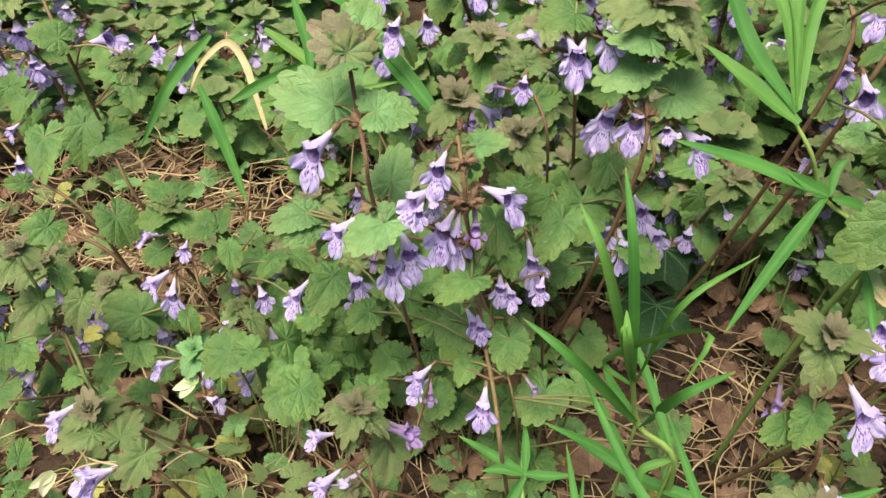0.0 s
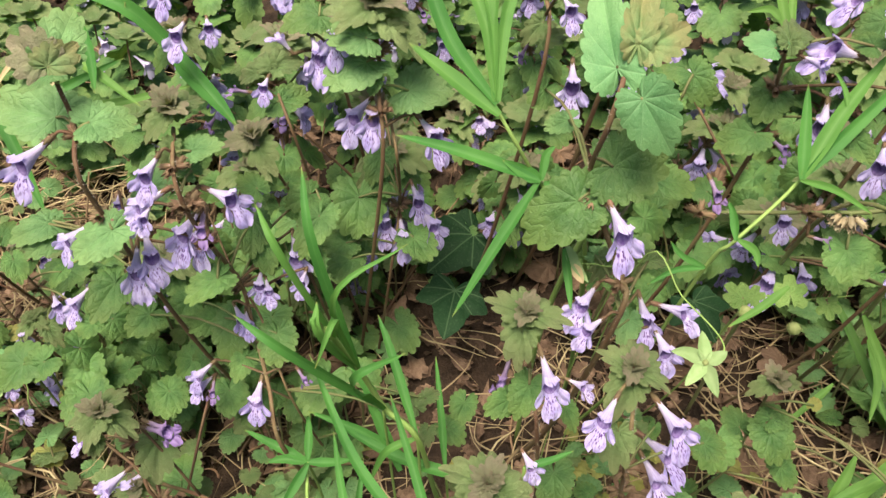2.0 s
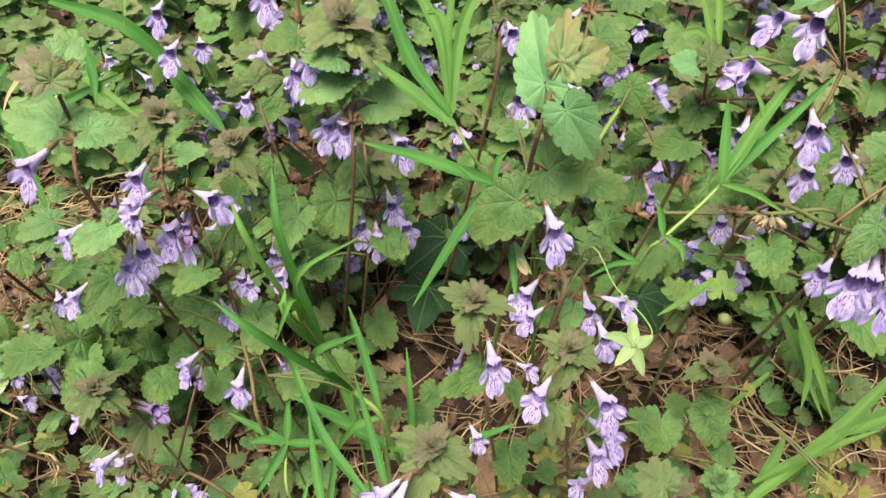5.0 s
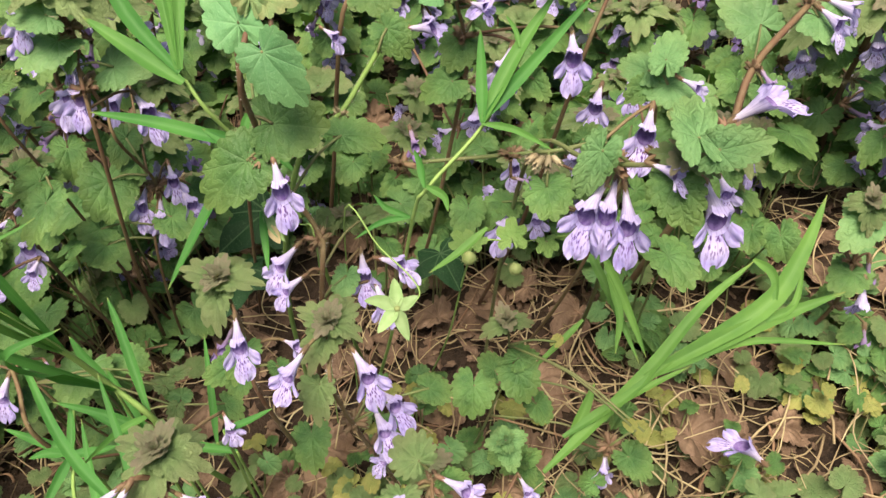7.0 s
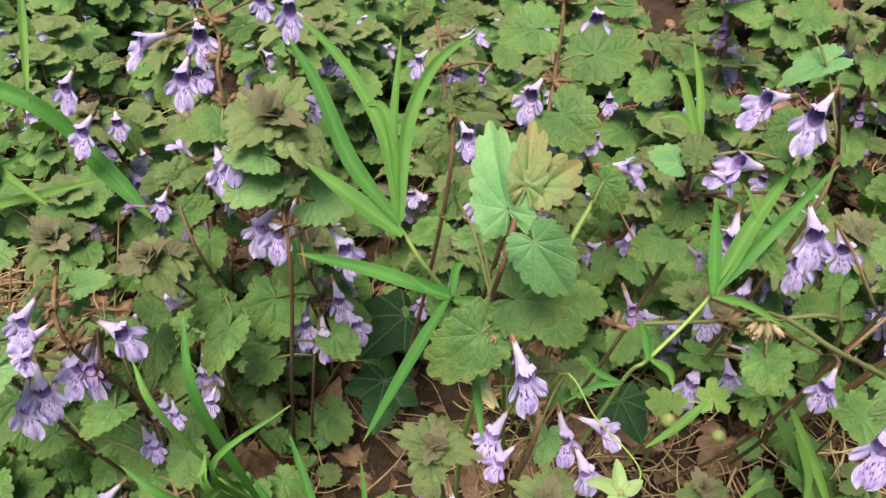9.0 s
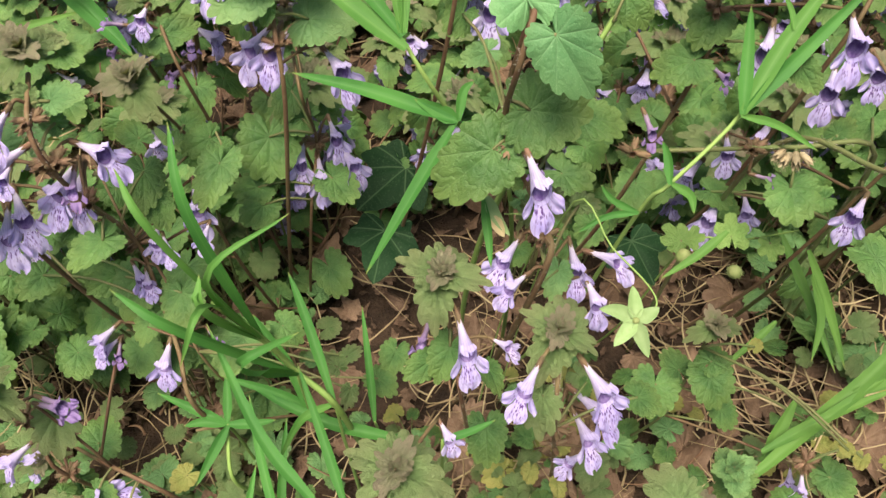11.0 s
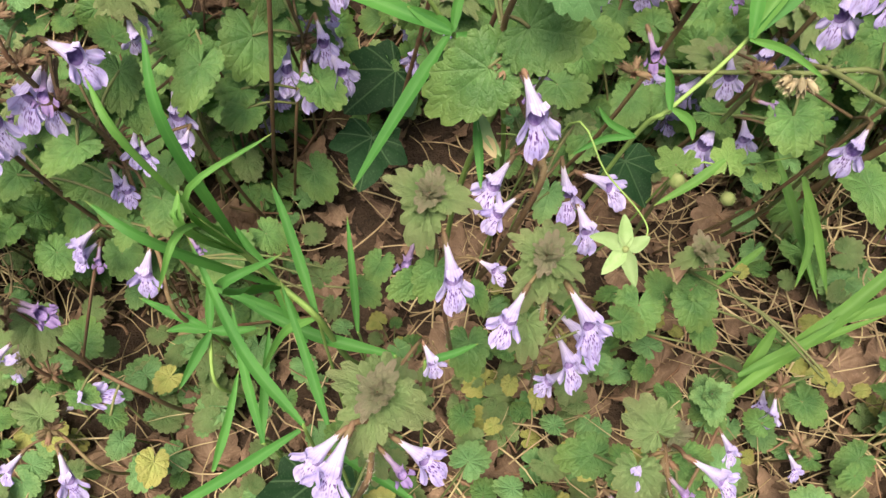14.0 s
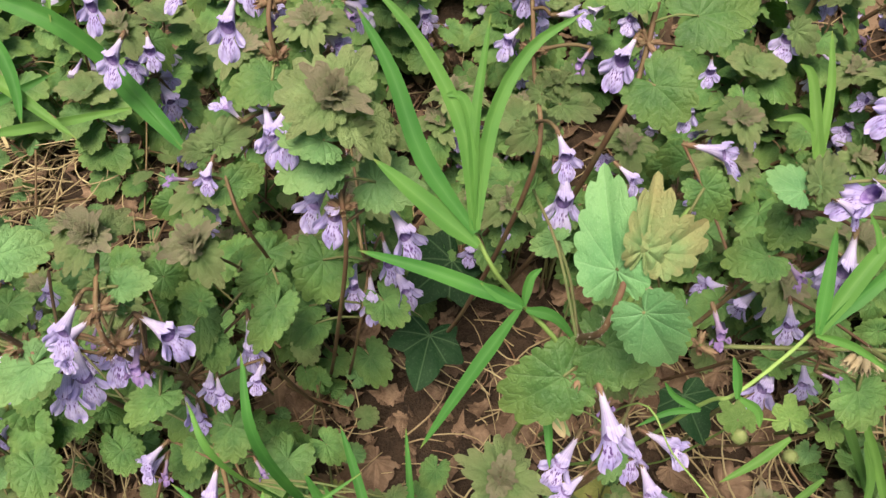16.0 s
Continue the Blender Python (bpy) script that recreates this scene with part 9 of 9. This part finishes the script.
for _ in range(150):
    bare_stem(fill.uniform(-0.34, 0.1), fill.uniform(0.17, 0.42))


def leaf_crumbs(count, area, size):
    """Broken brown leaves, pressed together on the soil."""
    verts, faces, uvs = [], [], []
    x0, x1, y0, y1 = area
    kits = [([v.co.copy() for v in me.vertices], [tuple(q.vertices) for q in me.polygons]) for me in LEAF["crumb"]]
    for _ in range(count):
        x, y, a = fill.uniform(x0, x1), fill.uniform(y0, y1), fill.uniform(0, 6.3)
        m = facing((x, y, ground_z(x, y) + fill.uniform(0.001, 0.007)), (math.cos(a), math.sin(a), fill.uniform(-0.3, 0.3)),
                   (fill.uniform(-1, 1), fill.uniform(-1, 1), 1), fill.uniform(*size), fill.uniform(0.5, 1.2))
        v, f = fill.choice(kits)
        n = len(verts)
        verts += [tuple(m @ q) for q in v]
        uvs += [(q.x, q.y) for q in v]
        faces += [tuple(i + n for i in q) for q in f]
    return tagged(new("leaf_litter", mesh_from("leaf_litter", verts, faces, MAT["dead"], uvs)), "crumbled brown leaf litter covering the soil", "litter", kind="stuff")


leaf_crumbs(4200, (-0.35, 0.55, 0.0, 0.5), (0.004, 0.013))
leaf_crumbs(1500, (-0.65, 0.9, 0.45, 1.0), (0.01, 0.026))


def dead_leaf(x, y, size, turn):
    me = fill.choice(LEAF["dead"])
    n = Vector((fill.uniform(-0.4, 0.4), fill.uniform(-0.5, 0.2), 1))
    d = Vector((math.cos(turn), math.sin(turn), fill.uniform(-0.15, 0.15)))
    ob = new("dead_leaf", me)
    ob.matrix_basis = facing((x, y, ground_z(x, y) + 0.004 + fill.uniform(0, 0.006)), d, n, size)
    return tagged(ob, "curled brown dead leaf lying on the soil", "leaf", "dead leaves")


for _ in range(150):
    dead_leaf(fill.uniform(-0.3, 0.5), fill.uniform(0.02, 0.42), fill.uniform(0.010, 0.028), fill.uniform(0, 6.3))
for _ in range(60):
    dead_leaf(fill.uniform(0.1, 0.4), fill.uniform(0.02, 0.24), fill.uniform(0.010, 0.028), fill.uniform(0, 6.3))
